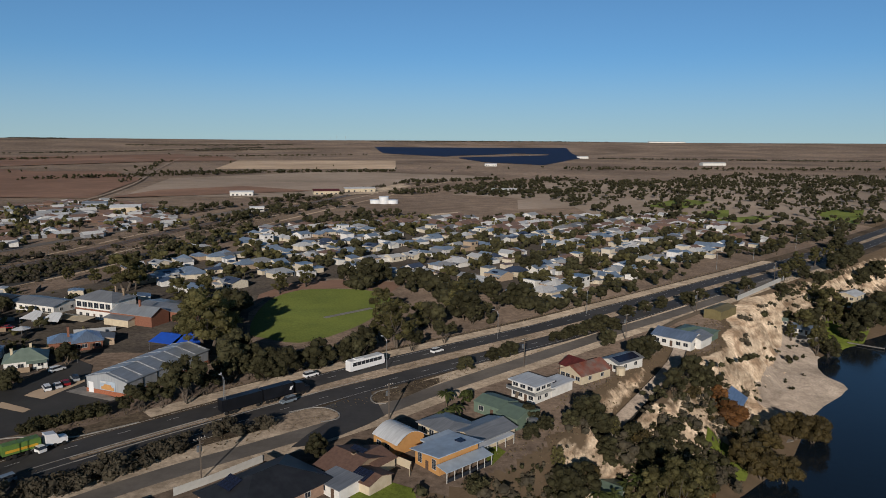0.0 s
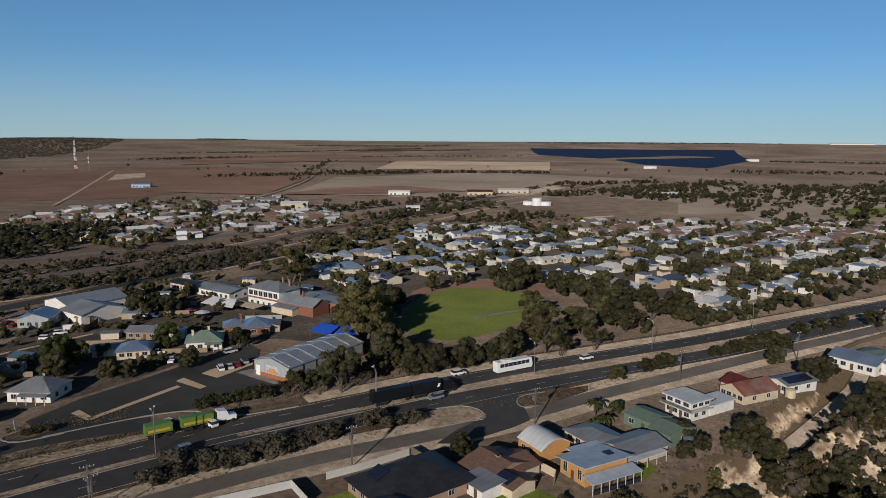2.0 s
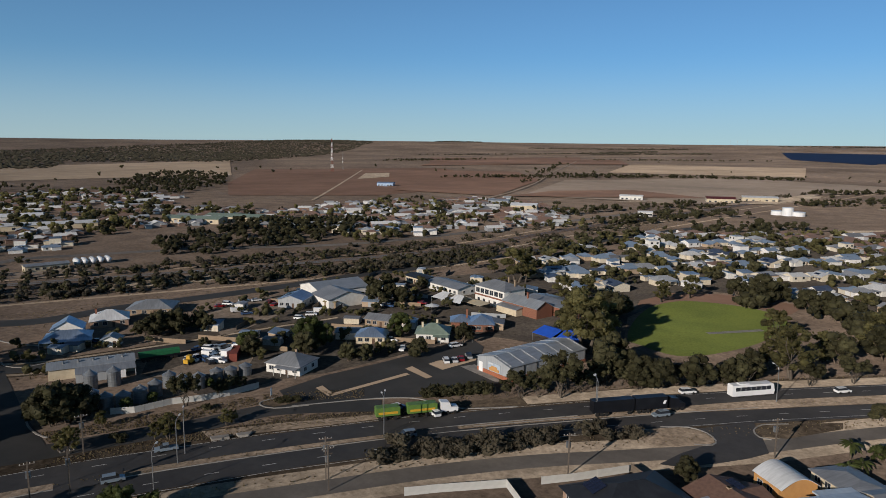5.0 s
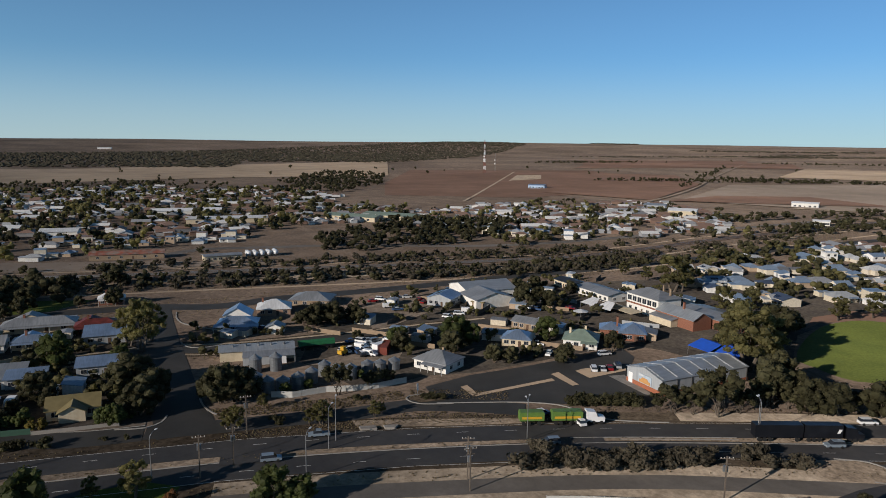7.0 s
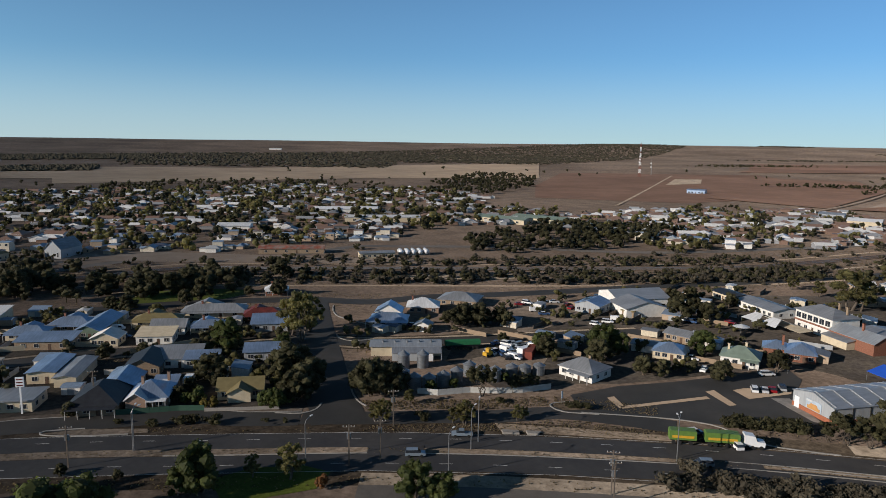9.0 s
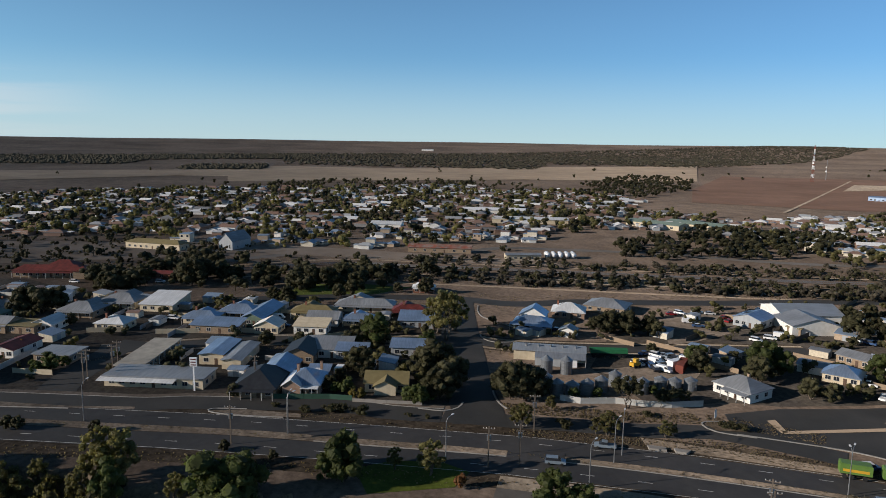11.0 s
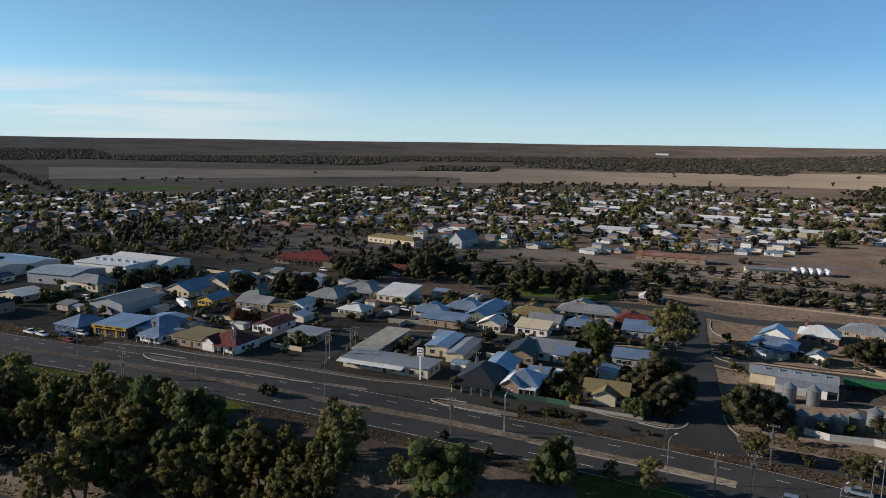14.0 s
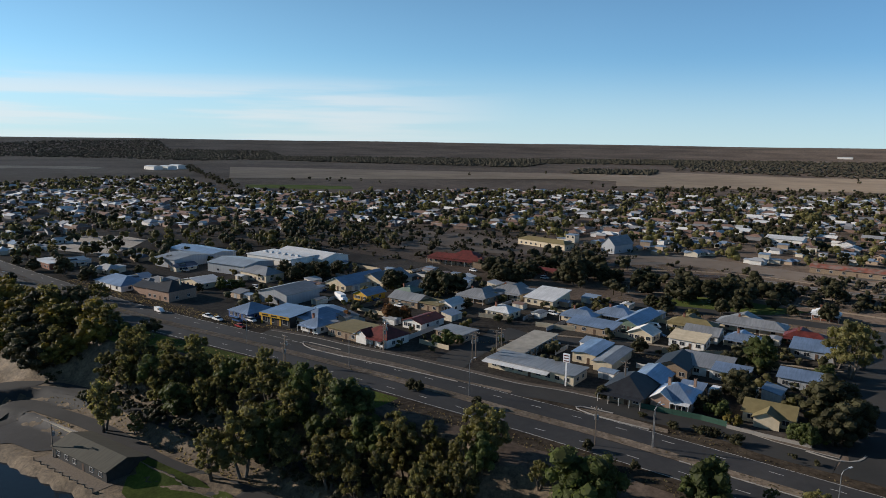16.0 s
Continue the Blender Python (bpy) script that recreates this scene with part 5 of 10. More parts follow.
b = house((-200.5, 109.0), 59, 23, 7.5, "long steel machinery shed with white gable end", h=3.4, roof="gx", pitch=14, wall=M_CREAM, roofm=M_ZINC, front=0, side=1, doors=False, name="machinery_shed", category="shed")
part("lean_to", Shape().slab([(7, -5.5, 2.7), (23.2, -5.5, 2.7), (23.2, -0.1, 3.35), (7, -0.1, 3.35)], 0.14), M_ROOF_GREY, b, "open grey steel lean-to roof")
part("wall", Shape().box(7.1, -5.3, 0, 18, -5.15, 2.55).box(7.1, -5.1, 0, 7.25, 0, 2.6).box(23.0, -5.1, 0, 23.15, -3, 2.6), M_STEEL_WALL, b, "grey sheet steel wall")
part("door", Shape().box(18.1, -5.2, 0, 20.4, -5.12, 2.5), M_CARWHITE, b, "white sliding door")
for i in range(5):
    part("roof_vent", Shape().ring([(0.3, 3.9), (0.3, 4.6), (0.45, 4.7), (0.02, 4.9)], 8, 4 + 4 * i, 2.4), M_GALV, b)
b = house((-233.6, 125.9), 52, 14, 9, "corner shop with a blue verandah roof", roof="hip", pitch=22, wall=M_CREAM, roofm=M_ROOF_SKY_TINT)
wing(b, 1, 8, 10, 8, 4.0, "gy", 30, M_WHITE, M_ROOF_SKY_TINT)
verandah(b, -1, 15, 3, 2.9, M_ROOF_SKY_TINT, 5)
b = house((-243.9, 148.8), 55, 13, 11, "cottage with a white and blue hipped roof", roof="hip", pitch=26, wall=M_STONE, roofm=M_ROOF_WHITE)
chimney(b, 2, 5, 4.5, 6.4)
house((-249.7, 167.8), 40, 17, 13, "wide house with a pale grey hipped roof", roof="hip", pitch=20, wall=M_TAN_WALL, roofm=M_ROOF_GREY)
house((-218.8, 137), 45, 6, 5, "small white outbuilding with gabled roof", h=2.5, roof="gy", pitch=24, wall=M_WHITE, roofm=M_ROOF_GREY, front=1, side=0, name="shed", category="shed")

# silos behind their fence
SILO = thing("silo", "corrugated steel grain silo with a cone roof", "silo", (0, 0), 0, 0, "grain silos in the yard")
part("body", Shape().ring([(2.05, 0.0), (2.05, 1.1), (2.09, 1.12), (2.05, 1.14), (2.05, 2.2), (2.09, 2.22), (2.05, 2.24), (2.05, 3.6)], 18), M_SILO, SILO)
part("roof", Shape().ring([(2.2, 3.56), (0.4, 4.6), (0.38, 4.78), (0.02, 4.84)], 18), M_SILO, SILO)
part("ladder", Shape().box(2.07, -0.2, 0, 2.12, -0.15, 3.7).box(2.07, 0.15, 0, 2.12, 0.2, 3.7), M_GALV, SILO)
spots = [(-173.1, 105.2), (-167.4, 105.6), (-164.6, 108.9), (-164.4, 113.7), (-165.3, 119), (-168, 125.6), (-162.8, 125.9), (-160.1, 129.3), (-161.4, 136.8), (-159.1, 140), (-157.7, 144.5), (-184.7, 112.2), (-182.1, 117.7)]
for i, (x, y) in enumerate(spots):
    m = pose(x, y, 0, 0, 0, 37 * i) @ Matrix.Diagonal((0.95, 0.95, 0.8 if i in (8, 9, 10) else 1.2 if i > 10 else 1.0, 1))
    if i == 0:
        SILO.matrix_world = m
    else:
        copy_thing(SILO, m)
fence([(-163, 104), (-158.8, 108), (-155.8, 117.1), (-151.2, 123.1), (-147.9, 129.9), (-145.8, 138.7)], 1.7, M_FENCE, "pale corrugated fence in front of the silos")
area("yard", [(-180.4, 127.3), (-181, 141.1), (-181.8, 167), (-188.7, 170.4), (-173.9, 165.1), (-160.6, 147.7), (-167.5, 135.1)], 0.05, M_YARD, "sandy yard full of vehicles", "ground")
area("yard", [(-226.3, 188), (-234.3, 211), (-226.2, 228.3), (-203.3, 212.3), (-196.1, 179.9), (-196, 168.5)], 0.05, M_YARD, "gravel yard beside the workshop", "ground")

# --- west: motel, cottages and shops along the frontage road
U = 66
b = house((-216.8, -13.6), 64, 29, 9.5, "long low motel with a grey roof and white awning", h=3.0, roof="flat", wall=M_CREAM, roofm=M_ROOF_GREY, front=8, ov=0.5, name="motel", category="motel")
part("awning", Shape().slab([(-1, -2.6, 2.5), (21.5, -2.6, 2.5), (21.5, 0.2, 3.0), (-1, 0.2, 3.0)], 0.12), M_ROOF_WHITE, b, "white front awning")
b = house((-226.3, -11.0), 67, 8, 28, "long motel wing of units with a pale flat roof", h=2.75, roof="flat", wall=M_TAN_WALL, roofm=mat("weathered_cream_roof", (0.33, 0.31, 0.27), (0.25, 0.235, 0.205), scale=0.4, big=0.15), front=1, side=8, ov=0.7, name="motel_wing", category="motel")
me = Shape().box(-0.08, -0.08, 0, 0.08, 0.08, 3.0).mesh("post", M_FRAME)
for i in range(7):
    part("post", me, None, b).location = (8.6, 2 + 4.2 * i, 0)
s = thing("motel_sign", "tall white pylon sign with red lettering bars", "sign", (-204.0, 10.2), 66)
part("post", Shape().box(-0.22, -0.12, 0, 0.22, 0.12, 7.2), M_CARWHITE, s)
part("board", Shape().box(-1.0, -0.2, 7.2, 1.0, 0.2, 9.8), M_CARWHITE, s)
for i in range(3):
    part("bar", Shape().box(-0.75, -0.24, 7.5 + 0.8 * i, 0.75, -0.2, 7.8 + 0.8 * i), M_ROOF_RED, s, "red bar of lettering")
b = house((-228.2, 12.6), 66, 7.6, 17, "cream motel block with a pale blue steel roof", h=3.4, roof="gy", pitch=8, wall=M_CREAM, roofm=M_ROOF_SKY_TINT, front=1)
wing(b, 8.6, -4, 6, 19, 3.0, "gy", 10, M_CREAM, M_ROOF_GREY)
b = house((-195.3, 19.5), U, 12, 17, "charcoal-roofed house with a deep verandah", roof="hip", pitch=28, wall=M_TAN_WALL, roofm=M_ROOF_DARK, h=2.9)
wing(b, 4, 14, 9, 12, 2.8, "gy", 26, M_TAN_WALL, M_ROOF_SKY_TINT)
verandah(b, 0, 12, 2.2, 2.8, M_ROOF_DARK, 5)
b = house((-192.6, 33.2), U, 10, 10.5, "stone villa with a blue steel hip roof and bay gable", roof="hip", pitch=30, wall=M_STONE, roofm=M_ROOF_SKY_TINT, h=3.3, front=2)
wing(b, 0, -1.8, 5, 6, 3.3, "gy", 34, M_STONE, M_ROOF_WHITE, 0.4)
verandah(b, 5, 10, 2.2, 3.1, M_ROOF_WHITE, 4)
wing(b, 4, 10.5, 6, 6, 2.6, "sky", 8, M_TAN_WALL, M_ROOF_SKY_TINT)
chimney(b, 3, 5, 5, 7.4, M_STONE); chimney(b, 9, 8, 5, 7.4, M_STONE)
part("skylight", Shape().slab([(6, 12, 3.05), (8, 12, 3.05), (8, 14, 3.35), (6, 14, 3.35)], 0.1), M_ROOF_WHITE, b)
fence([(-190.4, 30.1), (-188.4, 35.4), (-185.1, 44.4), (-181.8, 50)], 1.5, M_FENCE_GREEN, "dark green sheet fence along the footpath")
fence([(-181, 49.8), (-176.7, 58.1), (-172.4, 66.9)], 1.0, M_CONCRETE, "low pale block wall along the footpath", 3, "garden_wall")
b = house((-187.3, 55.0), U, 12, 9, "house with an olive tan gable roof behind shrubs", roof="gx", pitch=24, wall=M_CREAM, roofm=M_ROOF_TAN)
wing(b, 3, -2.5, 6, 6, 2.7, "gy", 26, M_CREAM, M_ROOF_TAN)
b = house((-235.3, -60.2), 60, 12.5, 11, "white-fronted cottage with a red hip roof", roof="hip", pitch=28, wall=M_WHITE, roofm=M_ROOF_RED, h=3.2, front=2)
wing(b, -1, -1.5, 5, 5, 3.2, "gy", 34, M_WHITE, M_ROOF_RED, 0.4)
verandah(b, 4, 11.5, 2.2, 3.0, M_ROOF_RED, 4)
chimney(b, 6, 6, 5, 7.2, M_CARWHITE)
fence([(-227.9, -50.5), (-244.2, -43), (-259.5, -36.4)], 1.8, M_FENCE, "pale sheet side fence")
b = house((-241.4, -74.3), 62, 15, 13, "low building with a brown flat roof and carport", roof="flat", wall=M_TAN_WALL, roofm=M_ROOF_TAN, h=2.9)
b = house((-255, -90.8), 62, 11, 15, "blue-grey steel-roofed house with a verandah", roof="hip", pitch=26, wall=M_CREAM, roofm=M_ROOF_SKY_TINT)
verandah(b, 0, 11, 2.4, 2.8, M_ROOF_SKY_TINT, 5)
b = house((-257.4, -50.2), 62, 9, 14, "cream building with a red and white striped roof", roof="gy", pitch=16, wall=M_WHITE, roofm=M_ROOF_RED)
house((-246.6, -35.6), 62, 12, 9, "grey flat-roofed house behind a hedge", roof="flat", wall=M_TAN_WALL, roofm=M_ROOF_GREY, h=2.8)
# shop row
b = house((-252.5, -104.9), 68, 15, 14, "yellow and black shop with a blue steel roof", roof="sky", pitch=3, h=4.0, wall=M_DARKWALL, roofm=M_ROOF_SKY_TINT, front=3, name="shop", category="shop", win=(2.4, 1.9))
part("fascia", Shape().box(-0.1, -0.6, 3.0, 15.1, -0.45, 4.2), M_YELLOW_PAINT, b, "yellow fascia board")
for i in range(3):
    part("bar", Shape().box(1.5 + 4.5 * i, -0.66, 3.4, 4.5 + 4.5 * i, -0.6, 3.9), M_BLACK, b, "dark bar of lettering")
    part("pier", Shape().box(0.2 + 4.8 * i, -0.1, 0, 1.0 + 4.8 * i, 0, 3.0), M_YELLOW_PAINT, b, "yellow wall pier")
b = house((-258.7, -121.1), 62, 12, 13, "blue painted shop with hipped blue-grey roof", roof="hip", pitch=24, wall=M_BLUE_WALL, roofm=M_ROOF_SKY_TINT, name="shop", category="shop")
house((-253.5, -96.6), 68, 13, 22, "long building with a bright blue-grey roof", roof="gy", pitch=8, wall=M_CREAM, roofm=M_ROOF_SKY_TINT)
house((-286.1, -120.6), 66, 17, 20, "large grey steel shed with a gable roof", h=4.8, roof="gy", pitch=14, wall=M_STEEL_WALL, roofm=M_ROOF_GREY, front=1, side=0, name="warehouse", category="warehouse")
b = house((-281.5, -170.9), 66, 16, 14, "stone corner hotel with a dark hip roof", h=4.6, roof="hip", pitch=24, wall=M_STONE, roofm=M_ROOF_DARK)
chimney(b, 4, 5, 6.0, 9.0, M_CREAM); chimney(b, 13, 8, 6, 8.5, M_CREAM)
wing(b, -14, 3, 14, 10, 3.2, "gx", 18, M_STONE, M_ROOF_DARK)
house((-309, -170.2), 62, 16, 12, "low shop with a white and blue steel roof", roof="gy", pitch=12, wall=M_CREAM, roofm=M_ROOF_WHITE, name="shop", category="shop")
house((-299.9, -208.9), 62, 24, 14, "wide house with a blue steel roof under trees", roof="hip", pitch=22, wall=M_WHITE, roofm=M_ROOF_SKY_TINT)
house((-345.2, -175.2), 70, 26, 22, "white steel warehouse with a shallow roof", h=5.0, roof="gx", pitch=8, wall=M_STEEL_WALL, roofm=M_ZINC, front=1, side=0, name="warehouse", category="warehouse")
b = house((-369, -163.9), 66, 34, 20, "white flat-roofed two-storey building", h=6.0, roof="flat", wall=M_WHITE, roofm=M_ROOF_WHITE, front=8, name="office", category="building")
for i in range(6):
    part("roof_vent", Shape().box(4 + 5 * i, 8, 6.3, 6 + 5 * i, 10, 7.4), M_ROOF_WHITE, b)
house((-332.1, -150.6), 62, 20, 11, "cream hotel with a grey hip roof and red verandah", h=3.8, roof="hip", pitch=26, wall=M_CREAM, roofm=M_ROOF_GREY, front=5)
house((-353.9, -210.7), 66, 17, 24, "orange-fronted steel warehouse with grey roof", h=4.8, roof="gx", pitch=7, wall=M_STEEL_WALL, roofm=M_ROOF_GREY, front=1, side=0, name="warehouse", category="warehouse")
house((-386.5, -221.4), 62, 40, 18, "long blue-roofed steel warehouse", h=4.6, roof="gx", pitch=9, wall=M_STEEL_WALL, roofm=M_ROOF_SKY_TINT, front=2, side=0, name="warehouse", category="warehouse")
house((-338.6, -272.8), 60, 20, 10, "flat white-roofed motel block", h=3.2, roof="flat", wall=M_BRICK, roofm=M_ROOF_WHITE, front=5)
area("yard", [(-410.1, -331.2), (-443.6, -332), (-453.6, -295.3), (-440.1, -269.5), (-404, -258.6), (-377.7, -256.1), (-388.2, -301.6)], 0.05, M_CONCRETE, "pale gravel yard", "ground")
# second row behind the frontage
ROW2 = [((-245.3, -86.1), 62, 9, 13, M_ROOF_SKY_TINT, M_WHITE, "hip"), ((-318.3, -101.5), 62, 14, 30, M_ROOF_SKY_TINT, M_CREAM, "gy"), ((-329.8, -88.5), 62, 16, 22, M_ROOF_GREY, M_CREAM, "gy"),
        ((-297.9, -81.4), 62, 8, 12, M_ROOF_SKY_TINT, M_YELLOW_PAINT, "gy"), ((-308.7, -64.9), 62, 9, 9, M_ROOF_GREEN, M_SHED_GREEN, "hip"), ((-323.6, -63.4), 62, 14, 14, M_ROOF_GREY, M_SHED_GREEN, "hip"),
        ((-294.2, -64.5), 62, 16, 10, M_ROOF_GREY, M_TAN_WALL, "gx"), ((-288.8, -53), 62, 14, 9, M_ROOF_TAN, M_TAN_WALL, "flat"), ((-287.5, -42.4), 62, 8, 10, M_ROOF_WHITE, M_WHITE, "gy"),
        ((-281.3, -21.1), 62, 11, 9, M_ROOF_WHITE, M_CREAM, "hip"), ((-307.7, -36.4), 62, 15, 18, M_ROOF_GREY, M_TAN_WALL, "hip"), ((-319.4, -22.8), 62, 16, 18, M_ROOF_GREY, M_CREAM, "hip"),
        ((-307.2, -6.6), 62, 14, 16, M_ROOF_WHITE, M_CREAM, "sky"), ((-281.6, 9.3), 62, 13, 12, M_ROOF_SKY_TINT, M_CREAM, "hip"), ((-267.1, 11.4), 62, 18, 8, M_ROOF_SKY_TINT, M_TAN_WALL, "sky"),
        ((-286.6, 23.1), 62, 14, 14, M_ROOF_SKY_TINT, M_STONE, "hip"), ((-271.6, 29.2), 62, 9, 24, M_ROOF_SKY_TINT, M_SHED_GREEN, "gy"), ((-258.6, 32.9), 62, 9, 8, M_WHITE, M_CREAM, "gy"),
        ((-277.4, 49.6), 64, 17, 12, M_ROOF_TAN, M_CREAM, "hip"), ((-253.4, 46.4), 64, 12, 8, M_CREAM, M_WHITE, "sky"), ((-263.3, 53), 64, 12, 9, M_ROOF_GREY, M_WHITE, "gx"),
        ((-282.2, 68.6), 64, 24, 14, M_ROOF_GREY, M_CREAM, "hip"), ((-258.6, 66.2), 64, 13, 10, M_ROOF_SKY_TINT, M_CREAM, "hip"), ((-265, 87.9), 66, 14, 12, M_ROOF_RED, M_BRICK, "hip"),
        ((-248.9, 85.2), 66, 13, 10, M_ROOF_SKY_TINT, M_STEEL_WALL, "sky"), ((-304.7, 110.4), 66, 10, 10, M_ROOF_WHITE, M_BRICK, "hip"), ((-224.4, 44.7), 66, 15, 10, M_ROOF_GREY, M_WHITE, "sky"),
        ((-219.2, 54.1), 66, 10, 6, M_ROOF_SKY_TINT, M_STEEL_WALL, "sky"), ((-216.6, 71.9), 66, 13, 7, M_ROOF_SKY_TINT, M_STEEL_WALL, "sky"), ((-220.5, 37.1), 66, 10, 14, M_ROOF_DARK, M_TAN_WALL, "gy")]
for at_, tn, w_, d_, rm, wm, kind in ROW2:
    words = {M_ROOF_SKY_TINT: "blue-grey steel", M_ROOF_GREY: "grey steel", M_ROOF_GREEN: "pale green", M_ROOF_TAN: "tan", M_ROOF_WHITE: "pale", M_WHITE: "white", M_CREAM: "cream", M_ROOF_RED: "red", M_ROOF_DARK: "charcoal"}
    shapes = {"hip": "hip", "gx": "gable", "gy": "gable", "flat": "flat", "sky": "skillion"}
    deep = kind == "hip" and d_ > 9
    b = house(at_, tn, w_, d_ * 0.6 if deep else d_, "back-street cottage with a %s %s roof" % (words[rm], shapes[kind]), roof=kind, pitch=8 if kind == "sky" else 24, roofm=rm, wall=wm, h=2.9)
    if deep:
        wing(b, w_ * 0.08, d_ * 0.6, w_ * 0.5, d_ * 0.42, 2.6, "gy", 22, wm, rm, 0.3)
        wing(b, w_ * 0.6, d_ * 0.6, w_ * 0.36, d_ * 0.3, 2.3, "flat", 4, wm, M_ROOF_GREY, 0.2)
        verandah(b, 0, w_, 1.9, 2.7, rm, 4)
    if kind == "hip":
        chimney(b, w_ * 0.3, d_ * 0.3, 4, 6.0)
for p in ([(-269.4, -0.5), (-262.8, 25), (-256.1, 40.8)], [(-243.8, 43), (-242.9, 54.3), (-245, 67.9)], [(-233.8, 68.8), (-230.6, 78.5), (-229.3, 85.1)], [(-279, -23.6), (-276.3, -12)], [(-287, -45.9), (-290.2, -63.6)]):
    fence(p, 1.8, M_CREAM, "cream sheet fence along the back street")

# station, church, station master's long building
b = house((-400.8, -67.2), 70, 34, 8, "long brick station building with a red roof", h=3.6, roof="hip", pitch=28, wall=M_TAN_WALL, roofm=M_ROOF_RED, front=9, name="station", category="station")
wing(b, 14, 5, 14, 9, 5.0, "hip", 28, M_BRICK, M_ROOF_RED)
wing(b, 31, -3, 7, 9, 4.0, "hip", 28, M_TAN_WALL, M_ROOF_RED)
verandah(b, 1, 30, 3, 3.2, M_ROOF_RED, 8)
house((-379.1, -6.2), 58, 24, 7, "low shelter with a dark red roof", h=2.8, roof="gx", pitch=14, wall=M_BRICK, roofm=M_ROOF_RED, name="shelter", category="shelter")
b = house((-463, 35.5), 50, 10, 20, "grey stone church with a steep gable roof", h=5.5, roof="gy", pitch=45, wall=M_STEEL_WALL, roofm=M_ROOF_GREY, name="church", category="church", front=2, win=(0.9, 2.6))
house((-488, -19.5), 52, 40, 10, "long cream hall beside the railway", h=4.0, roof="hip", pitch=20, wall=M_CREAM, roofm=M_ROOF_TAN, front=8)
house((-419.4, 147.2), 62, 40, 9, "long building with an orange-red roof", h=3.2, roof="gx", pitch=18, wall=M_TAN_WALL, roofm=M_ROOF_RUST, front=5)
b = house((-372.1, 192.9), 72, 21, 8, "cream transportable building with a grey roof beside the railway", h=3.3, roof="gx", pitch=8, wall=M_CREAM, roofm=M_ROOF_GREY, front=5, side=1)
for i in range(5):
    t = thing("storage_tank", "white horizontal storage tank on a steel rack", "tank", (-369.4 + 1.45 * i, 219.8 + 3.7 * i), 68, None, "white tanks by the railway")
    part("body", Shape().add([(x, y + 4, z + 2.2) for x, z, y in Shape().ring([(0.02, -4.0), (1.0, -3.8), (1.6, -3.1), (1.6, 3.1), (1.0, 3.8), (0.02, 4.0)], 14).v], [f[::-1] for f in Shape().ring([(0.02, -4.0), (1.0, -3.8), (1.6, -3.1), (1.6, 3.1), (1.0, 3.8), (0.02, 4.0)], 14).f]), M_CARWHITE, t, smooth=True)
    part("cradle", Shape().box(-1.4, 1.5, 0, 1.4, 2.0, 1.4), M_CONCRETE, t)
    part("cradle", Shape().box(-1.4, 6.0, 0, 1.4, 6.5, 1.4), M_CONCRETE, t)
    part("rack", Shape().box(-1.75, 0.4, 0, -1.65, 0.5, 4.2).box(1.65, 0.4, 0, 1.75, 0.5, 4.2).box(-1.75, 0.4, 4.1, 1.75, 0.5, 4.2), M_GALV, t)


# ---------------------------------------------------------------- trees
def lump(c, r, rng, squash=1.0):
    """A jittered twelve-cornered lump."""
    g = (1 + 5 ** 0.5) / 2
    v = np.array([(-1, g, 0), (1, g, 0), (-1, -g, 0), (1, -g, 0), (0, -1, g), (0, 1, g), (0, -1, -g), (0, 1, -g), (g, 0, -1), (g, 0, 1), (-g, 0, -1), (-g, 0, 1)]) / 1.9
    v = v * (0.8 + 0.4 * rng.random((12, 1))) * r
    v[:, 2] *= squash
    return v + np.asarray(c), LUMP_F


LUMP_F = np.array([(0, 11, 5), (0, 5, 1), (0, 1, 7), (0, 7, 10), (0, 10, 11), (1, 5, 9), (5, 11, 4), (11, 10, 2), (10, 7, 6), (7, 1, 8), (3, 9, 4), (3, 4, 2), (3, 2, 6), (3, 6, 8), (3, 8, 9), (4, 9, 5), (2, 4, 11), (6, 2, 10), (8, 6, 7), (9, 8, 1)])


def leaves(centre, r, n, size, rng, squash=0.8, droop=0.0, tri=False):
    """n small leaf clumps over a lobe: bent two-triangle sprays."""
    d = rng.normal(size=(n, 3))
    d /= np.linalg.norm(d, axis=1)[:, None]
    p = d * (r * (0.72 + 0.36 * rng.random((n, 1))))
    p[:, 2] *= squash
    nn = d + 0.8 * rng.normal(size=(n, 3))
    nn /= np.linalg.norm(nn, axis=1)[:, None]
    a = np.cross(nn, rng.normal(size=(n, 3)))
    a /= np.linalg.norm(a, axis=1)[:, None]
    b = np.cross(nn, a)
    b[:, 2] -= droop
    s = size * (0.55 + 0.9 * rng.random((n, 1)))
    if tri:
        return (np.stack([p - a * s * 0.62, p + a * s * 0.5 - b * s * 0.3, p + b * s * 0.75], 1) + np.asarray(centre)).reshape(-1, 3)
    q = np.stack([p - a * s * 0.5, p - b * s * 0.35 + a * s * 0.1, p + a * s * 0.55, p + b * s * 0.4], 1) + np.asarray(centre)
    return q.reshape(-1, 3)


def build_mesh(name, quads, tris, material, corners=4):
    """quads: rows of four corners; tris: a list of (vertices, triangles)."""
    nv = len(quads)
    vs = [quads] + [v for v, _ in tris]
    fs = np.arange(nv).reshape(-1, corners).tolist()
    o = nv
    for v, f in tris:
        fs += (f + o).tolist()
        o += len(v)
    me = bpy.data.meshes.new(name)
    me.from_pydata(np.concatenate(vs).tolist(), [], fs)
    me.materials.append(material)
    me.update()
    return me


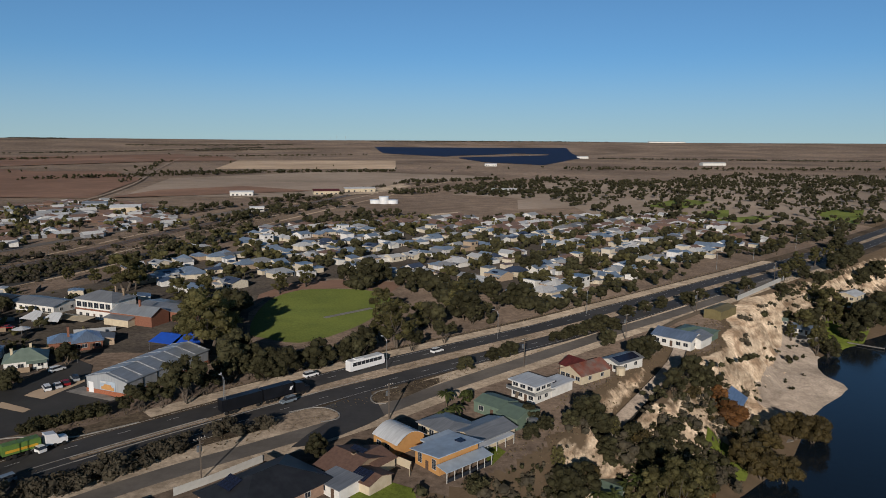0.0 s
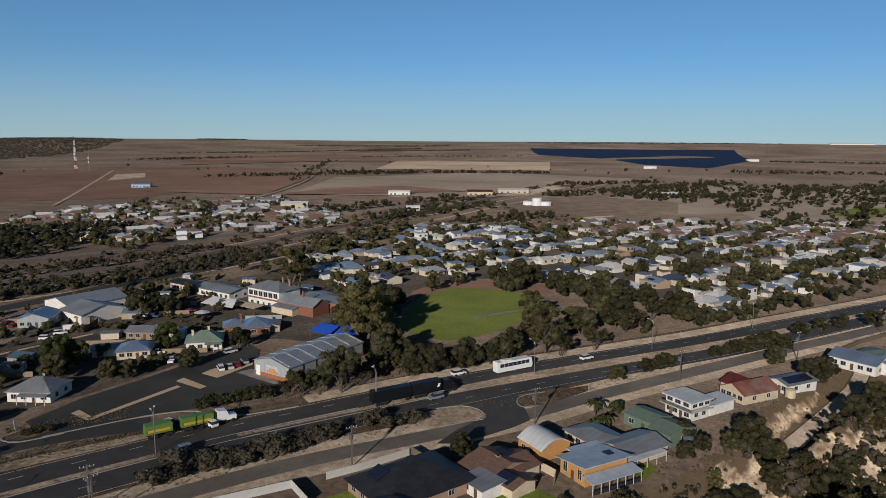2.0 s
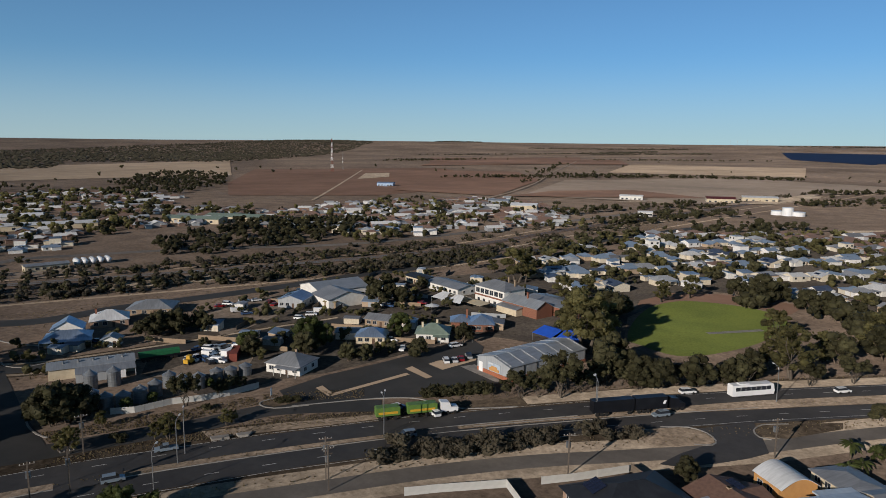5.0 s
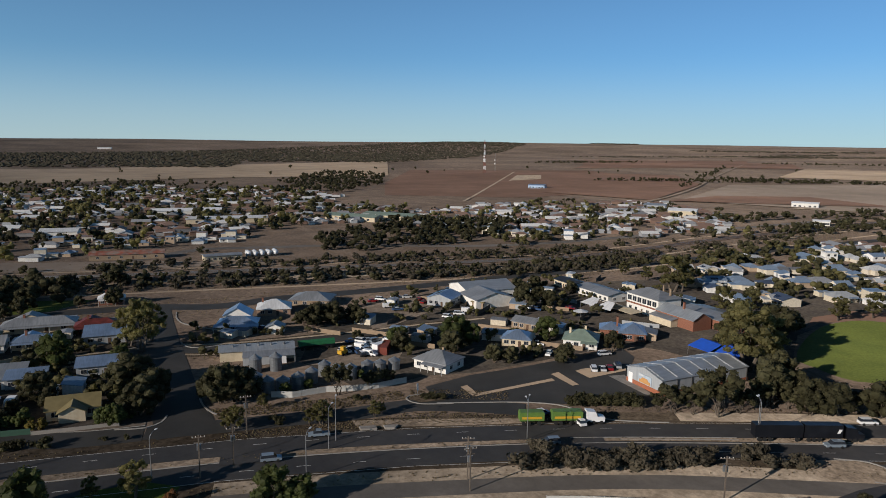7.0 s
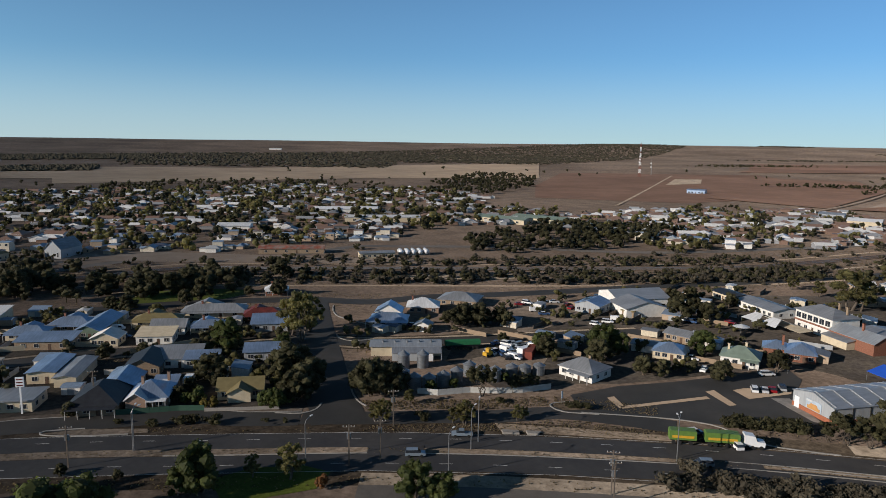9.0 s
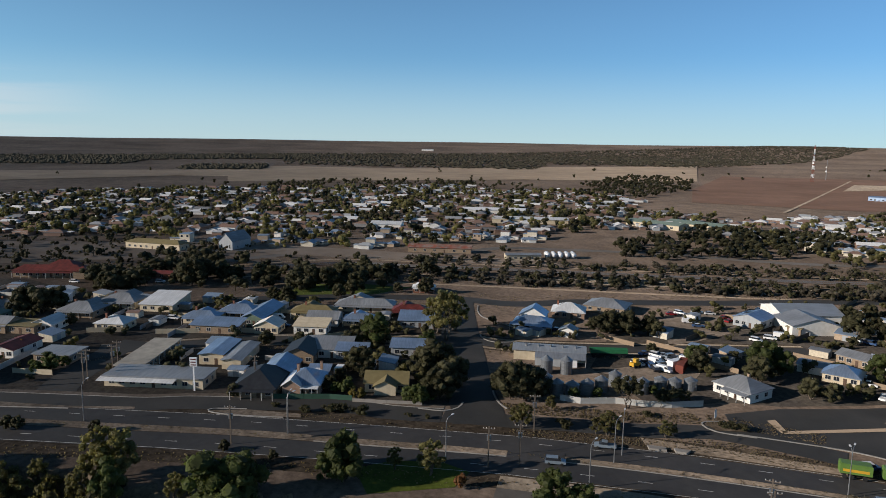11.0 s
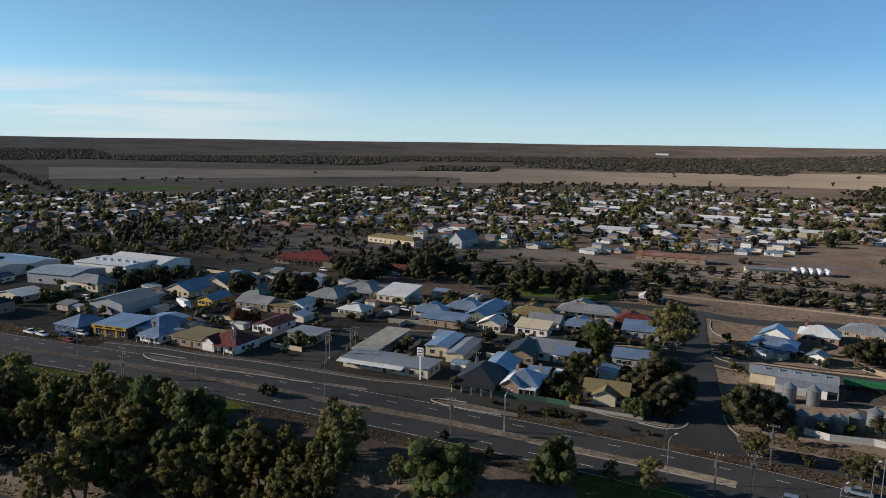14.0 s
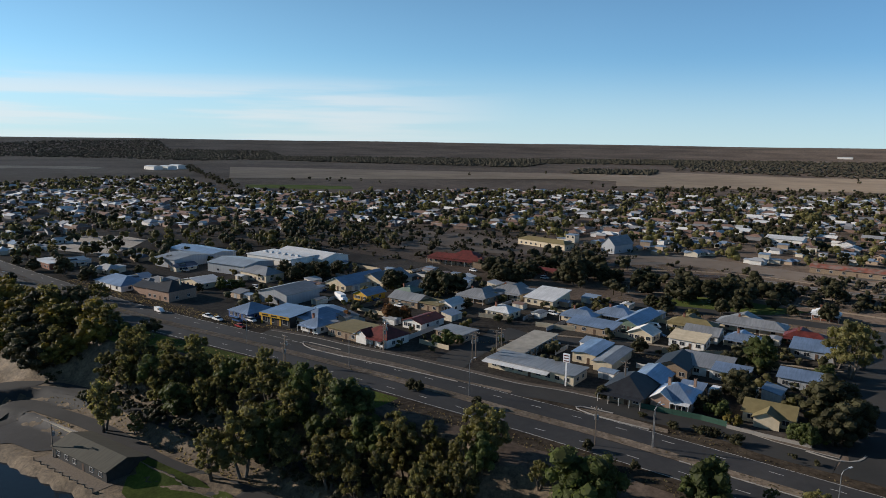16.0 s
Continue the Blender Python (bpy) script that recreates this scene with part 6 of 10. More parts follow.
def make_tree(kind, material, bark, seed):
    """A tree ten metres high at the origin: trunk with limbs, crown of leaf clumps in lobes."""
    rng = np.random.default_rng(seed)
    lobes, trunk = [], Shape()
    if kind == "gum":
        stems, zb, z0, z1, spread_, rr = 2, 2.2, 2.6, 9.5, 3.0, (0.5, 1.05)
        count, n, size = 46, 48, 0.30
    elif kind == "umbrella":
        stems, zb, z0, z1, spread_, rr = 4, 1.2, 4.6, 8.9, 4.7, (0.8, 1.4)
        count, n, size = 42, 50, 0.33
    elif kind == "round":
        stems, zb, z0, z1, spread_, rr = 3, 0.6, 1.6, 8.4, 4.0, (1.0, 1.8)
        count, n, size = 46, 50, 0.34
    elif kind == "willow":
        stems, zb, z0, z1, spread_, rr = 2, 2.0, 2.2, 8.0, 4.2, (1.1, 1.8)
        count, n, size = 40, 60, 0.36
    else:  # bare
        stems, zb, z0, z1, spread_, rr = 3, 1.5, 4.0, 9.0, 3.2, (0.9, 1.5)
        count, n, size = 9, 12, 0.5
    for i in range(count):
        a, u = rng.random() * math.tau, rng.random()
        z = z0 + (z1 - z0) * u
        wide = spread_ * math.sqrt(rng.random()) * (1.0 if kind == "umbrella" else (1.15 - 0.75 * abs(u - 0.35)))
        lobes.append((np.array((wide * math.cos(a), wide * math.sin(a), z)), rr[0] + (rr[1] - rr[0]) * rng.random()))
    base = [np.array((0.35 * math.cos(k * 2.1) * (stems > 1), 0.35 * math.sin(k * 2.1) * (stems > 1), 0.0)) for k in range(stems)]
    fork = []
    for k in range(stems):
        f = base[k] * 3.2 + np.array((0, 0, zb + 1.2 * rng.random()))
        trunk.tube(base[k] - (0, 0, 0.4), f, 0.30 if stems < 3 else 0.2, 0.20 if stems < 3 else 0.14, 7)
        fork.append(f)
    for i, (c, r) in enumerate(lobes):
        f = fork[i % stems]
        if kind == "bare" or i % 3 == 0:
            m = f * 0.5 + c * 0.5 + rng.normal(size=3) * 0.35
            trunk.tube(f, m, 0.085, 0.05, 4, False).tube(m, c, 0.05, 0.02, 3, False)
    q = np.concatenate([leaves(c, r, n, size, rng, 0.85, 0.5 if kind == "willow" else 0.0, True) for c, r in lobes])
    t = [] if kind == "bare" else [lump(c, r * 0.84, rng, 0.85) for c, r in lobes]
    return trunk, build_mesh("crown", q, t, material, 3)


TREES = {}


WANTED = []


def tree(kind, at, h, z=None, wide=1.0):
    """Notes a tree of a kind to plant, with its height."""
    w = h / 10.0 * wide * RAND.uniform(0.9, 1.12)
    m = pose(at[0], at[1], ground_z(*at) if z is None else z, 0, 0, RAND.uniform(0, 360)) @ Matrix.Diagonal((w, w, h / 10.0, 1))
    WANTED.append((kind, RAND.randrange(3), m))


def plant():
    """The nearest trees stand as things of their own; those behind are joined."""
    for kind in KINDS:
        shape, material, bark, label, cat = KINDS[kind]
        TREES[kind] = []
        for s in range(3):
            trunk, crown = make_tree(shape, material, bark, 11 * s + len(TREES) * 101)
            TREES[kind].append((trunk.mesh("trunk", bark), crown))
    WANTED.sort(key=lambda w: w[2].translation.length)
    for kind, s, m in WANTED[:295]:
        t = tagged(new("tree"), KINDS[kind][3], "tree", "trees of the town")
        part("trunk", TREES[kind][s][0], None, t)
        part("crown", TREES[kind][s][1], None, t)
        t.matrix_world = m
    for kind in KINDS:
        for k, nm in ((1, "further_trees"), (0, "further_trunks")):
            vs, fs, o = [], [], 0
            for kd, s, m in WANTED[295:]:
                if kd != kind:
                    continue
                me = TREES[kind][s][k]
                v = np.empty(len(me.vertices) * 3)
                me.vertices.foreach_get("co", v)
                M4 = np.array(m)
                v = v.reshape(-1, 3) @ M4[:3, :3].T + M4[:3, 3]
                vs.append(v)
                fs += [tuple(i + o for i in p.vertices) for p in me.polygons]
                o += len(v)
            if vs:
                sheet(nm, np.concatenate(vs).tolist(), fs, KINDS[kind][1 if k else 2], "trees further off among the houses", "stuff", "trees")


KINDS = {
    "gum": ("gum", M_GUM, M_PALE_BARK, "tall gum tree with an open olive green crown", "tree"),
    "dark": ("round", M_OLIVE, M_BARK, "dense dark green tree with a rounded crown", "tree"),
    "umbrella": ("umbrella", M_OLIVE, M_PALE_BARK, "spreading mallee tree with a flat dark crown", "tree"),
    "green": ("round", M_GREEN, M_BARK, "bright green leafy garden tree", "tree"),
    "autumn": ("round", M_AUTUMN, M_BARK, "tree with orange-brown autumn leaves", "tree"),
    "willow": ("willow", M_WILLOW, M_BARK, "drooping brown-green willow at the water", "tree"),
    "yellow": ("round", M_YELLOW, M_BARK, "yellow-flowering garden shrub tree", "tree"),
    "bare": ("bare", M_GREY, M_PALE_BARK, "thin nearly bare tree with pale limbs", "tree"),
}
SHRUBS = {}


def shrub(at, h, material, label="low olive grey roadside shrub", z=None):
    key = material.name
    if key not in SHRUBS:
        SHRUBS[key] = []
        for s in range(4):
            rng = np.random.default_rng(500 + s)
            lobes = [(np.array((rng.normal() * 0.55, rng.normal() * 0.55, 0.75 + 0.75 * rng.random())), 0.45 + 0.35 * rng.random()) for _ in range(9)]
            q = np.concatenate([leaves(c, r, 44, 0.3, rng) for c, r in lobes])
            SHRUBS[key].append(build_mesh("shrub", q, [lump(c, r * 0.6, rng) for c, r in lobes] + [lump((0, 0, 0.4), 0.7, rng)], material))
    ob = tagged(new("shrub", RAND.choice(SHRUBS[key])), label, "shrub", "roadside shrubs")
    s = h / 2.0
    ob.matrix_world = pose(at[0], at[1], ground_z(*at) if z is None else z, 0, 0, RAND.uniform(0, 360)) @ Matrix.Diagonal((s * 1.15, s * 1.15, s, 1))
    return ob


# trees along the highway's north side and round the oval
for x, y, h in [(-70.2, 179.2, 13.3), (-79.6, 172.9, 8), (-75.7, 175.7, 6.7), (-67.3, 185.2, 7.2)]:
    tree("umbrella", (x, y), h)
for x, y, h in [(-64.1, 193.7, 7.6), (-59.1, 197.7, 7), (-53.7, 197.5, 8.2), (-49.7, 202.3, 7.2), (-44.8, 208.1, 6.1), (-39, 210.2, 4.6), (-33.5, 214, 6.8), (-28, 218.4, 8.9), (-82.9, 170.7, 5.3)]:
    tree("umbrella", (x, y), h, wide=0.9)
for x, y, h in [(-17.5, 231.8, 20.7), (2.7, 275.6, 12.3), (-79.7, 223.7, 26), (-86.4, 229.8, 20.7), (-78, 233.5, 19.7), (-23.6, 239, 12.8), (-11, 255.3, 12.3)]:
    tree("gum", (x, y), h * 0.84, wide=1.15)
for x, y, h in [(-6.4, 255.9, 11.6), (6.5, 268.4, 13.2), (33.7, 297.8, 10.5), (-63.7, 196.7, 13.3), (-58.9, 201.6, 10.8), (-40.3, 208.6, 10.6), (-31.2, 216, 9.3), (-28.5, 227, 9.5), (-53.8, 199.3, 10.3), (-49.1, 201.4, 9.9), (-66.3, 210.4, 12.3), (-95.3, 238.2, 5.5), (-84.3, 266.1, 14.1), (-84.4, 281.9, 8.6)]:
    tree("dark", (x, y), h)
for x, y, h in [(-1.3, 237.6, 8), (9.2, 262.7, 7.6), (20.3, 285, 7.6), (-12, 228, 7.5), (14.1, 274.1, 6.4)]:
    tree("umbrella", (x, y), h)
for x, y, h in [(-50.5, 339.2, 10.6), (-38.9, 336.7, 14.3), (-32.8, 344, 9.8), (-20.7, 330.9, 10.7), (-14.1, 330.1, 10.4), (-3.5, 325.4, 9.1), (9, 317, 10.9), (18.4, 310.6, 10.1), (28.5, 291.1, 11.7), (-3, 299.6, 8.7), (47, 372.8, 10.3), (20.7, 389.4, 8.1), (68.2, 344.6, 8.1), (78.4, 335.4, 7.1), (40.8, 371.1, 9.1), (78.3, 381.3, 8.6), (100, 379.8, 6.4), (103, 376.3, 5.8)]:
    tree("dark", (x, y), h)
for x, y, h in [(-77.2, 313.2, 10.3), (-68.3, 328.8, 10.7), (-26.2, 267.7, 12.9), (5, 284.9, 12.6), (56.3, 323.9, 8.7), (-149.8, 315.3, 17.6), (-146.9, 318.9, 13.8), (-113.3, 286.8, 12.3), (-107.5, 300.2, 9.3), (-187.3, 336, 7.7), (-172, 332, 7.6), (-96.8, 260.1, 14)]:
    tree("gum", (x, y), h, wide=1.2)
# gardens near the hall and silos
for x, y, h in [(-170.4, 158.8, 7.5), (-190.1, 156.3, 4), (-155.4, 168.4, 9), (-218.2, 164.2, 8)]:
    tree("dark", (x, y), h)
for k, x, y, h in [("green", *p) for p in [(-175, 162.1, 7.5), (-160.5, 175.2, 11.8), (-158, 179.7, 9.5), (-143.4, 204.9, 9.8)]] + [("dark", *p) for p in [(-212.6, 162.8, 10), (-215.7, 157.1, 10), (-209.3, 169.8, 8.3), (-205.1, 170.6, 6.7), (-139.8, 171.6, 7), (-136, 175.5, 6.1), (-123.9, 188, 7), (-119.5, 210.1, 7.4), (-196.7, 256.1, 8.6), (-177.2, 236.9, 11.5), (-169.7, 244.8, 9.1), (-183.9, 256.1, 6.5), (-196.5, 268.8, 8.2), (-180.9, 276.4, 6.8), (-216.6, 152.6, 7.7), (-173.4, 175.7, 4.2)]]:
    tree(k, (x, y), h)
for k, x, y, h in [("dark", *p) for p in [(-168.3, 92, 12), (-166.8, 95.2, 10.9), (-171.2, 91.1, 8.7), (-167.5, 98.8, 9.4), (-178.5, 76.3, 10.4), (-183.1, 80.7, 10), (-175.6, 72.8, 9.6)]] + [("umbrella", *p) for p in [(-151.8, 118.2, 9.3), (-148.9, 129.9, 5.5), (-149.3, 127.1, 4.7), (-148.5, 133.5, 4.7)]] + [("green", *p) for p in [(-162.5, 108, 3.8), (-161.5, 115.4, 3.1), (-158.3, 131.7, 3.1)]]:
    tree(k, (x, y), h)
for x, y, h in [(-149.9, 85.7, 6.7), (-138.4, 102.9, 6.5), (-140.4, 100.7, 4.4), (-132.8, 115.5, 4.3), (-152.3, 84.7, 5.1), (-133.5, 118.2, 3.1), (-157.3, 97.8, 4.5)]:
    tree("gum", (x, y), h, wide=1.1)
for k, x, y, h in [("gum", *p) for p in [(-228.1, 95.8, 17.8), (-239.2, 104.5, 14.4), (-237.9, 96, 13.4)]] + [("green", *p) for p in [(-231.2, 70.8, 12.7), (-222.5, 87, 6.4)]] + [("dark", *p) for p in [(-194.7, 78.8, 11.5), (-195, 75.3, 9.6), (-198.4, 83.8, 9), (-203.4, 57.9, 9.3), (-231.5, 61.1, 5.8), (-233.7, 67.9, 4.8), (-242.6, 35.2, 5.7), (-239.7, 46.2, 5), (-240.3, 50.1, 4), (-249.9, 24.2, 3.2), (-205.3, 55.2, 3.8), (-199, 58.4, 4.2)]]:
    tree(k, (x, y), h)
for k, x, y, h in [("yellow", *p) for p in [(-183.2, 52.8, 3), (-184.3, 50.6, 2.7)]] + [("green", *p) for p in [(-173.2, 66.4, 6.3), (-175.8, 64.9, 5.1), (-175.1, 70.2, 3.6), (-189.6, 47, 3.4), (-187.9, 49.9, 5), (-185.8, 59.2, 3.4)]] + [("dark", *p) for p in [(-195.3, 20.2, 4.3), (-192, 45.9, 4.8), (-196.3, 50.1, 5.2)]]:
    tree(k, (x, y), h)
for k, x, y, h in [("autumn", *p) for p in [(-264.8, -56.3, 7.9), (-265.6, -50.9, 6.8), (-262, -73.5, 4.5), (-262.9, -41.5, 4.3)]] + [("green", *p) for p in [(-236.7, -29.8, 6.1), (-240, -26.3, 3.7), (-244.3, -11.8, 3.1), (-236.1, -33.7, 4.5)]] + [("dark", *p) for p in [(-323.7, -70.3, 10.1), (-326.9, -66.9, 8.8), (-315.9, -43.3, 11.7), (-317, -51.4, 9.3), (-319.2, -38.5, 10.7), (-323.4, -49.9, 10.9), (-292.6, -29.9, 5), (-331.9, -116.1, 9.9), (-330.9, -121.5, 8.5), (-340.1, -110.3, 9.6), (-348.6, -104.2, 8.9)]]:
    tree(k, (x, y), h)
for k, x, y, h in [("dark", *p) for p in [(-316, -237.5, 10.7), (-303.8, -215.6, 8.6), (-381.5, -266.5, 6.6), (-402.3, -265.2, 7.2), (-350.9, -230.1, 4.5), (-330, -204.7, 5.4), (-297.1, -154.7, 4.5), (-341.4, -130.9, 9.2), (-341.7, -123.1, 8.3), (-344.9, -116.3, 8.6), (-365.9, -110.7, 5.4), (-324.4, -261.2, 7.5), (-336.5, -281.4, 6.3), (-355.7, -203.3, 6.4), (-369.9, -222.2, 6.6), (-383.3, -208.7, 6.8), (-296.9, -250.9, 5.6)]] + [("gum", *p) for p in [(-267.6, -183.5, 8.6), (-273.5, -190.9, 6.3), (-272.9, -183.8, 6), (-373.7, -288.4, 8.5), (-414, -220, 10.9), (-432.1, -248.1, 9.5)]] + [("green", *p) for p in [(-303.8, -147.1, 6.2), (-305, -142.1, 5.7), (-307, -139.1, 4.6)]]:
    tree(k, (x, y), h)
# park beyond the cottages, along the railway
for k, x, y, h in [("dark", *p) for p in [(-356.6, -17.5, 10.3), (-353.2, -11.6, 10.5), (-352.9, -21.6, 10.2), (-378.4, -28.3, 9.4), (-366.2, -6.3, 10.6), (-355.1, 15.5, 14.5), (-358.8, 19.9, 14.6), (-361.9, 12.7, 11.9), (-357.9, 31.2, 10.2), (-361.8, 37.2, 8.3), (-353.6, 47.6, 10.1), (-350.4, 52.7, 9.4), (-330, 60.4, 9.4), (-331.3, 68.3, 12.1), (-326.5, 75, 11.9), (-334, 84.3, 12.1), (-317.2, 86.5, 10.2), (-306.4, 53.1, 7.5), (-310.8, 47.7, 6.4), (-304.9, 75.3, 7.4), (-311.3, 82.7, 7.6), (-307.6, 104, 5.5), (-342.2, 132.6, 9.5), (-301.7, 115.7, 8.5), (-363.6, 104.8, 7.3), (-344.6, 110.2, 8.3)]]:
    tree(k, (x, y), h)
# park between the highway and the river
rng = np.random.default_rng(3)
hw_n = normals(HW)


def beside(p, q, lo, hi, count, apart, gen):
    """Places beside the highway, on the river side, between two places along it."""
    a, b = sorted((hpos(*p), hpos(*q)))
    out = []
    for _ in range(count * 30):
        s, o = gen.uniform(a, b), gen.uniform(lo, hi)
        i = int(np.searchsorted(hs, s)) - 1
        c = HW[i] + hw_n[i] * o
        if all((c[0] - x) ** 2 + (c[1] - y) ** 2 > apart ** 2 for x, y in out):
            out.append((float(c[0]), float(c[1])))
        if len(out) >= count:
            break
    return out


for i, (x, y) in enumerate(beside((-178, 5), (-240, -128), 25, 44, 112, 4.2, rng)):
    if min(np.min((np.array(smooth_line(l_, 3)) - (x, y)) ** 2 @ np.ones(2)) for l_ in (LOW_PTS, RAMP_PTS)) < 22:
        continue
    tree("gum" if i % 4 else "green", (x, y), rng.uniform(8, 13.5), wide=rng.uniform(0.75, 1.0))
for i, (x, y) in enumerate(beside((-245, -140), (-330, -290), 19, 44, 84, 4.4, rng)):
    tree(("gum", "dark", "gum", "yellow")[i % 4] if i % 8 else "yellow", (x, y), rng.uniform(8, 13), wide=1.15)
for k, x, y, h in [("green", *p) for p in [(-137.6, 12.1, 14), (-138.1, 16.8, 11.7), (-138.2, 37, 11.4), (-140.1, 33.8, 6), (-205.5, -54.9, 0.5)]] + [("gum", *p) for p in [(-143.9, 4.2, 6.6), (-134.6, 54.9, 8.2), (-193.1, -50.7, 1.9), (-132.9, 8.5, 7.1), (-130.8, 16.1, 6.5)]] + [("dark", *p) for p in [(-191.8, -60.8, 6.2), (-192.4, -33.3, 3.5), (-190.8, -30.8, 3.7), (-161.5, 14.8, 2.9), (-152.6, 24.5, 2.8), (-182.6, -13.2, 3.4)]]:
    tree(k, (x, y), h, z=min(0, ground_z(x, y)))
for k, x, y, h in [("green", *p) for p in [(-142.2, 37.7, 8.6), (-113.1, 72.4, 9), (-109.6, 76.8, 6.4), (-144.7, 36.3, 5.5)]] + [("gum", *p) for p in [(-139.4, 48.4, 5.4)]] + [("autumn", *p) for p in [(-127.3, 58.8, 3.3)]]:
    tree(k, (x, y), h, z=0)
for k, x, y, h in [("gum", *p) for p in [(-178.9, -121.1, 15.8), (-158.6, -77, 12.7), (-160, -69.4, 18.6), (-178.8, -110.8, 6.5)]] + [("green", *p) for p in [(-221.6, -141.9, 6.6)]] + [("umbrella", *p) for p in [(-223.6, -132.8, 7.2), (-247.4, -180.9, 12.1)]]:
    tree(k, (x, y), h)
# roadside shrubs on the southern verge
for x, y, h in [(-87.8, 119.9, 5.2), (-85.9, 122.3, 4.3), (-83.2, 127.7, 3.7), (-80.2, 129.4, 5.6), (-78.7, 131.3, 4.8), (-77.2, 134.4, 3.5), (-75.2, 137.8, 3.9), (-71.4, 140.4, 5.1), (-68.6, 146, 3.3), (-65.7, 148.9, 4.2), (-63, 151, 4.3), (-61.7, 154.7, 3.3), (-84.4, 124.2, 3), (-80.9, 127.4, 3.6), (-75.2, 134.5, 3.4), (-72.6, 137.8, 3.9), (-68.9, 141.6, 3.6), (-65.9, 145.4, 3.9), (-55.2, 158.8, 4.5), (-53.5, 161.7, 4.3)]:
    shrub((x, y), h * 0.78, M_GREY)
for x, y, h in [(-49.8, 159.1, 3.9), (-45.1, 163, 4.2), (-70.7, 136.6, 5.5), (-75.3, 131.9, 4.1), (-68, 139.8, 3.8), (-74.3, 135.3, 4.1), (-65.5, 142.3, 3.5), (-63.7, 146.3, 4), (-60.5, 149.1, 3.6), (-77.2, 130.3, 4), (-88.3, 127.1, 5), (-92.7, 129.2, 3)]:
    shrub((x, y), h * 0.78, M_GREY)
for x, y, h in [(5.6, 208.3, 5.1), (14.4, 218.6, 4.6), (20.1, 222.9, 5.7), (17.7, 222, 3.6), (37.8, 240.7, 4.1), (44.4, 246.7, 4.9), (51.9, 252.6, 5.6), (58.1, 259.3, 5.9), (41.4, 243.2, 4.1), (47.9, 248.6, 4.8)]:
    tree("dark", (x, y), h, wide=1.25)
for x, y, h in [(72.1, 275.7, 5.7), (81.3, 284.4, 5.6), (90.5, 291.6, 6), (103.2, 297.2, 6.8), (113.2, 308.3, 6), (128.3, 314.6, 6.9), (141.2, 327.1, 7.7), (61.9, 256, 5.5), (55.7, 251.9, 4.4)]:
    tree("dark", (x, y), h, wide=1.2)
for x, y, h in [(-130.9, 135, 2), (-132.3, 133.2, 1.8), (-129.2, 136.5, 1.8), (-142.1, 106, 2.7), (-145.8, 95.4, 2.6), (-178.2, 36.3, 2.3), (-176.5, 42.6, 2.2), (-175.1, 45.4, 2.3), (-171.8, 49.6, 2.6), (-166.1, 61.1, 1.2), (-163.1, 64.9, 1.2), (-145.1, 119.6, 1.7), (-184.5, 29.8, 1.5)]:
    shrub((x, y), h, M_OLIVE, "low dark shrub beside the frontage road")
for x, y, h in [(-101.8, 158.4, 2.9), (-100.5, 160.2, 3), (-97.2, 163, 3), (-95.2, 165, 3), (-93.1, 167.1, 3.2), (-91, 169.1, 3.1), (-89.3, 170.1, 3.1), (-98.8, 161.6, 2.9)]:
    shrub((x, y), h * 1.1, M_OLIVE, "clipped dark hedge bush by the car park")
# gardens, cliff and river bank
for k, zz, pts in (("dark", -2, [(40.1, 176.7, 7.9), (35.3, 167.6, 9), (43.8, 176.8, 5.5), (67.1, 225.1, 7.8), (61.8, 219.1, 8.6), (55.5, 236, 6.6), (-29.6, 148.3, 5.7)]), ("dark", -4, [(20.5, 168.3, 5.3), (24.1, 163.4, 4.5)]),
                   ("dark", -7, [(26.6, 148, 9.5), (31.2, 152.1, 8.4), (55, 170.7, 8.5), (51.2, 167.3, 8.3), (73, 202.6, 8.1), (64.4, 191.5, 7.7), (77.3, 202.8, 6.3)]),
                   ("gum", -12, [(52.2, 151.4, 17.3), (56.3, 154.1, 14.1), (59.9, 156.8, 13.6), (49, 153.9, 11.3), (156.7, 302.2, 14.1), (153.9, 284.7, 12.2), (181.6, 328, 16.6)]),
                   ("willow", -17, [(80.3, 177.3, 10.5), (83.4, 174.3, 10), (88.7, 172.8, 9), (104.7, 199.5, 9.5), (108.8, 197.7, 9.5), (112.4, 203.1, 7.5), (101.4, 201.5, 8), (91.8, 189.7, 6.9)]),
                   ("autumn", -14, [(83.4, 197.4, 9.5), (81.9, 202.4, 6.3), (87.9, 202.5, 6.4), (60.6, 156.5, 8), (55.7, 153.8, 6.4)]), ("bare", -14, [(77.4, 188.3, 7.6)]),
                   ("dark", -10, [(223.4, 392.1, 13.1), (196, 320.8, 16.2), (211.6, 338, 14.2), (249.4, 426.8, 10.7), (255, 456.3, 11.4), (170.5, 319.8, 10.8), (158.3, 282.1, 9.7), (180.6, 305.2, 10.4)]), ("gum", -3, [(191.4, 380.2, 11.1), (209.6, 397.6, 11.6), (169.5, 349.8, 10.3), (227.7, 416.6, 10.4)])):
    for x, y, h in pts:
        tree(k, (x, y), h, z=max(ground_z(x, y), WATER_Z - 0.3) if k == "willow" else None)
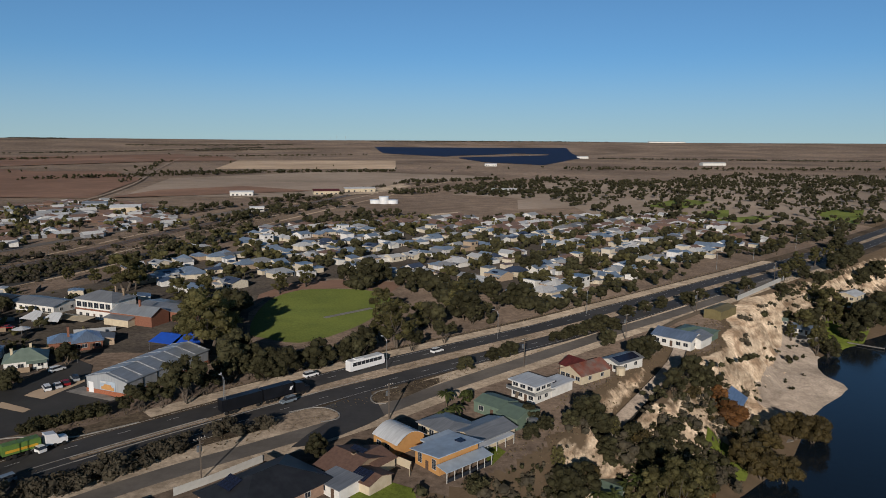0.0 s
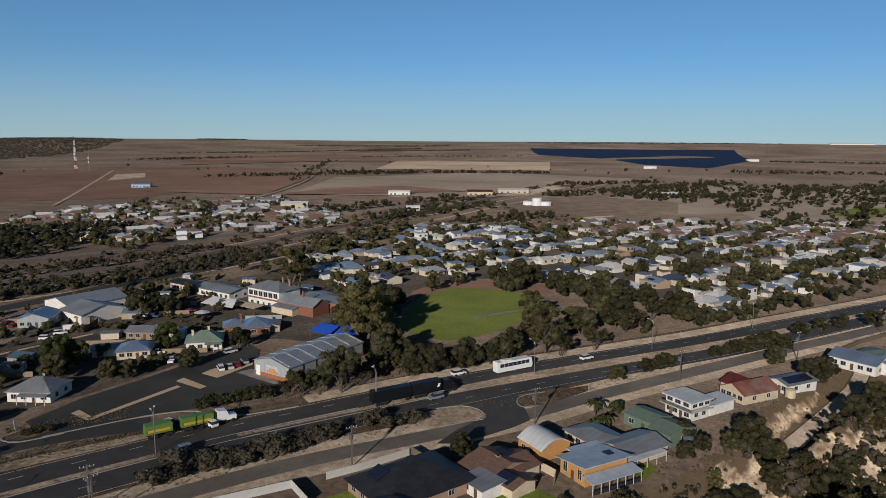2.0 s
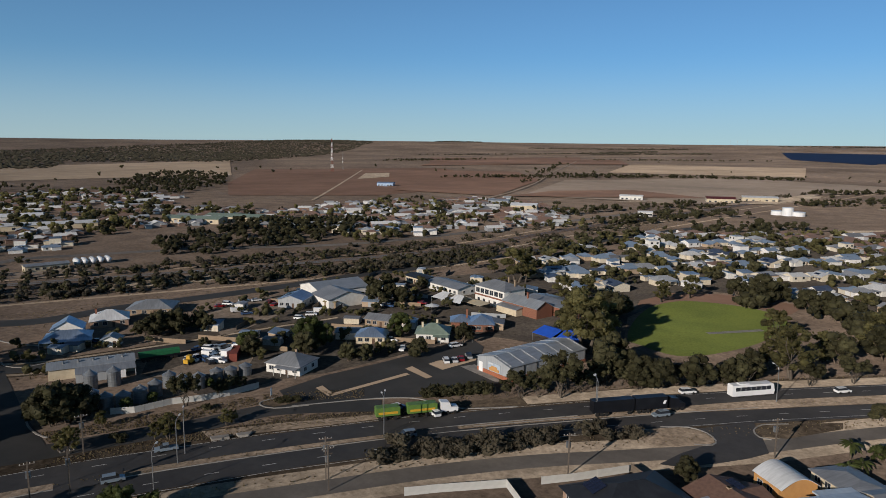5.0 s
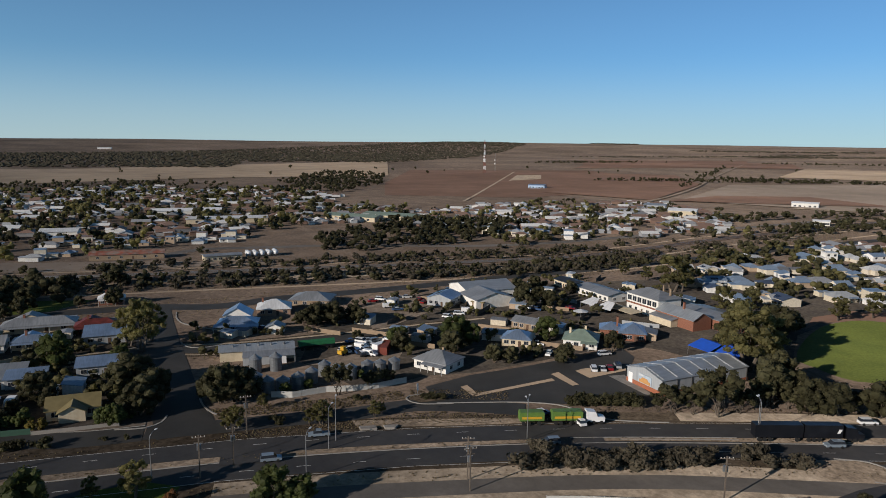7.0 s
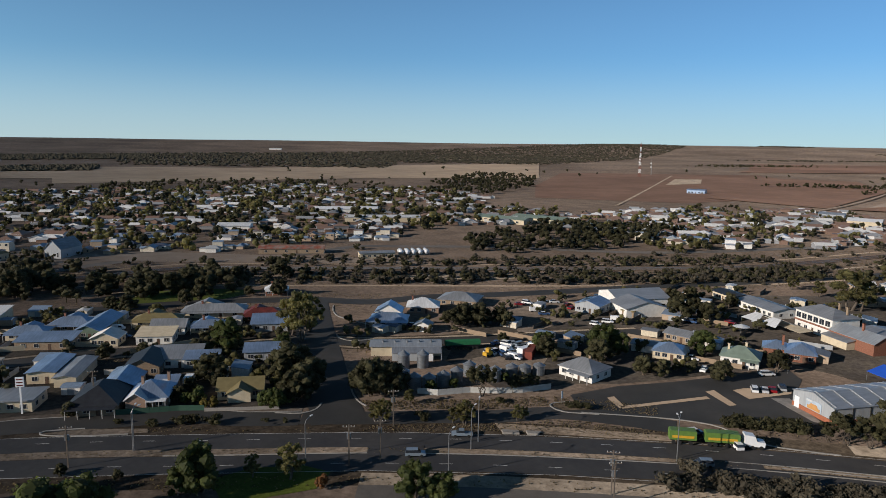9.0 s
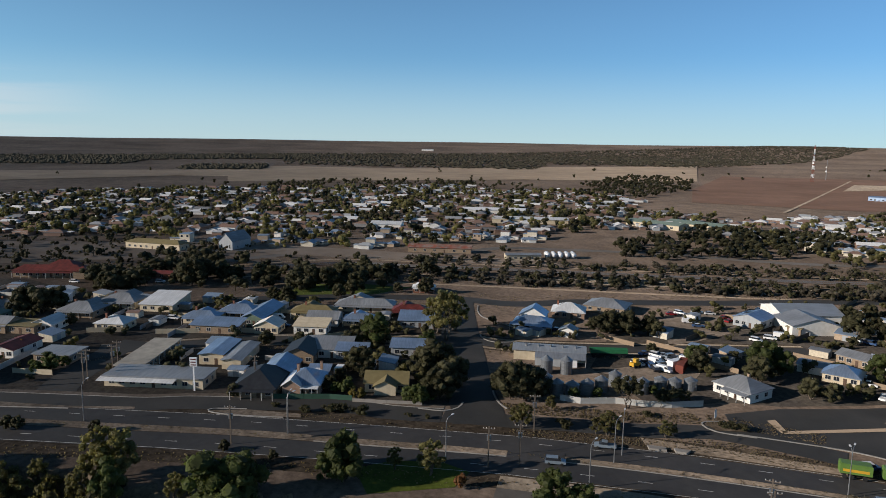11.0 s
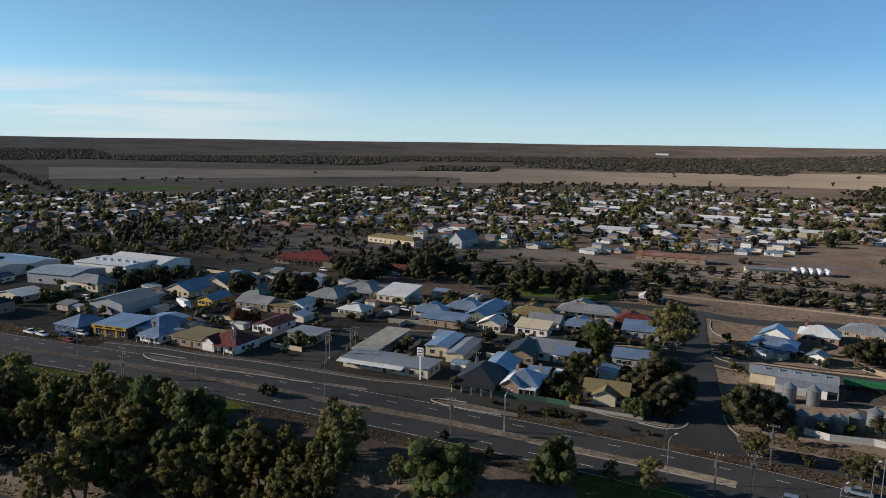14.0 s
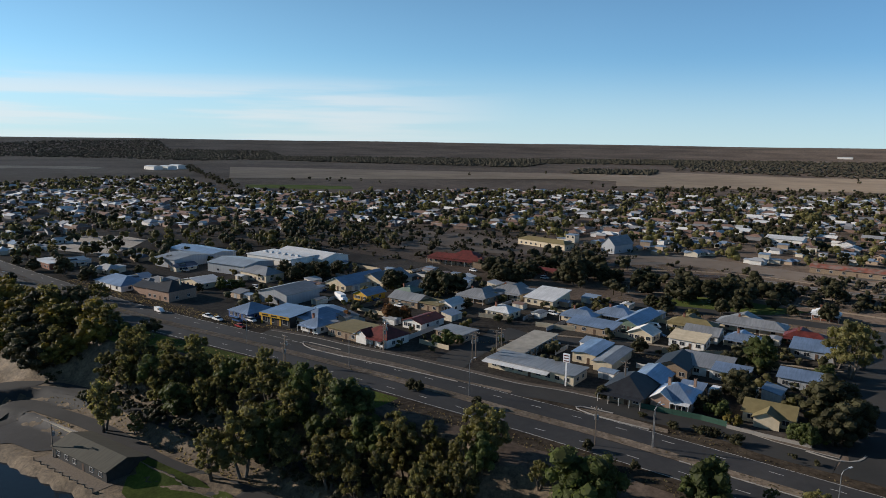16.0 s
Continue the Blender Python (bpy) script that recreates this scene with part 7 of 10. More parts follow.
for k, pts in (("dark", [(213.1, 382.2, 15.9), (234.8, 407.2, 16.9), (233.6, 390.8, 16.3), (251.8, 408, 16.9), (227, 361.4, 15.1), (198.5, 347.2, 11.7), (209.5, 354, 13.4), (202.2, 329.5, 12.5), (193.8, 360, 12.1), (184.8, 359.7, 10.6), (189.2, 381.2, 11.2), (154.6, 311.5, 8), (154.8, 301.6, 7.7), (158.3, 327.8, 8.3)]), ("gum", [(149.4, 297.4, 11.4), (164.1, 312, 11.9), (165.6, 302.5, 12.9), (185.7, 328.2, 13.9), (183.6, 345, 11.7), (205.4, 444.6, 12.9), (194.3, 333.9, 12.7)])):
    for x, y, h in pts:
        tree(k, (x, y), h * 0.72)
for i, (x, y, h) in enumerate([(20.0, 158.1, 4.5), (25.5, 153.5, 6), (30.8, 165.8, 5), (32.9, 154.1, 7), (39.9, 164.4, 6), (43.3, 152.7, 7.5), (50.4, 164.2, 7), (26.1, 144.8, 5.5), (57.9, 175.2, 6), (44.4, 175.2, 4.5)]):
    tree(("dark", "gum", "dark", "willow")[i % 4], (x, y), h)
rng = np.random.default_rng(21)
scrub = []
for _ in range(2600):
    t_ = rng.uniform(0, 1)
    i = rng.integers(9, 20)
    c = TOP[i] * (1 - t_) + TOP[i + 1] * t_
    d_ = SHORE[np.argmin(((SHORE - c) ** 2).sum(1))] - c
    p = c + d_ * rng.uniform(0.0, 0.8) + rng.normal(size=2) * 3
    bare = bool(inside(p[0], p[1], BARE)) or bool(inside(p[0], p[1], BEACH))
    if rng.random() < (0.05 if bare else 0.72) and np.min((LANE_S[:, 0] - p[0]) ** 2 + (LANE_S[:, 1] - p[1]) ** 2) > 16:
        scrub.append((p[0], p[1], rng.uniform(0.8, 2.4) if rng.random() < 0.75 else rng.uniform(2.5, 5.5)))
zz_ = land(np.array([p[0] for p in scrub]), np.array([p[1] for p in scrub]))
scrub = [p for p, z in zip(scrub, zz_) if -16.8 < z < -0.4]
for x, y, h in scrub[:90]:
    shrub((x, y), h * 0.7, (M_OLIVE, M_GREY, M_WILLOW)[rng.integers(3)], "scrubby bush on the river bank")


def palm(at, h, z=None):
    t = thing("palm", "palm tree with drooping green fronds", "palm", at, RAND.uniform(0, 360), z, "palms")
    part("trunk", Shape().tube((0, 0, -0.3), (0.15, 0, h), 0.28, 0.2, 7), M_BARK, t)
    s = Shape()
    for i in range(16):
        a = i * math.tau / 16 + RAND.uniform(-0.2, 0.2)
        up = RAND.uniform(-0.2, 0.9)
        L = 2.6
        c, n_ = math.cos(a), math.sin(a)
        pts = [(0.15, h)] + [(0.15 + L * k / 4, h + up * 2.2 * k / 4 - 1.9 * (k / 4) ** 2) for k in range(1, 5)]
        for (r0, z0), (r1, z1), w0, w1 in zip(pts, pts[1:], (0.1, 0.38, 0.42, 0.3), (0.38, 0.42, 0.3, 0.03)):
            for sg in (-1, 1):
                s.add([(r0 * c, r0 * n_, z0), (r1 * c, r1 * n_, z1), (r1 * c - sg * w1 * n_, r1 * n_ + sg * w1 * c, z1 - w1 * 0.6), (r0 * c - sg * w0 * n_, r0 * n_ + sg * w0 * c, z0 - w0 * 0.6)], [(0, 1, 2, 3)])
    part("fronds", s, M_GREEN, t)


for x, y, h in [(-0.4, 178.4, 4.1), (-0.6, 167.8, 2.5), (1.9, 171, 2.3)]:
    palm((x, y), max(3.0, h))
for x, y in [(42.8, 156.2), (38.2, 150.7), (46.2, 159.1), (34.6, 149.4), (49.1, 162.1)]:
    palm((x, y), 6.0)
for x, y, h in [(4.7, 181.4, 2.6), (6.1, 184.6, 1.1)]:
    tree("green", (x, y), h + 1.5)

plant()

# ---------------------------------------------------------------- street furniture
LAMP = thing("street_lamp", "tall galvanised steel street lamp with a curved arm", "street lamp", (0, 0), 0, 0, "highway street lamps")
part("pole", Shape().tube((0, 0, 0), (0, 0, 9.2), 0.13, 0.08, 8), M_GALV, LAMP)
part("arm", Shape().tube((0, 0, 9.2), (0.5, 0, 10.0), 0.07, 0.06, 6).tube((0.5, 0, 10.0), (2.0, 0, 10.35), 0.06, 0.05, 6), M_GALV, LAMP)
part("lantern", Shape().box(1.9, -0.17, 10.25, 2.7, 0.17, 10.42), M_ROOF_WHITE, LAMP)
first = True
for ang, pts in ((135, [(-57.3, 171.3), (17.7, 243.5), (56.8, 281.4), (-19, 208.3)]), (120, [(-139.3, 60.4), (-165.7, 29.8), (-117.4, 83.5), (-96.8, 132.2), (-57.8, 171.8), (-125.6, 95.4)]), (150, [(-208, -56.3), (-191.1, -16.5), (-166.1, 30.1)]), (140, [(-96, 131.1), (-128.2, 99.4)]), (330, [(-227.2, -99), (-275.5, -232.6)]), (-45, [(148.6, 384.1), (183, 416.9), (230.8, 463.2), (286.7, 520.4)])):
    for x, y in pts:
        if first:
            LAMP.matrix_world = pose(x, y, 0, 0, 0, ang)
            first = False
        else:
            copy_thing(LAMP, pose(x, y, 0, 0, 0, ang))
STOBIE = thing("power_pole", "dark power pole with crossarms and insulators", "power pole", (0, 0), 0, 0, "power poles")
part("pole", Shape().box(-0.14, -0.1, 0, 0.14, 0.1, 9.6), M_POLE, STOBIE)
part("crossarm", Shape().box(-1.3, -0.07, 9.0, 1.3, 0.07, 9.15).box(-0.9, -0.07, 7.9, 0.9, 0.07, 8.05), M_POLE, STOBIE)
for x in (-1.2, -0.5, 0.5, 1.2):
    part("insulator", Shape().ring([(0.06, 9.15), (0.09, 9.25), (0.05, 9.4), (0.01, 9.42)], 6, x), M_FRAME, STOBIE)
part("transformer", Shape().box(-0.45, 0.1, 6.2, 0.45, 0.7, 7.4), M_GALV, STOBIE)
first = True
for ang, pts in ((45, [(-51.4, 136.6), (-15, 169.7), (23.8, 211.7), (-93.4, 107.2)]), (45, [(63.5, 243.3), (102.5, 283.3), (166.7, 353.6)]), (62, [(-133.1, 67.9), (-89.8, 103.9)]), (65, [(-198.3, -73.8), (-164.5, 16.6), (-225, -49.5), (-220.2, -19.2)]), (65, [(-132.1, 75.1), (-146.7, 86.8), (-225, -11.8)]), (60, [(-206.5, -76.6), (-165.3, -126.8), (-131.4, -65.7)]), (65, [(-229.6, -50), (-223.1, -18.4), (-229.2, -10.6), (-201.2, 26.6)])):
    for x, y in pts:
        if first:
            STOBIE.matrix_world = pose(x, y, ground_z(x, y), 0, 0, ang)
            first = False
        else:
            copy_thing(STOBIE, pose(x, y, ground_z(x, y), 0, 0, ang))
for x, y, h in [(-135.7, 133.4, 1.1), (-99.4, 146.8, 2.2)] + [(-137.4, 135, 1.7), (-116.8, 211.3, 1.6)]:
    s = thing("road_sign", "white road sign on a steel post", "sign", (x, y), 100)
    part("post", Shape().tube((0, 0, 0), (0, 0, 2.6), 0.05), M_GALV, s)
    part("board", Shape().box(-0.35, -0.05, 1.5, 0.35, -0.01, 2.8), M_CARWHITE, s)
s = thing("road_sign", "green highway direction sign on two posts", "sign", (-46, 186.7), 60)
part("post", Shape().tube((-1.2, 0, 0), (-1.2, 0, 3), 0.06), M_GALV, s)
part("post", Shape().tube((1.2, 0, 0), (1.2, 0, 3), 0.06), M_GALV, s)
part("board", Shape().box(-1.7, -0.08, 1.2, 1.7, -0.02, 3.4), M_GALV, s)


# ---------------------------------------------------------------- vehicles
WHEEL = Shape().tube((0, -0.12, 0), (0, 0.12, 0), 0.33, 0.33, 12).mesh("wheel", M_RUBBER)
BIGWHEEL = Shape().tube((0, -0.16, 0), (0, 0.16, 0), 0.5, 0.5, 12).mesh("wheel", M_RUBBER)


def car(kind, paint, label, category="car"):
    c = thing("car", label, category, (0, 0), 0, 0, "cars")
    if kind == "sedan":
        body = [(-2.25, 0.32), (2.25, 0.32), (2.28, 0.72), (1.25, 0.9), (-1.55, 0.95), (-2.25, 0.9)]
        cabin, roof, L = [(-1.75, 0.9), (1.2, 0.88), (0.45, 1.38), (-1.05, 1.4)], (-1.05, 0.45, 1.38, 1.44), 1.38
    elif kind == "suv":
        body = [(-2.3, 0.38), (2.3, 0.38), (2.32, 0.85), (1.35, 1.05), (-2.3, 1.05)]
        cabin, roof, L = [(-2.25, 1.02), (1.3, 1.02), (0.6, 1.68), (-2.0, 1.7)], (-2.0, 0.6, 1.67, 1.75), 1.42
    elif kind == "ute":
        body = [(-2.6, 0.42), (2.5, 0.42), (2.52, 0.9), (1.4, 1.08), (-0.7, 1.08), (-0.72, 0.98), (-2.6, 0.98)]
        cabin, roof, L = [(-0.75, 1.05), (1.35, 1.05), (0.65, 1.68), (-0.6, 1.7)], (-0.6, 0.65, 1.67, 1.75), 1.6
    else:
        body = [(-2.5, 0.38), (2.5, 0.38), (2.5, 0.95), (1.9, 1.15), (1.3, 1.95), (-2.5, 1.98)]
        cabin, roof, L = [(0.4, 1.2), (1.85, 1.14), (1.32, 1.86), (0.4, 1.88)], (-2.45, 1.25, 1.97, 2.02), 1.55
    part("body", Shape().run(body, -0.88, 0.88), paint, c)
    part("glass", Shape().run(cabin, -0.78 if kind != "van" else -0.9, 0.78 if kind != "van" else 0.9), M_GLASS, c)
    part("roof", Shape().box(roof[0], -0.74, roof[2], roof[1], 0.74, roof[3]), paint, c)
    for x in (-L, L):
        for y in (-0.8, 0.8):
            part("wheel", WHEEL, None, c).location = (x, y, 0.33)
    for y in (-0.6, 0.6):
        part("headlight", Shape().box(2.2 if kind != "van" else 2.45, y - 0.18, 0.6, 2.34 if kind != "van" else 2.53, y + 0.18, 0.75), M_FRAME, c)
    return c


CARS = {"white": car("suv", M_CARWHITE, "white station wagon on the asphalt"), "any": car("sedan", M_CARS, "sedan parked with others"), "suv": car("suv", M_CARS, "sports utility vehicle parked with others"),
        "silver": car("suv", M_SILVER, "silver-blue four-wheel drive wagon"), "red": car("sedan", M_CARRED, "small red sedan standing outside"), "van": car("van", M_CARWHITE, "white delivery van parked outside", "van"), "ute": car("ute", M_CARWHITE, "white utility with a tray", "ute"), "blueute": car("ute", M_SILVER, "blue-grey utility with a tray", "ute")}
used = set()


def put(kind, at, turn):
    m = pose(at[0], at[1], ground_z(*at) + 0.09, 0, 0, turn)
    if kind in used:
        return copy_thing(CARS[kind], m)
    used.add(kind)
    CARS[kind].matrix_world = m
    return CARS[kind]


for kind, at, turn in (("white", (-113.1, 187.6), 130), ("any", (-111.3, 189.9), 130), ("red", (-110.2, 192.2), 130), ("suv", (-109.4, 195.7), 130), ("white", (-119, 203.6), 62), ("suv", (-103.1, 146.6), 70),
                       ("white", (-93, 148.8), 150), ("silver", (-91.3, 133.9), 232), ("blueute", (-132.8, 97.9), 236), ("silver", (-43.2, 180), 226), ("silver", (-129.6, 82.7), 60),
                       ("white", (-3.8, 226.3), 44), ("white", (-41.2, 201.1), 44), ("van", (-218.5, 196.3), 60), ("red", (-231, 198.2), 60), ("suv", (-230, 210.6), 60), ("any", (-226.5, 214.3), 60), ("any", (-212.3, 195.6), 60),
                       ("red", (-214.2, 212.9), 110), ("red", (-219.4, 215.2), 110), ("white", (-189.5, 208.6), 40), ("van", (-190.3, 214.6), 40), ("van", (-148.8, 201.4), 30), ("ute", (-141.6, 196.7), 30), ("suv", (-172.1, 238), 10),
                       ("any", (-171.3, 241.7), 10), ("red", (-163.3, 250.1), 0), ("white", (-244.1, 0.2), 150), ("white", (-245.8, 6.5), 62), ("ute", (-254.5, -127.8), 60), ("ute", (-251.3, -122.1), 60), ("red", (-244, -109.4), 60),
                       ("white", (-252.5, -108.8), 60), ("van", (-258.7, -151), 60), ("white", (-275.6, -221.9), 58), ("any", (-254.2, -206.5), 58), ("suv", (-251.4, -114), 62), ("white", (-173.2, -122.3), 20), ("any", (-312.2, -100.8), 60), ("white", (-317.4, -99.8), 60),
                       ("ute", (-288, -58.2), 62), ("any", (-296.5, -70.1), 62), ("white", (-269.7, 27.6), 62), ("van", (-276.6, 44.5), 62), ("any", (-264.4, 44.9), 62), ("white", (-288.6, 5.9), 62), ("white", (-376.7, -37.4), 62), ("white", (-364.4, 1.1), 62),
                       ("white", (-309.3, -132.1), 62), ("any", (-341.9, -158.6), 62), ("white", (-295.7, -203.5), 60), ("suv", (-341.6, -185.9), 62)):
    put(kind, at, turn)
yard = [(-181.1, 143.6), (-182.3, 146.9), (-178.3, 146.5), (-180.7, 150.5), (-177.4, 150.2), (-179.8, 154.2), (-177, 154.3), (-178.9, 158), (-174.8, 145.6), (-172.9, 147.6), (-183.6, 159), (-186.1, 157.4), (-186.4, 155.1), (-189.4, 153), (-181.2, 161.6), (-178, 160.9)]
for i, p in enumerate(yard):
    put(("white", "any", "suv", "van", "silver", "any")[i % 6], p, 20 + 70 * (i % 3))


def trailer(t, x0, x1, z0, z1, paint, axles, name="trailer_body"):
    part(name, Shape().box(x0, -1.25, z0, x1, 1.25, z1), paint, t)
    part("chassis", Shape().box(x0 + 0.3, -0.5, 0.8, x1 - 0.2, 0.5, z0), M_BLACK, t)
    for x in axles:
        for y in (-1.05, 1.05):
            part("wheel", BIGWHEEL, None, t).location = (x, y, 0.5)


t = thing("truck", "black double-trailer truck on the highway", "truck", (-58.6, 170.8), 44, 0.06)
trailer(t, 0, 11.5, 1.1, 4.2, M_BLACK, (1.2, 2.5, 3.8, 10.2), "trailer_body")
trailer(t, 11.9, 21, 1.1, 4.2, M_BLACK, (13.0, 14.3, 15.6), "trailer_body")
part("cab", Shape().run([(22.0, 0.7), (26.2, 0.7), (26.3, 1.9), (24.8, 2.1), (24.2, 3.4), (22.0, 3.7)], -1.2, 1.2), M_BLACK, t)
part("windscreen", Shape().run([(24.75, 2.15), (24.9, 2.15), (24.35, 3.3), (24.2, 3.3)], -1.0, 1.0), M_GLASS, t)
part("emblem", Shape().run([(19.6, 2.2), (20.3, 2.2), (20.8, 3.2), (20.0, 3.2)], -1.28, -1.26), M_CARWHITE, t, "white emblem shape")
for x in (22.8, 24.0, 25.4):
    for y in (-1.05, 1.05):
        part("wheel", BIGWHEEL, None, t).location = (x, y, 0.5)
t = thing("bus", "white coach with dark side windows", "bus", (-30.6, 205.1), 44, 0.06)
part("body", Shape().run([(0, 0.45), (13.2, 0.45), (13.4, 1.4), (13.0, 3.4), (12.5, 3.6), (0.2, 3.6), (0, 3.2)], -1.25, 1.25), M_CARWHITE, t)
for i in range(7):
    for y in (-1.27, 1.25):
        part("window", Shape().box(1.0 + 1.6 * i, y, 1.9, 2.5 + 1.6 * i, y + 0.02, 3.0), M_GLASS, t)
part("windscreen", Shape().run([(13.42, 1.5), (13.46, 1.5), (13.1, 3.2), (13.04, 3.2)], -1.1, 1.1), M_GLASS, t)
for x in (2.2, 3.5, 10.6):
    for y in (-1.05, 1.05):
        part("wheel", BIGWHEEL, None, t).location = (x, y, 0.5)
part("roof_unit", Shape().box(2.5, -0.8, 3.6, 5.5, 0.8, 3.85), M_CARWHITE, t)
t = thing("tipper_truck", "green tipper truck and dog trailer with yellow lettering bars", "truck", (-103.8, 138), 48, 0.06)
trailer(t, 0, 6.2, 1.2, 3.3, M_LIME, (1.0, 2.3, 4.9), "tipper_body")
trailer(t, 8.2, 16.0, 1.2, 3.3, M_LIME, (9.2, 10.5, 13.2, 14.5), "tipper_body")
for x0, x1 in ((0.6, 5.6), (8.8, 15.4)):
    part("bar", Shape().box(x0, -1.29, 1.7, x1, -1.26, 2.3), M_YELLOW_PAINT, t, "yellow bar of lettering")
    part("tarp", Shape().run([(x0 - 0.5, 3.3), (x1 + 0.5, 3.3), (x1 + 0.4, 3.45), (x0 - 0.4, 3.45)], -1.2, 1.2), M_LIME, t)
part("cab", Shape().run([(17.0, 0.7), (21.6, 0.7), (21.7, 1.8), (19.8, 2.0), (19.3, 3.2), (17.0, 3.5)], -1.2, 1.2), M_CARWHITE, t)
part("windscreen", Shape().run([(19.85, 2.05), (20.0, 2.05), (19.45, 3.1), (19.3, 3.1)], -1.0, 1.0), M_GLASS, t)
for x in (17.6, 18.8, 20.8):
    for y in (-1.05, 1.05):
        part("wheel", BIGWHEEL, None, t).location = (x, y, 0.5)
t = thing("tarped_load", "green tarpaulin-covered trailer in the yard", "trailer", (-193.1, 133.9), 66)
part("body", Shape().box(0, 0, 0.9, 12, 2.5, 2.2), M_BLACK, t)
part("tarp", Shape().runx([(-0.1, 1.6), (2.6, 1.6), (2.5, 2.9), (1.25, 3.3), (0, 2.9)], -0.1, 12.1), M_TARP, t)
for x in (1, 2.3, 9.5, 10.8):
    part("wheel", BIGWHEEL, None, t).location = (x, 0.1, 0.5)
t = thing("container", "rusty red shipping container", "container", (-169.1, 151.6), 130)
part("body", Shape().box(0, 0, 0.1, 9.5, 2.4, 2.7), M_CONTAINER, t)
for i in range(18):
    part("rib", Shape().box(0.3 + 0.5 * i, -0.05, 0.2, 0.5 + 0.5 * i, 0, 2.6), M_CONTAINER, t)
t = thing("container", "white box body standing in the yard", "container", (-173.6, 151.4), 100)
part("body", Shape().box(0, 0, 0.1, 5, 2.4, 2.7), M_CARWHITE, t)
part("door", Shape().box(0.1, -0.04, 0.3, 2.3, 0, 2.5), M_FRAME, t)
t = thing("loader", "yellow loader in the yard", "machine", (-179.9, 142.1), 100)
part("body", Shape().run([(-2, 0.6), (1.2, 0.6), (1.2, 1.6), (-2, 1.8)], -0.9, 0.9), M_YELLOW_PAINT, t)
part("cab", Shape().box(-0.8, -0.7, 1.7, 0.5, 0.7, 2.9), M_YELLOW_PAINT, t)
part("bucket", Shape().run([(1.8, 0.2), (3.0, 0.2), (2.2, 1.2), (1.8, 1.2)], -1.1, 1.1), M_DARKWALL, t)
for x in (-1.3, 0.9):
    for y in (-0.95, 0.95):
        part("wheel", BIGWHEEL, None, t).location = (x, y, 0.5)
t = thing("box_truck", "white box truck parked in a side street", "truck", (-296.7, -88.6), 40)
part("box", Shape().box(0, -1.2, 0.9, 7.5, 1.2, 3.6), M_CARWHITE, t)
part("cab", Shape().run([(7.6, 0.6), (9.4, 0.6), (9.4, 1.5), (9.0, 2.5), (7.6, 2.6)], -1.1, 1.1), M_CARWHITE, t)
for x in (1.5, 8.5):
    for y in (-1, 1):
        part("wheel", BIGWHEEL, None, t).location = (x, y, 0.5)
t = thing("caravan", "white caravan under trees", "caravan", (-202.2, 50.6), 150)
part("body", Shape().run([(0, 0.5), (4.4, 0.5), (4.6, 1.2), (4.2, 2.6), (0.2, 2.6), (-0.1, 1.2)], -1.1, 1.1), M_CARWHITE, t)
part("window", Shape().box(1.2, -1.14, 1.4, 2.8, -1.1, 2.1), M_GLASS, t)
part("wheel", WHEEL, None, t).location = (2.0, -1.0, 0.33)
part("wheel", WHEEL, None, t).location = (2.0, 1.0, 0.33)

# ---------------------------------------------------------------- riverside in the west
LOW = smooth_line(LOW_PTS, 3)
strip("road", LOW, 3.4, -3.4, 0.14, M_ASPHALT_OLD, "worn asphalt riverside road")
RAMP = smooth_line(RAMP_PTS, 3)
strip("road", RAMP, 2.9, -2.9, 0.18, M_ASPHALT_OLD, "worn asphalt lane to the wharf")
area("car_park", [(-193.7, -180), (-202.3, -168.9), (-203.3, -153.1), (-198.1, -138), (-191.6, -136.3), (-192.4, -146.6), (-188.2, -153.1), (-177.1, -157), (-174.1, -161.7)], 0.16, M_ASPHALT_OLD, "worn asphalt turning place above the wharf", "car park")
area("car_park", [(-179.8, -167.4), (-185.9, -159.2), (-187.6, -150.5), (-178, -130.6), (-168.9, -130.1), (-167.4, -134.4), (-170.9, -144.5), (-166.9, -155.3)], 0.12, M_ASPHALT, "dark asphalt boat-ramp car park", "car park")
M_MOSSY = mat("mossy_roof", (0.062, 0.060, 0.046), (0.045, 0.043, 0.034), scale=0.5, stretch=(5, 0.3, 1))
b = house((-165.9, -127.2), 65, 26, 11, "dark timber wharf shed with a ribbed gable roof", h=3.0, roof="gx", pitch=18, wall=M_DARKWALL, roofm=M_MOSSY, front=5, side=0, doors=True, name="wharf_shed", category="shed")
b.location.z = -16.3
part("footing", Shape().box(-2, -4.2, -3, 28, 11.5, -0.02), M_TIMBER, b, "weathered timber wharf deck")
for i in range(26):
    part("rib", Shape().slab([(0.2 + i, -0.5, 2.92), (0.28 + i, -0.5, 2.92), (0.28 + i, 5.4, 4.84), (0.2 + i, 5.4, 4.84)], 0.12), M_TIMBER, b)
for i in range(9):
    part("pile", Shape().tube((-1.5 + 3.6 * i, -4.4, -4), (-1.5 + 3.6 * i, -4.4, 0.9), 0.16), M_TIMBER, b)
p, q = (-187.2, -152.2), (-177.6, -128.5)
w_ = thing("retaining_wall", "low tan concrete retaining wall above the boat ramp", "wall", p, math.degrees(math.atan2(q[1] - p[1], q[0] - p[0])), -16.6)
part("wall", Shape().box(0, -0.3, 0, math.dist(p, q), 0.3, 1.9), M_CREAM, w_)
part("coping", Shape().box(-0.05, -0.36, 1.9, math.dist(p, q) + 0.05, 0.36, 2.02), M_CONCRETE, w_)
LG = [(-166.1, -99.3), (-159.3, -84.5), (-153.8, -71.1), (-147.2, -63.6), (-142.9, -86.6), (-151.1, -97.1), (-158.5, -100.4)]
area("lawn", LG, 0.2, M_PARKGRASS, "bright green river lawn", "grass")
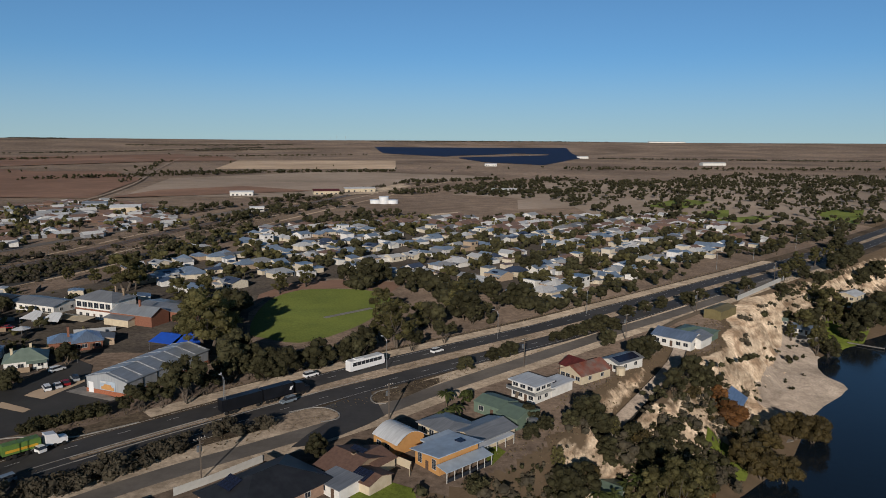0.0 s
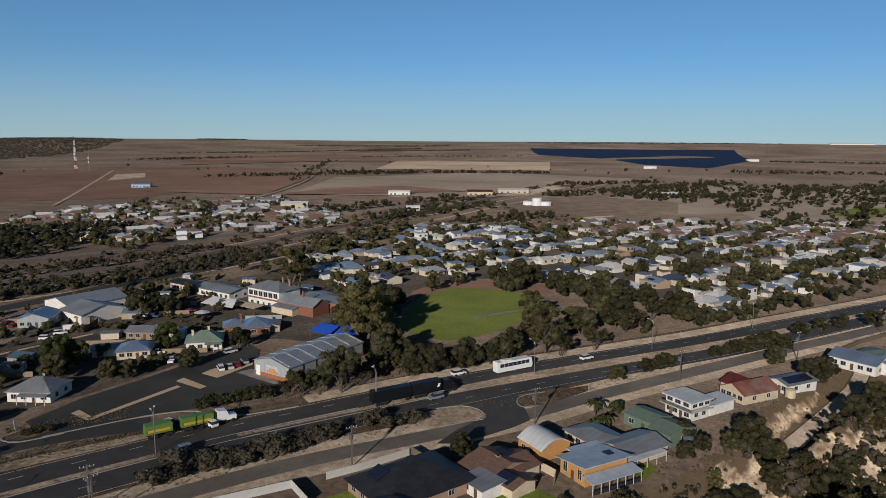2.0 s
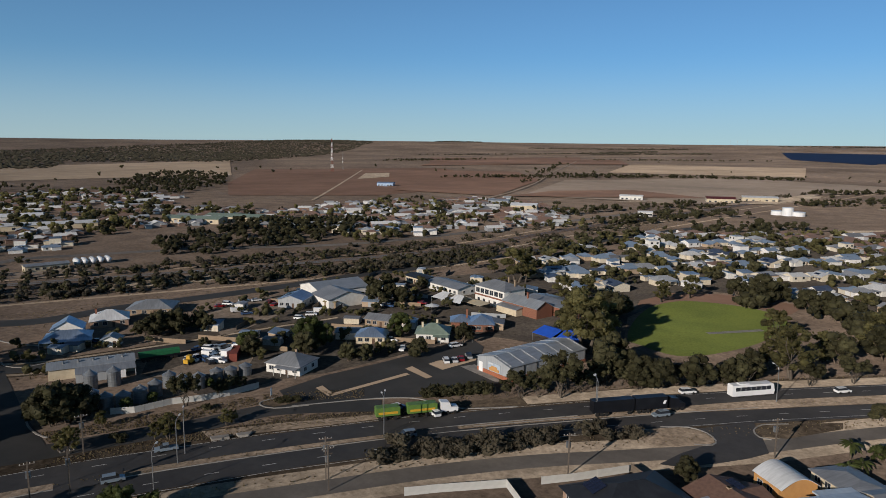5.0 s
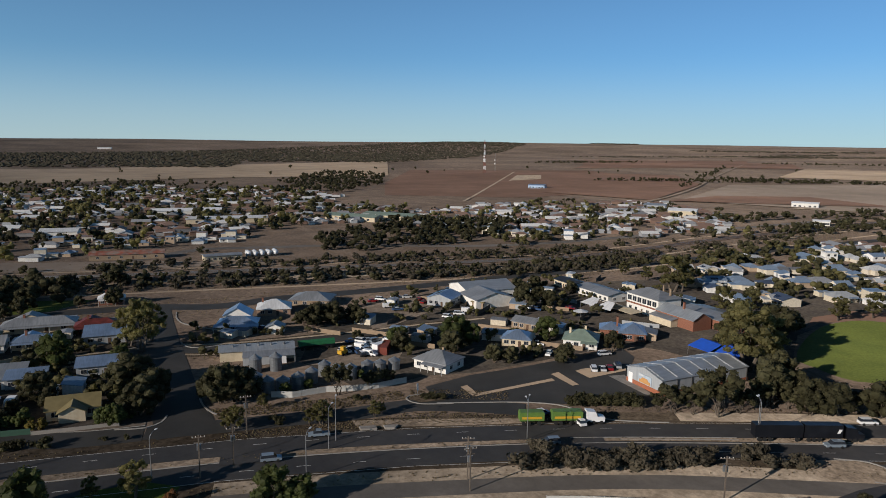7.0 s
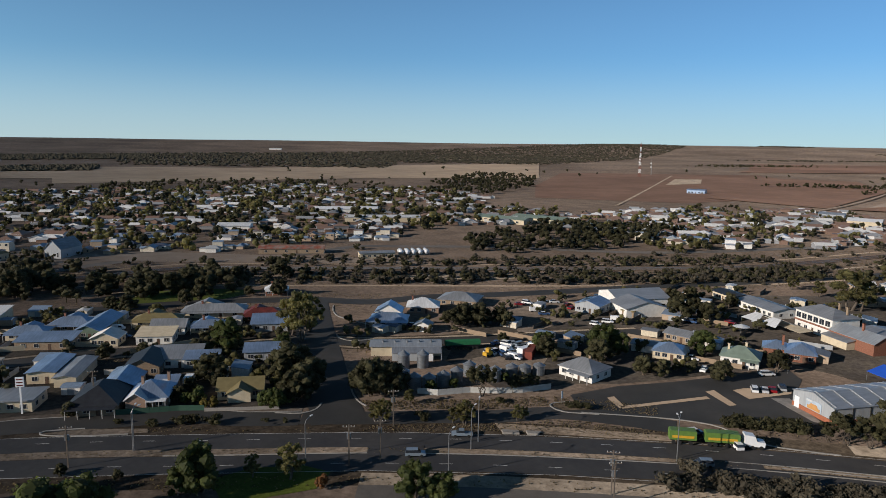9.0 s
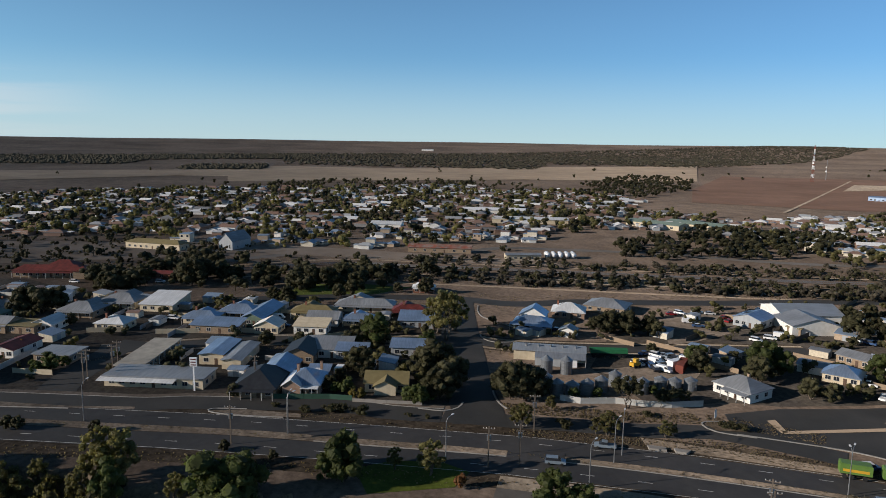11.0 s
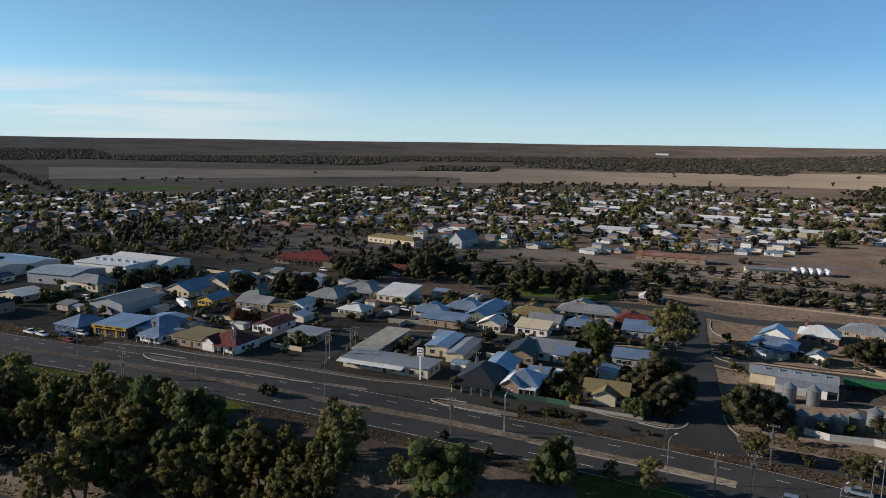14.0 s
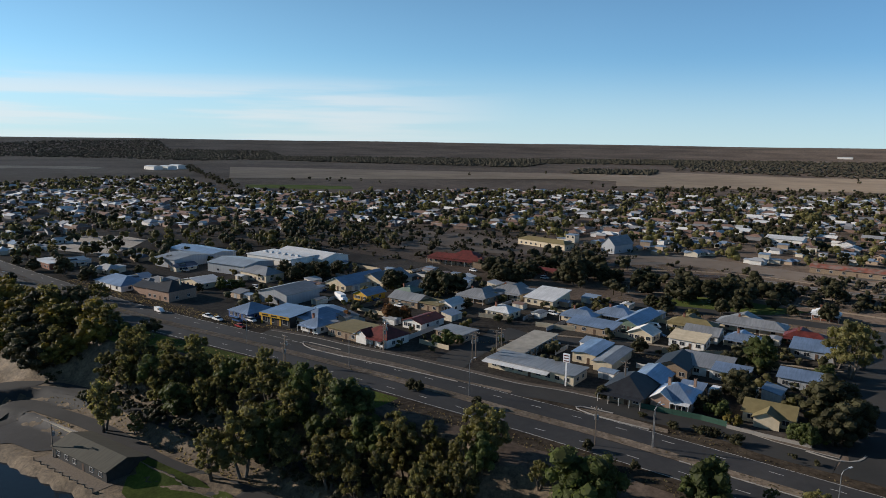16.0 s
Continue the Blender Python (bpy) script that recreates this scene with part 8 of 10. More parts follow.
fence(np.array(RAMP + normals(RAMP) * -3.4)[18:46:4].tolist(), 0.5, M_TIMBER, "low weathered timber barrier beside the lane", 2.4)
# lawns of the park
for pts in ([(-197.4, -73.2), (-191.8, -60.1), (-184.4, -41.5), (-180.8, -42), (-181.4, -55.4), (-190.2, -66.4)], [(-239.6, -167.9), (-228.1, -146.2), (-221.7, -124.9), (-219, -115), (-211.6, -119), (-217.7, -143.6), (-225.8, -156.9)], [(-212, -108.1), (-203, -85.4), (-200.5, -78.8), (-195.3, -85.6), (-204.3, -101.2)], [(-142.9, 40.5), (-143.6, 49.7), (-138.8, 59.6), (-132.7, 63.4), (-127.6, 57.7), (-131.2, 40)], [(-52, 122.3), (-48.8, 126.4), (-43.7, 125.8), (-40, 122.1), (-50.3, 118.3)], [(-19.7, 132.5), (-13.2, 137.4), (-7.1, 134), (-5.7, 128.4), (-19, 128.1)], [(7.5, 151.4), (11.6, 154.4), (13.4, 151.5), (9.7, 144.4)]):
    area("lawn", [p for p in pts], 0.06, M_PARKGRASS, "patch of green watered lawn", "grass")
for pts in ([(-328.2, 49.9), (-338.1, 72.2), (-334.9, 89.6), (-316.4, 113.8), (-304.8, 87), (-307, 75.8), (-306.2, 51.9)], [(-312.8, 76.3), (-304.6, 98.4), (-293.3, 96.8), (-291.3, 74.6)]):
    area("lawn", pts, 0.05, M_LAWN, "green park lawn", "grass")
# boat ramp beach, lane down the cliff, jetties
fence([tuple(q) for q in (LANE_S[:, :2] + normals(LANE_S[:, :2]) * 2.4)[2:-2:4].tolist()], 0.7, M_DARKWALL, "low dark barrier beside the lane down the cliff", 2.0)
n2 = normals(LANE_S[:, :2])
a_, b_ = LANE_S[:, :2] + n2 * 2.1, LANE_S[:, :2] - n2 * 2.1
m_ = len(LANE_S)
sheet("road", np.concatenate([np.column_stack([a_, LANE_S[:, 2] + 0.5]), np.column_stack([b_, LANE_S[:, 2] + 0.5])]).tolist(), [(i + m_, i + m_ + 1, i + 1, i) for i in range(m_ - 1)], M_GRAVEL, "pale gravel lane down the cliff", category="road")
SPIT = [(106.0, 232.4), (115.6, 246.0), (135.8, 278.0), (150.2, 305.4), (159.1, 309.9), (159.1, 301.5), (151.3, 278.5), (145.7, 266.5), (144.9, 257.0), (147.7, 251.2), (146.5, 246.3), (141.7, 241.3), (133.6, 235.8), (127.4, 229.3), (114.8, 223.0), (108.1, 224.0)]
area("beach", smooth_line(SPIT + SPIT[:1], 2)[:-1].tolist(), 0.07, M_GRAVEL, "grey gravel river beach", "beach")
area("lawn", [(188.9, 343.8), (203.7, 350), (206.8, 333.5), (185.3, 303.6), (163.3, 286), (167.4, 303)], 0.4, M_PARKGRASS, "striped green river lawn", "grass")
area("lawn", [(74.4, 190.8), (81.9, 189.1), (83, 180.3), (78, 172.2), (71.5, 170.5), (67.3, 175)], 0.4, M_PARKGRASS, "small green river lawn", "grass")
for p, q in (((82.1, 181.6), (85.6, 179.7)), ((177.4, 302.6), (188.2, 293.6)), ((99.4, 197.2), (103, 198.8))):
    j = thing("jetty", "small pale timber jetty on the river", "jetty", p, math.degrees(math.atan2(q[1] - p[1], q[0] - p[0])), WATER_Z)
    L = math.hypot(q[0] - p[0], q[1] - p[1])
    part("deck", Shape().box(0, -0.7, 0.5, L, 0.7, 0.65), M_CONCRETE, j)
    for i in range(int(L // 2) + 1):
        part("pile", Shape().tube((2 * i, 0.6, -2), (2 * i, 0.6, 1.1), 0.09), M_TIMBER, j)

# ---------------------------------------------------------------- town beyond
def plots(poly, turn, dx, dy, gen, keep=0.9, street=3):
    """House plots in rows along streets, filling an outline."""
    xs, ys = zip(*poly)
    cx, cy = (min(xs) + max(xs)) / 2, (min(ys) + max(ys)) / 2
    R = max(max(xs) - min(xs), max(ys) - min(ys))
    c, s = math.cos(radians(turn)), math.sin(radians(turn))
    out = []
    n = int(R / dx) + 1
    m = int(R / dy) + 1
    for j in range(-m, m + 1):
        v = j * dy + (7 if j % 2 else -7)
        for i in range(-n, n + 1):
            if i % 9 == 0 or gen.random() > keep:
                continue
            u_ = i * dx + gen.uniform(-4, 4)
            vv = v + gen.uniform(-4, 4)
            x, y = cx + u_ * c - vv * s, cy + u_ * s + vv * c
            if inside(np.array(x), np.array(y), poly):
                out.append((x, y, turn + (180 if j % 2 else 0) + gen.uniform(-8, 8) + (90 if gen.random() < 0.3 else 0)))
    return out


EAST = [(-168, 338), (-140, 322), (-108, 314), (-92, 345), (-60, 362), (-7, 352), (22.1, 334.8), (32.3, 308.9), (44.4, 297.1), (64.9, 314.4), (91.5, 350.8), (146, 407.3), (218.3, 495.8), (231.3, 655.8), (108.5, 635.7), (-33.4, 619.1), (-97.9, 558.8), (-160.8, 529.1), (-180.7, 458.5), (-189.7, 404.3)]
NWEST = [(-287.1, 377), (-274.2, 417.9), (-246.4, 486.4), (-190, 531.7), (-261.9, 650.5), (-373, 752.4), (-463.2, 677.4), (-504.6, 575.3), (-490.3, 450.7), (-443.2, 397.7), (-366.2, 405.4), (-314.8, 380.9)]
WEST = [(-461.2, 83.1), (-436, 126.1), (-441.2, 196.2), (-425.1, 240.7), (-477.7, 326.9), (-460.6, 430.8), (-525.7, 499.2), (-617.4, 458.9), (-716.1, 549.8), (-850.5, 552.2), (-906.9, 427.1), (-1014.2, 433.8), (-996.6, 256), (-986.5, 157)] + [(-1006.8, 183.5), (-1000.7, 21), (-996.2, -101.9), (-895.5, -248.7), (-839.4, -245), (-893.2, -384.2), (-754.8, -414.3), (-560.5, -307.7), (-555.1, -208), (-566.7, -115.7), (-545.2, -29.3), (-487.8, 27.9), (-453.5, 78)]
ESTATE = [(-355.9, 373.3), (-343.6, 430.1), (-281.3, 443.9), (-249.1, 508.8), (-228.8, 617.9), (-271.9, 703.9), (-370.8, 689.7), (-436.5, 600.6), (-452.4, 488.9)]
FARWEST = [(-694.2, -605.3), (-746.9, -576.4), (-627.6, -392.2), (-606.8, -283.1), (-564.5, -192.4), (-671.5, -253.7), (-811.7, -395.3), (-1078.6, -596.5), (-1017.3, -736.5), (-844, -736.6)]
SOUTHW = [(-427.1, -371.1), (-451.3, -337.8), (-380.1, -306.7), (-343.5, -252.8), (-313.9, -240), (-334.4, -289.9), (-324.1, -331.9), (-391.5, -401.5)]
SOUTH_T = [(-310.1, -239.6), (-340.8, -216.3), (-377.7, -206), (-425.4, -202.3), (-485.1, -244.2), (-416.6, -246.4), (-397.4, -285.7), (-403.4, -312.6)]
FARW2 = [(-411, -378.3), (-487.5, -327.1), (-522.3, -242.9), (-512.7, -174.2), (-593.7, -244.7), (-725.6, -399.6), (-726.4, -560.5), (-684.8, -632.2)]
gen = np.random.default_rng(77)
TEMPL = []
# width, depth, roof, pitch, wall height, wings (x, y, width, depth, roof)
DESIGNS = [(14, 8, "hip", 22, 2.7, [(1, -3.2, 6, 6, "hip"), (3, 7.9, 9, 4, "sky")]), (12, 8, "gx", 20, 2.7, [(6.5, -3, 5, 6, "gy"), (-3.6, 2, 3.9, 6, "flat")]),
           (16, 8, "hip", 18, 2.7, [(10, -3, 5.5, 7, "hip"), (0.5, 7.9, 8, 3.5, "flat")]), (10, 9, "hip", 26, 2.8, [(0, 8.9, 10, 4, "sky")]),
           (15, 7, "gx", 14, 2.6, [(11, 3, 6.5, 9, "gx"), (2, 6.9, 6, 3, "sky")]), (9, 12, "gy", 22, 2.7, [(8.9, 2, 5, 9, "flat")]),
           (13, 8, "hip", 20, 2.7, [(2, 7.9, 9, 3.2, "sky"), (12.9, 1, 4, 6.5, "flat")]), (8, 8, "flat", 4, 5.2, [(7.9, 0.5, 8, 7, "gx")]),
           (12, 10, "gx", 16, 3.2, [(-4.4, 1, 4.5, 8, "flat")])]
WORDS = ["suburban house with a hip roof and back lean-to", "gabled suburban house with a carport", "long suburban house with a low hip roof", "compact cottage with a steep hip roof", "low house with crossing gable roofs",
         "house with a front-facing gable and carport", "hip-roofed house with verandah and flat annexe", "white two-storey house with a lower gabled wing", "broad gabled house with a flat carport"]
for (w_, d_, kind, pt, h_, wings), lb in zip(DESIGNS, WORDS):
    b = thing("house", lb, "house", (0, 0), 0, 0, "houses of the town")
    wl, rf = Shape(), Shape()
    for x, y, ww, dd, kk in [(0, 0, w_, d_, kind)] + wings:
        hh, pp = (h_ if (x, y) == (0, 0) else 2.4 if kk in ("sky", "flat") else 2.6), (5 if kk == "sky" else pt)
        a_, b_ = wall_shape(kk, ww, dd, hh, pp), roof_shape(kk, ww, dd, hh, pp, 0.5 if kk != "flat" else 0.2)
        wl.add([(p_[0] + x, p_[1] + y, p_[2]) for p_ in a_.v], a_.f)
        rf.add([(p_[0] + x, p_[1] + y, p_[2]) for p_ in b_.v], b_.f)
    kids = [part("wall", wl, M_WALLS, b), part("roof", rf, M_ROOFS, b)]
    for x in (w_ * 0.22, w_ * 0.78):
        kids.append(part("window", Shape().box(x - 0.9, -0.08, 0.9, x + 0.9, 0.02, 2.2), M_GLASS, b))
        kids.append(part("window", Shape().box(x - 0.8, d_ - 0.02, h_ - 1.8, x + 0.8, d_ + 0.08, h_ - 0.6), M_GLASS, b))
    kids.append(part("door", Shape().box(w_ / 2 - 0.5, -0.07, 0, w_ / 2 + 0.5, 0.02, 2.1), M_DOOR, b))
    kids.append(part("verandah", Shape().slab([(w_ * 0.45, -2.2, 2.25), (w_, -2.2, 2.25), (w_, 0, 2.6), (w_ * 0.45, 0, 2.6)], 0.1).box(w_ - 0.15, -2.1, 0, w_ - 0.05, -2.0, 2.2), M_ROOFS, b))
    if kind == "gx":
        z_ = h_ + 0.35
        kids.append(part("solar_panel", Shape().slab([(w_ / 2 - 4, 0.6, z_), (w_ / 2 + 1, 0.6, z_), (w_ / 2 + 1, 2.6, z_ + 2 * math.tan(radians(pt))), (w_ / 2 - 4, 2.6, z_ + 2 * math.tan(radians(pt)))], 0.06), M_PANEL, b))
    for o in kids:
        o.location.x -= w_ / 2
        o.location.y -= d_ / 2
    TEMPL.append(b)
spots = [(x, y, a) for poly, turn, dx, dy, keep in ((EAST, 47, 15, 19, 0.95), (NWEST, 40, 19, 28, 0.8), (ESTATE, 40, 19, 28, 0.8), (WEST, 62, 18, 25, 0.8), (FARWEST, 62, 19, 26, 0.75), (SOUTHW, 62, 24, 30, 0.8), (FARW2, 62, 20, 27, 0.85), (SOUTH_T, 62, 26, 34, 0.5)) for x, y, a in plots(poly, turn, dx, dy, gen, keep)]
taken = [np.array([(o.matrix_world.translation.x, o.matrix_world.translation.y)]) for o in scene.objects if o.parent is None and o.get("category") in ("house", "school", "workshop", "church", "station", "warehouse")]
taken = np.concatenate(taken)


def clear_of(pts, others, d):
    """Which of the points lie further than d from all the others."""
    P, O = np.array([p[:2] for p in pts], float), np.asarray(others, float)
    return np.concatenate([((q[:, None, :] - O[None]) ** 2).sum(2).min(1) > d * d for q in np.array_split(P, max(1, len(P) // 200))])


for others, d_ in ((taken, 18), (HW, 24), (RAIL, 22), (TCE, 14)):
    spots = [p for p, ok in zip(spots, clear_of(spots, others, d_)) if ok]
spots.sort(key=lambda p: p[0] ** 2 + p[1] ** 2)
for i, (x, y, a) in enumerate(spots[:235]):
    k_ = gen.uniform(0.74, 0.96)
    m = pose(x, y, 0, 0, 0, a) @ Matrix.Diagonal((k_, k_, k_ + 0.1, 1))
    b = TEMPL[i] if i < len(TEMPL) else copy_thing(TEMPL[gen.integers(len(TEMPL))], m)
    if i < len(TEMPL):
        b.matrix_world = m
far = Shape()
for x, y, a in spots[235:]:
    w_, d_ = gen.uniform(9, 15), gen.uniform(7, 10)
    kind = ("hip", "gx", "hip", "gx")[gen.integers(4)]
    for dx_, dy_, ww, dd, kk, hh in ((0, 0, w_, d_, kind, 2.7), (gen.uniform(1, w_ - 6), d_ - 1, 5.5, gen.uniform(3, 6), ("gy", "flat")[gen.integers(2)], 2.4), (w_ + gen.uniform(0, 4), gen.uniform(0, 9), gen.uniform(3, 6), gen.uniform(4, 7), ("gy", "flat")[gen.integers(2)], 2.3)):
        m = pose(x, y, 0, 0, 0, a) @ pose(dx_, dy_, 0)
        for s in (wall_shape(kk, ww, dd, hh, 20), roof_shape(kk, ww, dd, hh, 20, 0.4)):
            far.add([m @ Vector(v) for v in s.v], s.f)
me = far.mesh("distant_houses", M_FARHOUSE)
tagged(new("distant_houses", me), "distant roofs of the country town", "houses", "", "stuff")

for i, (x, y) in enumerate([(-330.5, -222.6), (-311.4, -195.2), (-436.2, -370.2), (-463.7, -375), (-456.9, -352), (-392.9, -329.1), (-386.1, -309.7), (-343.5, -252.8), (-306.9, -179.1), (-345.2, -189.1), (-368.3, -228.3), (-414.6, -314.1), (-366.7, -316.3)]):
    copy_thing(TEMPL[(0, 4, 2, 1, 3, 5, 6, 8)[i % 8]], pose(x, y, 0, 0, 0, 62 + 90 * (i % 2)))
# large single buildings at a distance
for at_, tn, w_, d_, h_, rm, wm, lb in (((-311, 635.3), 20, 26, 18, 6, M_CARWHITE, M_CREAM, "big cream grain shed at the town's edge"), ((-361.1, 682), 20, 22, 14, 5, M_ZINC, M_STEEL_WALL, "grey steel works shed"),
                                        ((-264.5, 839.6), 12, 27, 12, 5, M_CARWHITE, M_WHITE, "long white farm shed in the paddocks"), ((-168.6, 866.1), 15, 32, 18, 5, M_ROOF_RED, M_CREAM, "long shed with a red roof"), ((-136.8, 913.1), 15, 40, 14, 5, M_ROOF_WHITE, M_CREAM, "long pale factory shed"),
                                        ((-191, 666.5), 20, 13, 8, 4, M_CARWHITE, M_WHITE, "white farm shed beside the railway"), ((57.1, 928.6), 10, 34, 12, 4, M_ROOF_WHITE, M_WHITE, "group of white sheds"), ((90.8, 1814.5), 5, 30, 14, 6, M_CARWHITE, M_WHITE, "white shed beside the solar farm"),
                                        ((-639.6, 849.4), 20, 25, 12, 5, M_ROOF_SKY_TINT, M_ROOF_SKY_TINT, "blue-grey shed in the paddocks"), ((-617.2, 269.2), 62, 60, 16, 5, M_CARWHITE, M_WHITE, "long white-roofed building in the town"), ((-547.5, 267.8), 62, 65, 14, 4, M_ROOF_WHITE, M_CREAM, "long white-roofed building in the town"),
                                        ((-503.3, 374.4), 20, 50, 16, 4, M_ROOF_GREEN, M_CREAM, "school blocks with cream walls and green roofs"), ((-487.1, 403.3), 20, 50, 18, 4, M_ROOF_GREEN, M_CREAM, "school blocks with cream walls and green roofs"), ((-529.4, 153.4), 62, 24, 16, 5, M_ROOF_WHITE, M_WHITE, "white hall in the town"),
                                        ((-385.9, -154.9), 62, 40, 20, 5, M_ROOF_WHITE, M_WHITE, "white flat building near the shops")):
    house(at_, tn, w_, d_, lb, h=h_, roof="gx", pitch=12, wall=wm, roofm=rm, front=4, side=1, win=(2.4, 1.6), name="shed", category="shed")
for x, y, r in ((*(-81.8, 763.6), 5.5), (*(-71.6, 760), 5.2), (*(-62.2, 763), 6)):
    tank((x, y), r, 8 if r == 5.2 else 4, "large white storage tank on a low rise", M_CARWHITE)

# trees scattered through the town and the plain
def grove(name, places, material, label, gen, n=24, size=1.65, lobes=4, low=0.22, wide=0.2):
    """Many trees as one mesh: for each, some leafy lobes on a stem."""
    qs, ts = [], []
    zs = land(np.array([q[0] for q in places]), np.array([q[1] for q in places]))
    for (x, y, h), z in zip(places, zs):
        for _ in range(lobes):
            c = np.array((x + gen.normal() * h * wide, y + gen.normal() * h * wide, z + h * gen.uniform(low, low + 0.54)))
            r = h * gen.uniform(0.22, 0.35)
            qs.append(leaves(c, r * 1.02, max(3, int(n * 0.8) // lobes), size * 0.72 * h / 8, gen, 0.85))
            ts.append(lump(c, r * 0.8, gen, 0.85))
        st = Shape().tube((x, y, z - 0.3), (x, y, z + h * 0.5), 0.03 * h, 0.02 * h, 4, False)
        ts.append((np.array(st.v), np.array([(f[0], f[1], f[2]) for f in st.f] + [(f[0], f[2], f[3]) for f in st.f])))
    return tagged(new(name, build_mesh(name, np.concatenate(qs), ts, material)), label, "trees", "", "stuff")


def fill(poly, count, gen, lo, hi, clear=()):
    xs, ys = zip(*poly)
    out = []
    while len(out) < count:
        x, y = gen.uniform(min(xs), max(xs), 400), gen.uniform(min(ys), max(ys), 400)
        ok = inside(x, y, poly)
        out += [(a, b, gen.uniform(lo, hi)) for a, b in zip(x[ok], y[ok])]
    return out[:count]


def off_houses(pts, d=8.5):
    for others, d_ in (([p[:2] for p in spots], d), (HW, 19), (BACK, 7)):
        pts = [p for p, ok in zip(pts, clear_of(pts, others, d_)) if ok]
    return pts


def about(line, lo, hi, count, gen, h0, h1, a=0.0, b=1.0):
    n = normals(line)
    out = []
    for _ in range(count):
        i = int(gen.uniform(a, b) * (len(line) - 1))
        o = gen.uniform(lo, hi)
        p = line[i] + n[i] * o
        out.append((float(p[0]), float(p[1]), gen.uniform(h0, h1)))
    return out


gen = np.random.default_rng(91)
town = off_houses(fill(EAST, 1500, gen, 3, 7.5) + fill(NWEST, 330, gen, 4, 8.5) + fill(ESTATE, 150, gen, 4, 8.5))
west = off_houses(fill(WEST, 2700, gen, 4.5, 10) + fill(FARWEST, 800, gen, 5, 10) + fill(FARW2, 420, gen, 3, 8) + fill(SOUTHW, 60, gen, 5, 9))
SOUTHT = [(-287.8, -222.1), (-316.9, -200.9), (-345.9, -188.3), (-426.1, -139.6), (-435.7, -91.2), (-523.5, -110.8), (-553.7, -221.2), (-544.9, -348), (-497.6, -386.3), (-436.9, -400.9), (-292.1, -267.3)]
WBLOCK = [(-201.1, 72.7), (-202.7, 37.2), (-205.2, 21.2), (-217.4, -2.6), (-227.4, -35), (-244.4, -82), (-276.2, -129.7), (-323.9, -161.5), (-373.8, -147.6), (-386.4, -80.2), (-347.9, -25.4), (-318.7, 28.6), (-294.7, 73.1), (-264.9, 96.8)]
STRUCT = [(o.matrix_world @ Vector((5, 6, 0)))[:2] for o in scene.objects if o.parent is None and o.get("category") in ("house", "school", "workshop", "warehouse", "shop", "motel", "building")]
near = fill(WBLOCK, 420, gen, 1.6, 5.0) + fill(SOUTHT, 210, gen, 4, 9)
for others, d_ in ((STRUCT, 8.5), (HW, 24), (BACK, 6), (SIDE, 9), (SIDE2, 8), (NSV, 9)):
    near = [p for p, ok in zip(near, clear_of(near, others, d_)) if ok]
places = fill(WBLOCK, 150, gen, 1, 2)
for others, d_ in ((STRUCT, 10), (HW, 26), (BACK, 8), (SIDE, 11), (SIDE2, 9), (NSV, 11)):
    places = [p for p, ok in zip(places, clear_of(places, others, d_)) if ok]
SHED = []
for k in range(3):
    w_, d_ = ((5, 4), (7, 5), (4, 6))[k]
    b = thing("shed", ("small steel garden shed in a back yard", "low skillion garage in a back yard", "narrow steel shed in a back yard")[k], "shed", (0, 0), 0, 0, "back-yard sheds")
    kind = ("gx", "sky", "gy")[k]
    part("wall", wall_shape(kind, w_, d_, 2.3, 10), M_WALLS, b)
    part("roof", roof_shape(kind, w_, d_, 2.3, 10, 0.25), M_ROOFS, b)
    part("door", Shape().box(w_ / 2 - 0.9, -0.06, 0, w_ / 2 + 0.9, 0.02, 2.0), M_STEEL_WALL, b)
    SHED.append(b)
for i, p in enumerate(places[:44]):
    m = pose(p[0], p[1], 0, 0, 0, 62 + 90 * (i % 2))
    if i < 3:
        SHED[i].matrix_world = m
    else:
        copy_thing(SHED[i % 3], m)
near = [p for p, ok in zip(near, clear_of(near, [q[:2] for q in places[:44]], 5)) if ok]
for i, (x, y, a) in enumerate(spots[:230:3]):
    c_ = pose(x, y, 0, 0, 0, a) @ Vector((gen.uniform(-5, 5), 9.0, 0))
    copy_thing(SHED[i % 3], pose(c_.x, c_.y, 0, 0, 0, a + 90 * (i % 2)))
for i, (x, y, a) in enumerate(spots[3:200:14]):
    c_ = pose(x, y, 0, 0, 0, a) @ Vector((4, -8.5, 0))
    put(("any", "white", "suv")[i % 3], (c_.x, c_.y), a + 90 * (i % 2))
for i, p in enumerate(places[44:72]):
    a_ = radians(62 + 90 * (i % 2))
    L = gen.uniform(8, 20)
    fence([(p[0], p[1]), (p[0] + L * math.cos(a_), p[1] + L * math.sin(a_))], 1.6, (M_FENCE, M_TIMBER, M_CREAM, M_STEEL_WALL)[i % 4], "sheet or paling fence between back yards", 3.0)
MBLOCK = [(-200.2, 111), (-232.9, 113.8), (-227.7, 165.8), (-235, 237.1), (-206.4, 309.2), (-145.9, 313.7), (-116.4, 282.7), (-113.8, 237.8), (-118.2, 195.6), (-137.4, 175.8), (-149.2, 151.5), (-195.9, 163)]
MORE = [(-215.9, 52.1), (-269.4, 75.8), (-263, 128.6), (-220.6, 126.7), (-189.2, 92.4), (-186.2, 70.7)]
CARPARK = [(-133, 129.6), (-138.5, 158.3), (-132.2, 177.5), (-126.2, 199.2), (-120.8, 221.2), (-87.7, 183.4), (-90.6, 168.3), (-109.2, 147.8)]
mids = fill(MBLOCK, 330, gen, 1.2, 5.0) + fill(MORE, 130, gen, 1.5, 5.0)
mids = [p for p in mids if not bool(inside(np.array(p[0]), np.array(p[1]), CARPARK))]
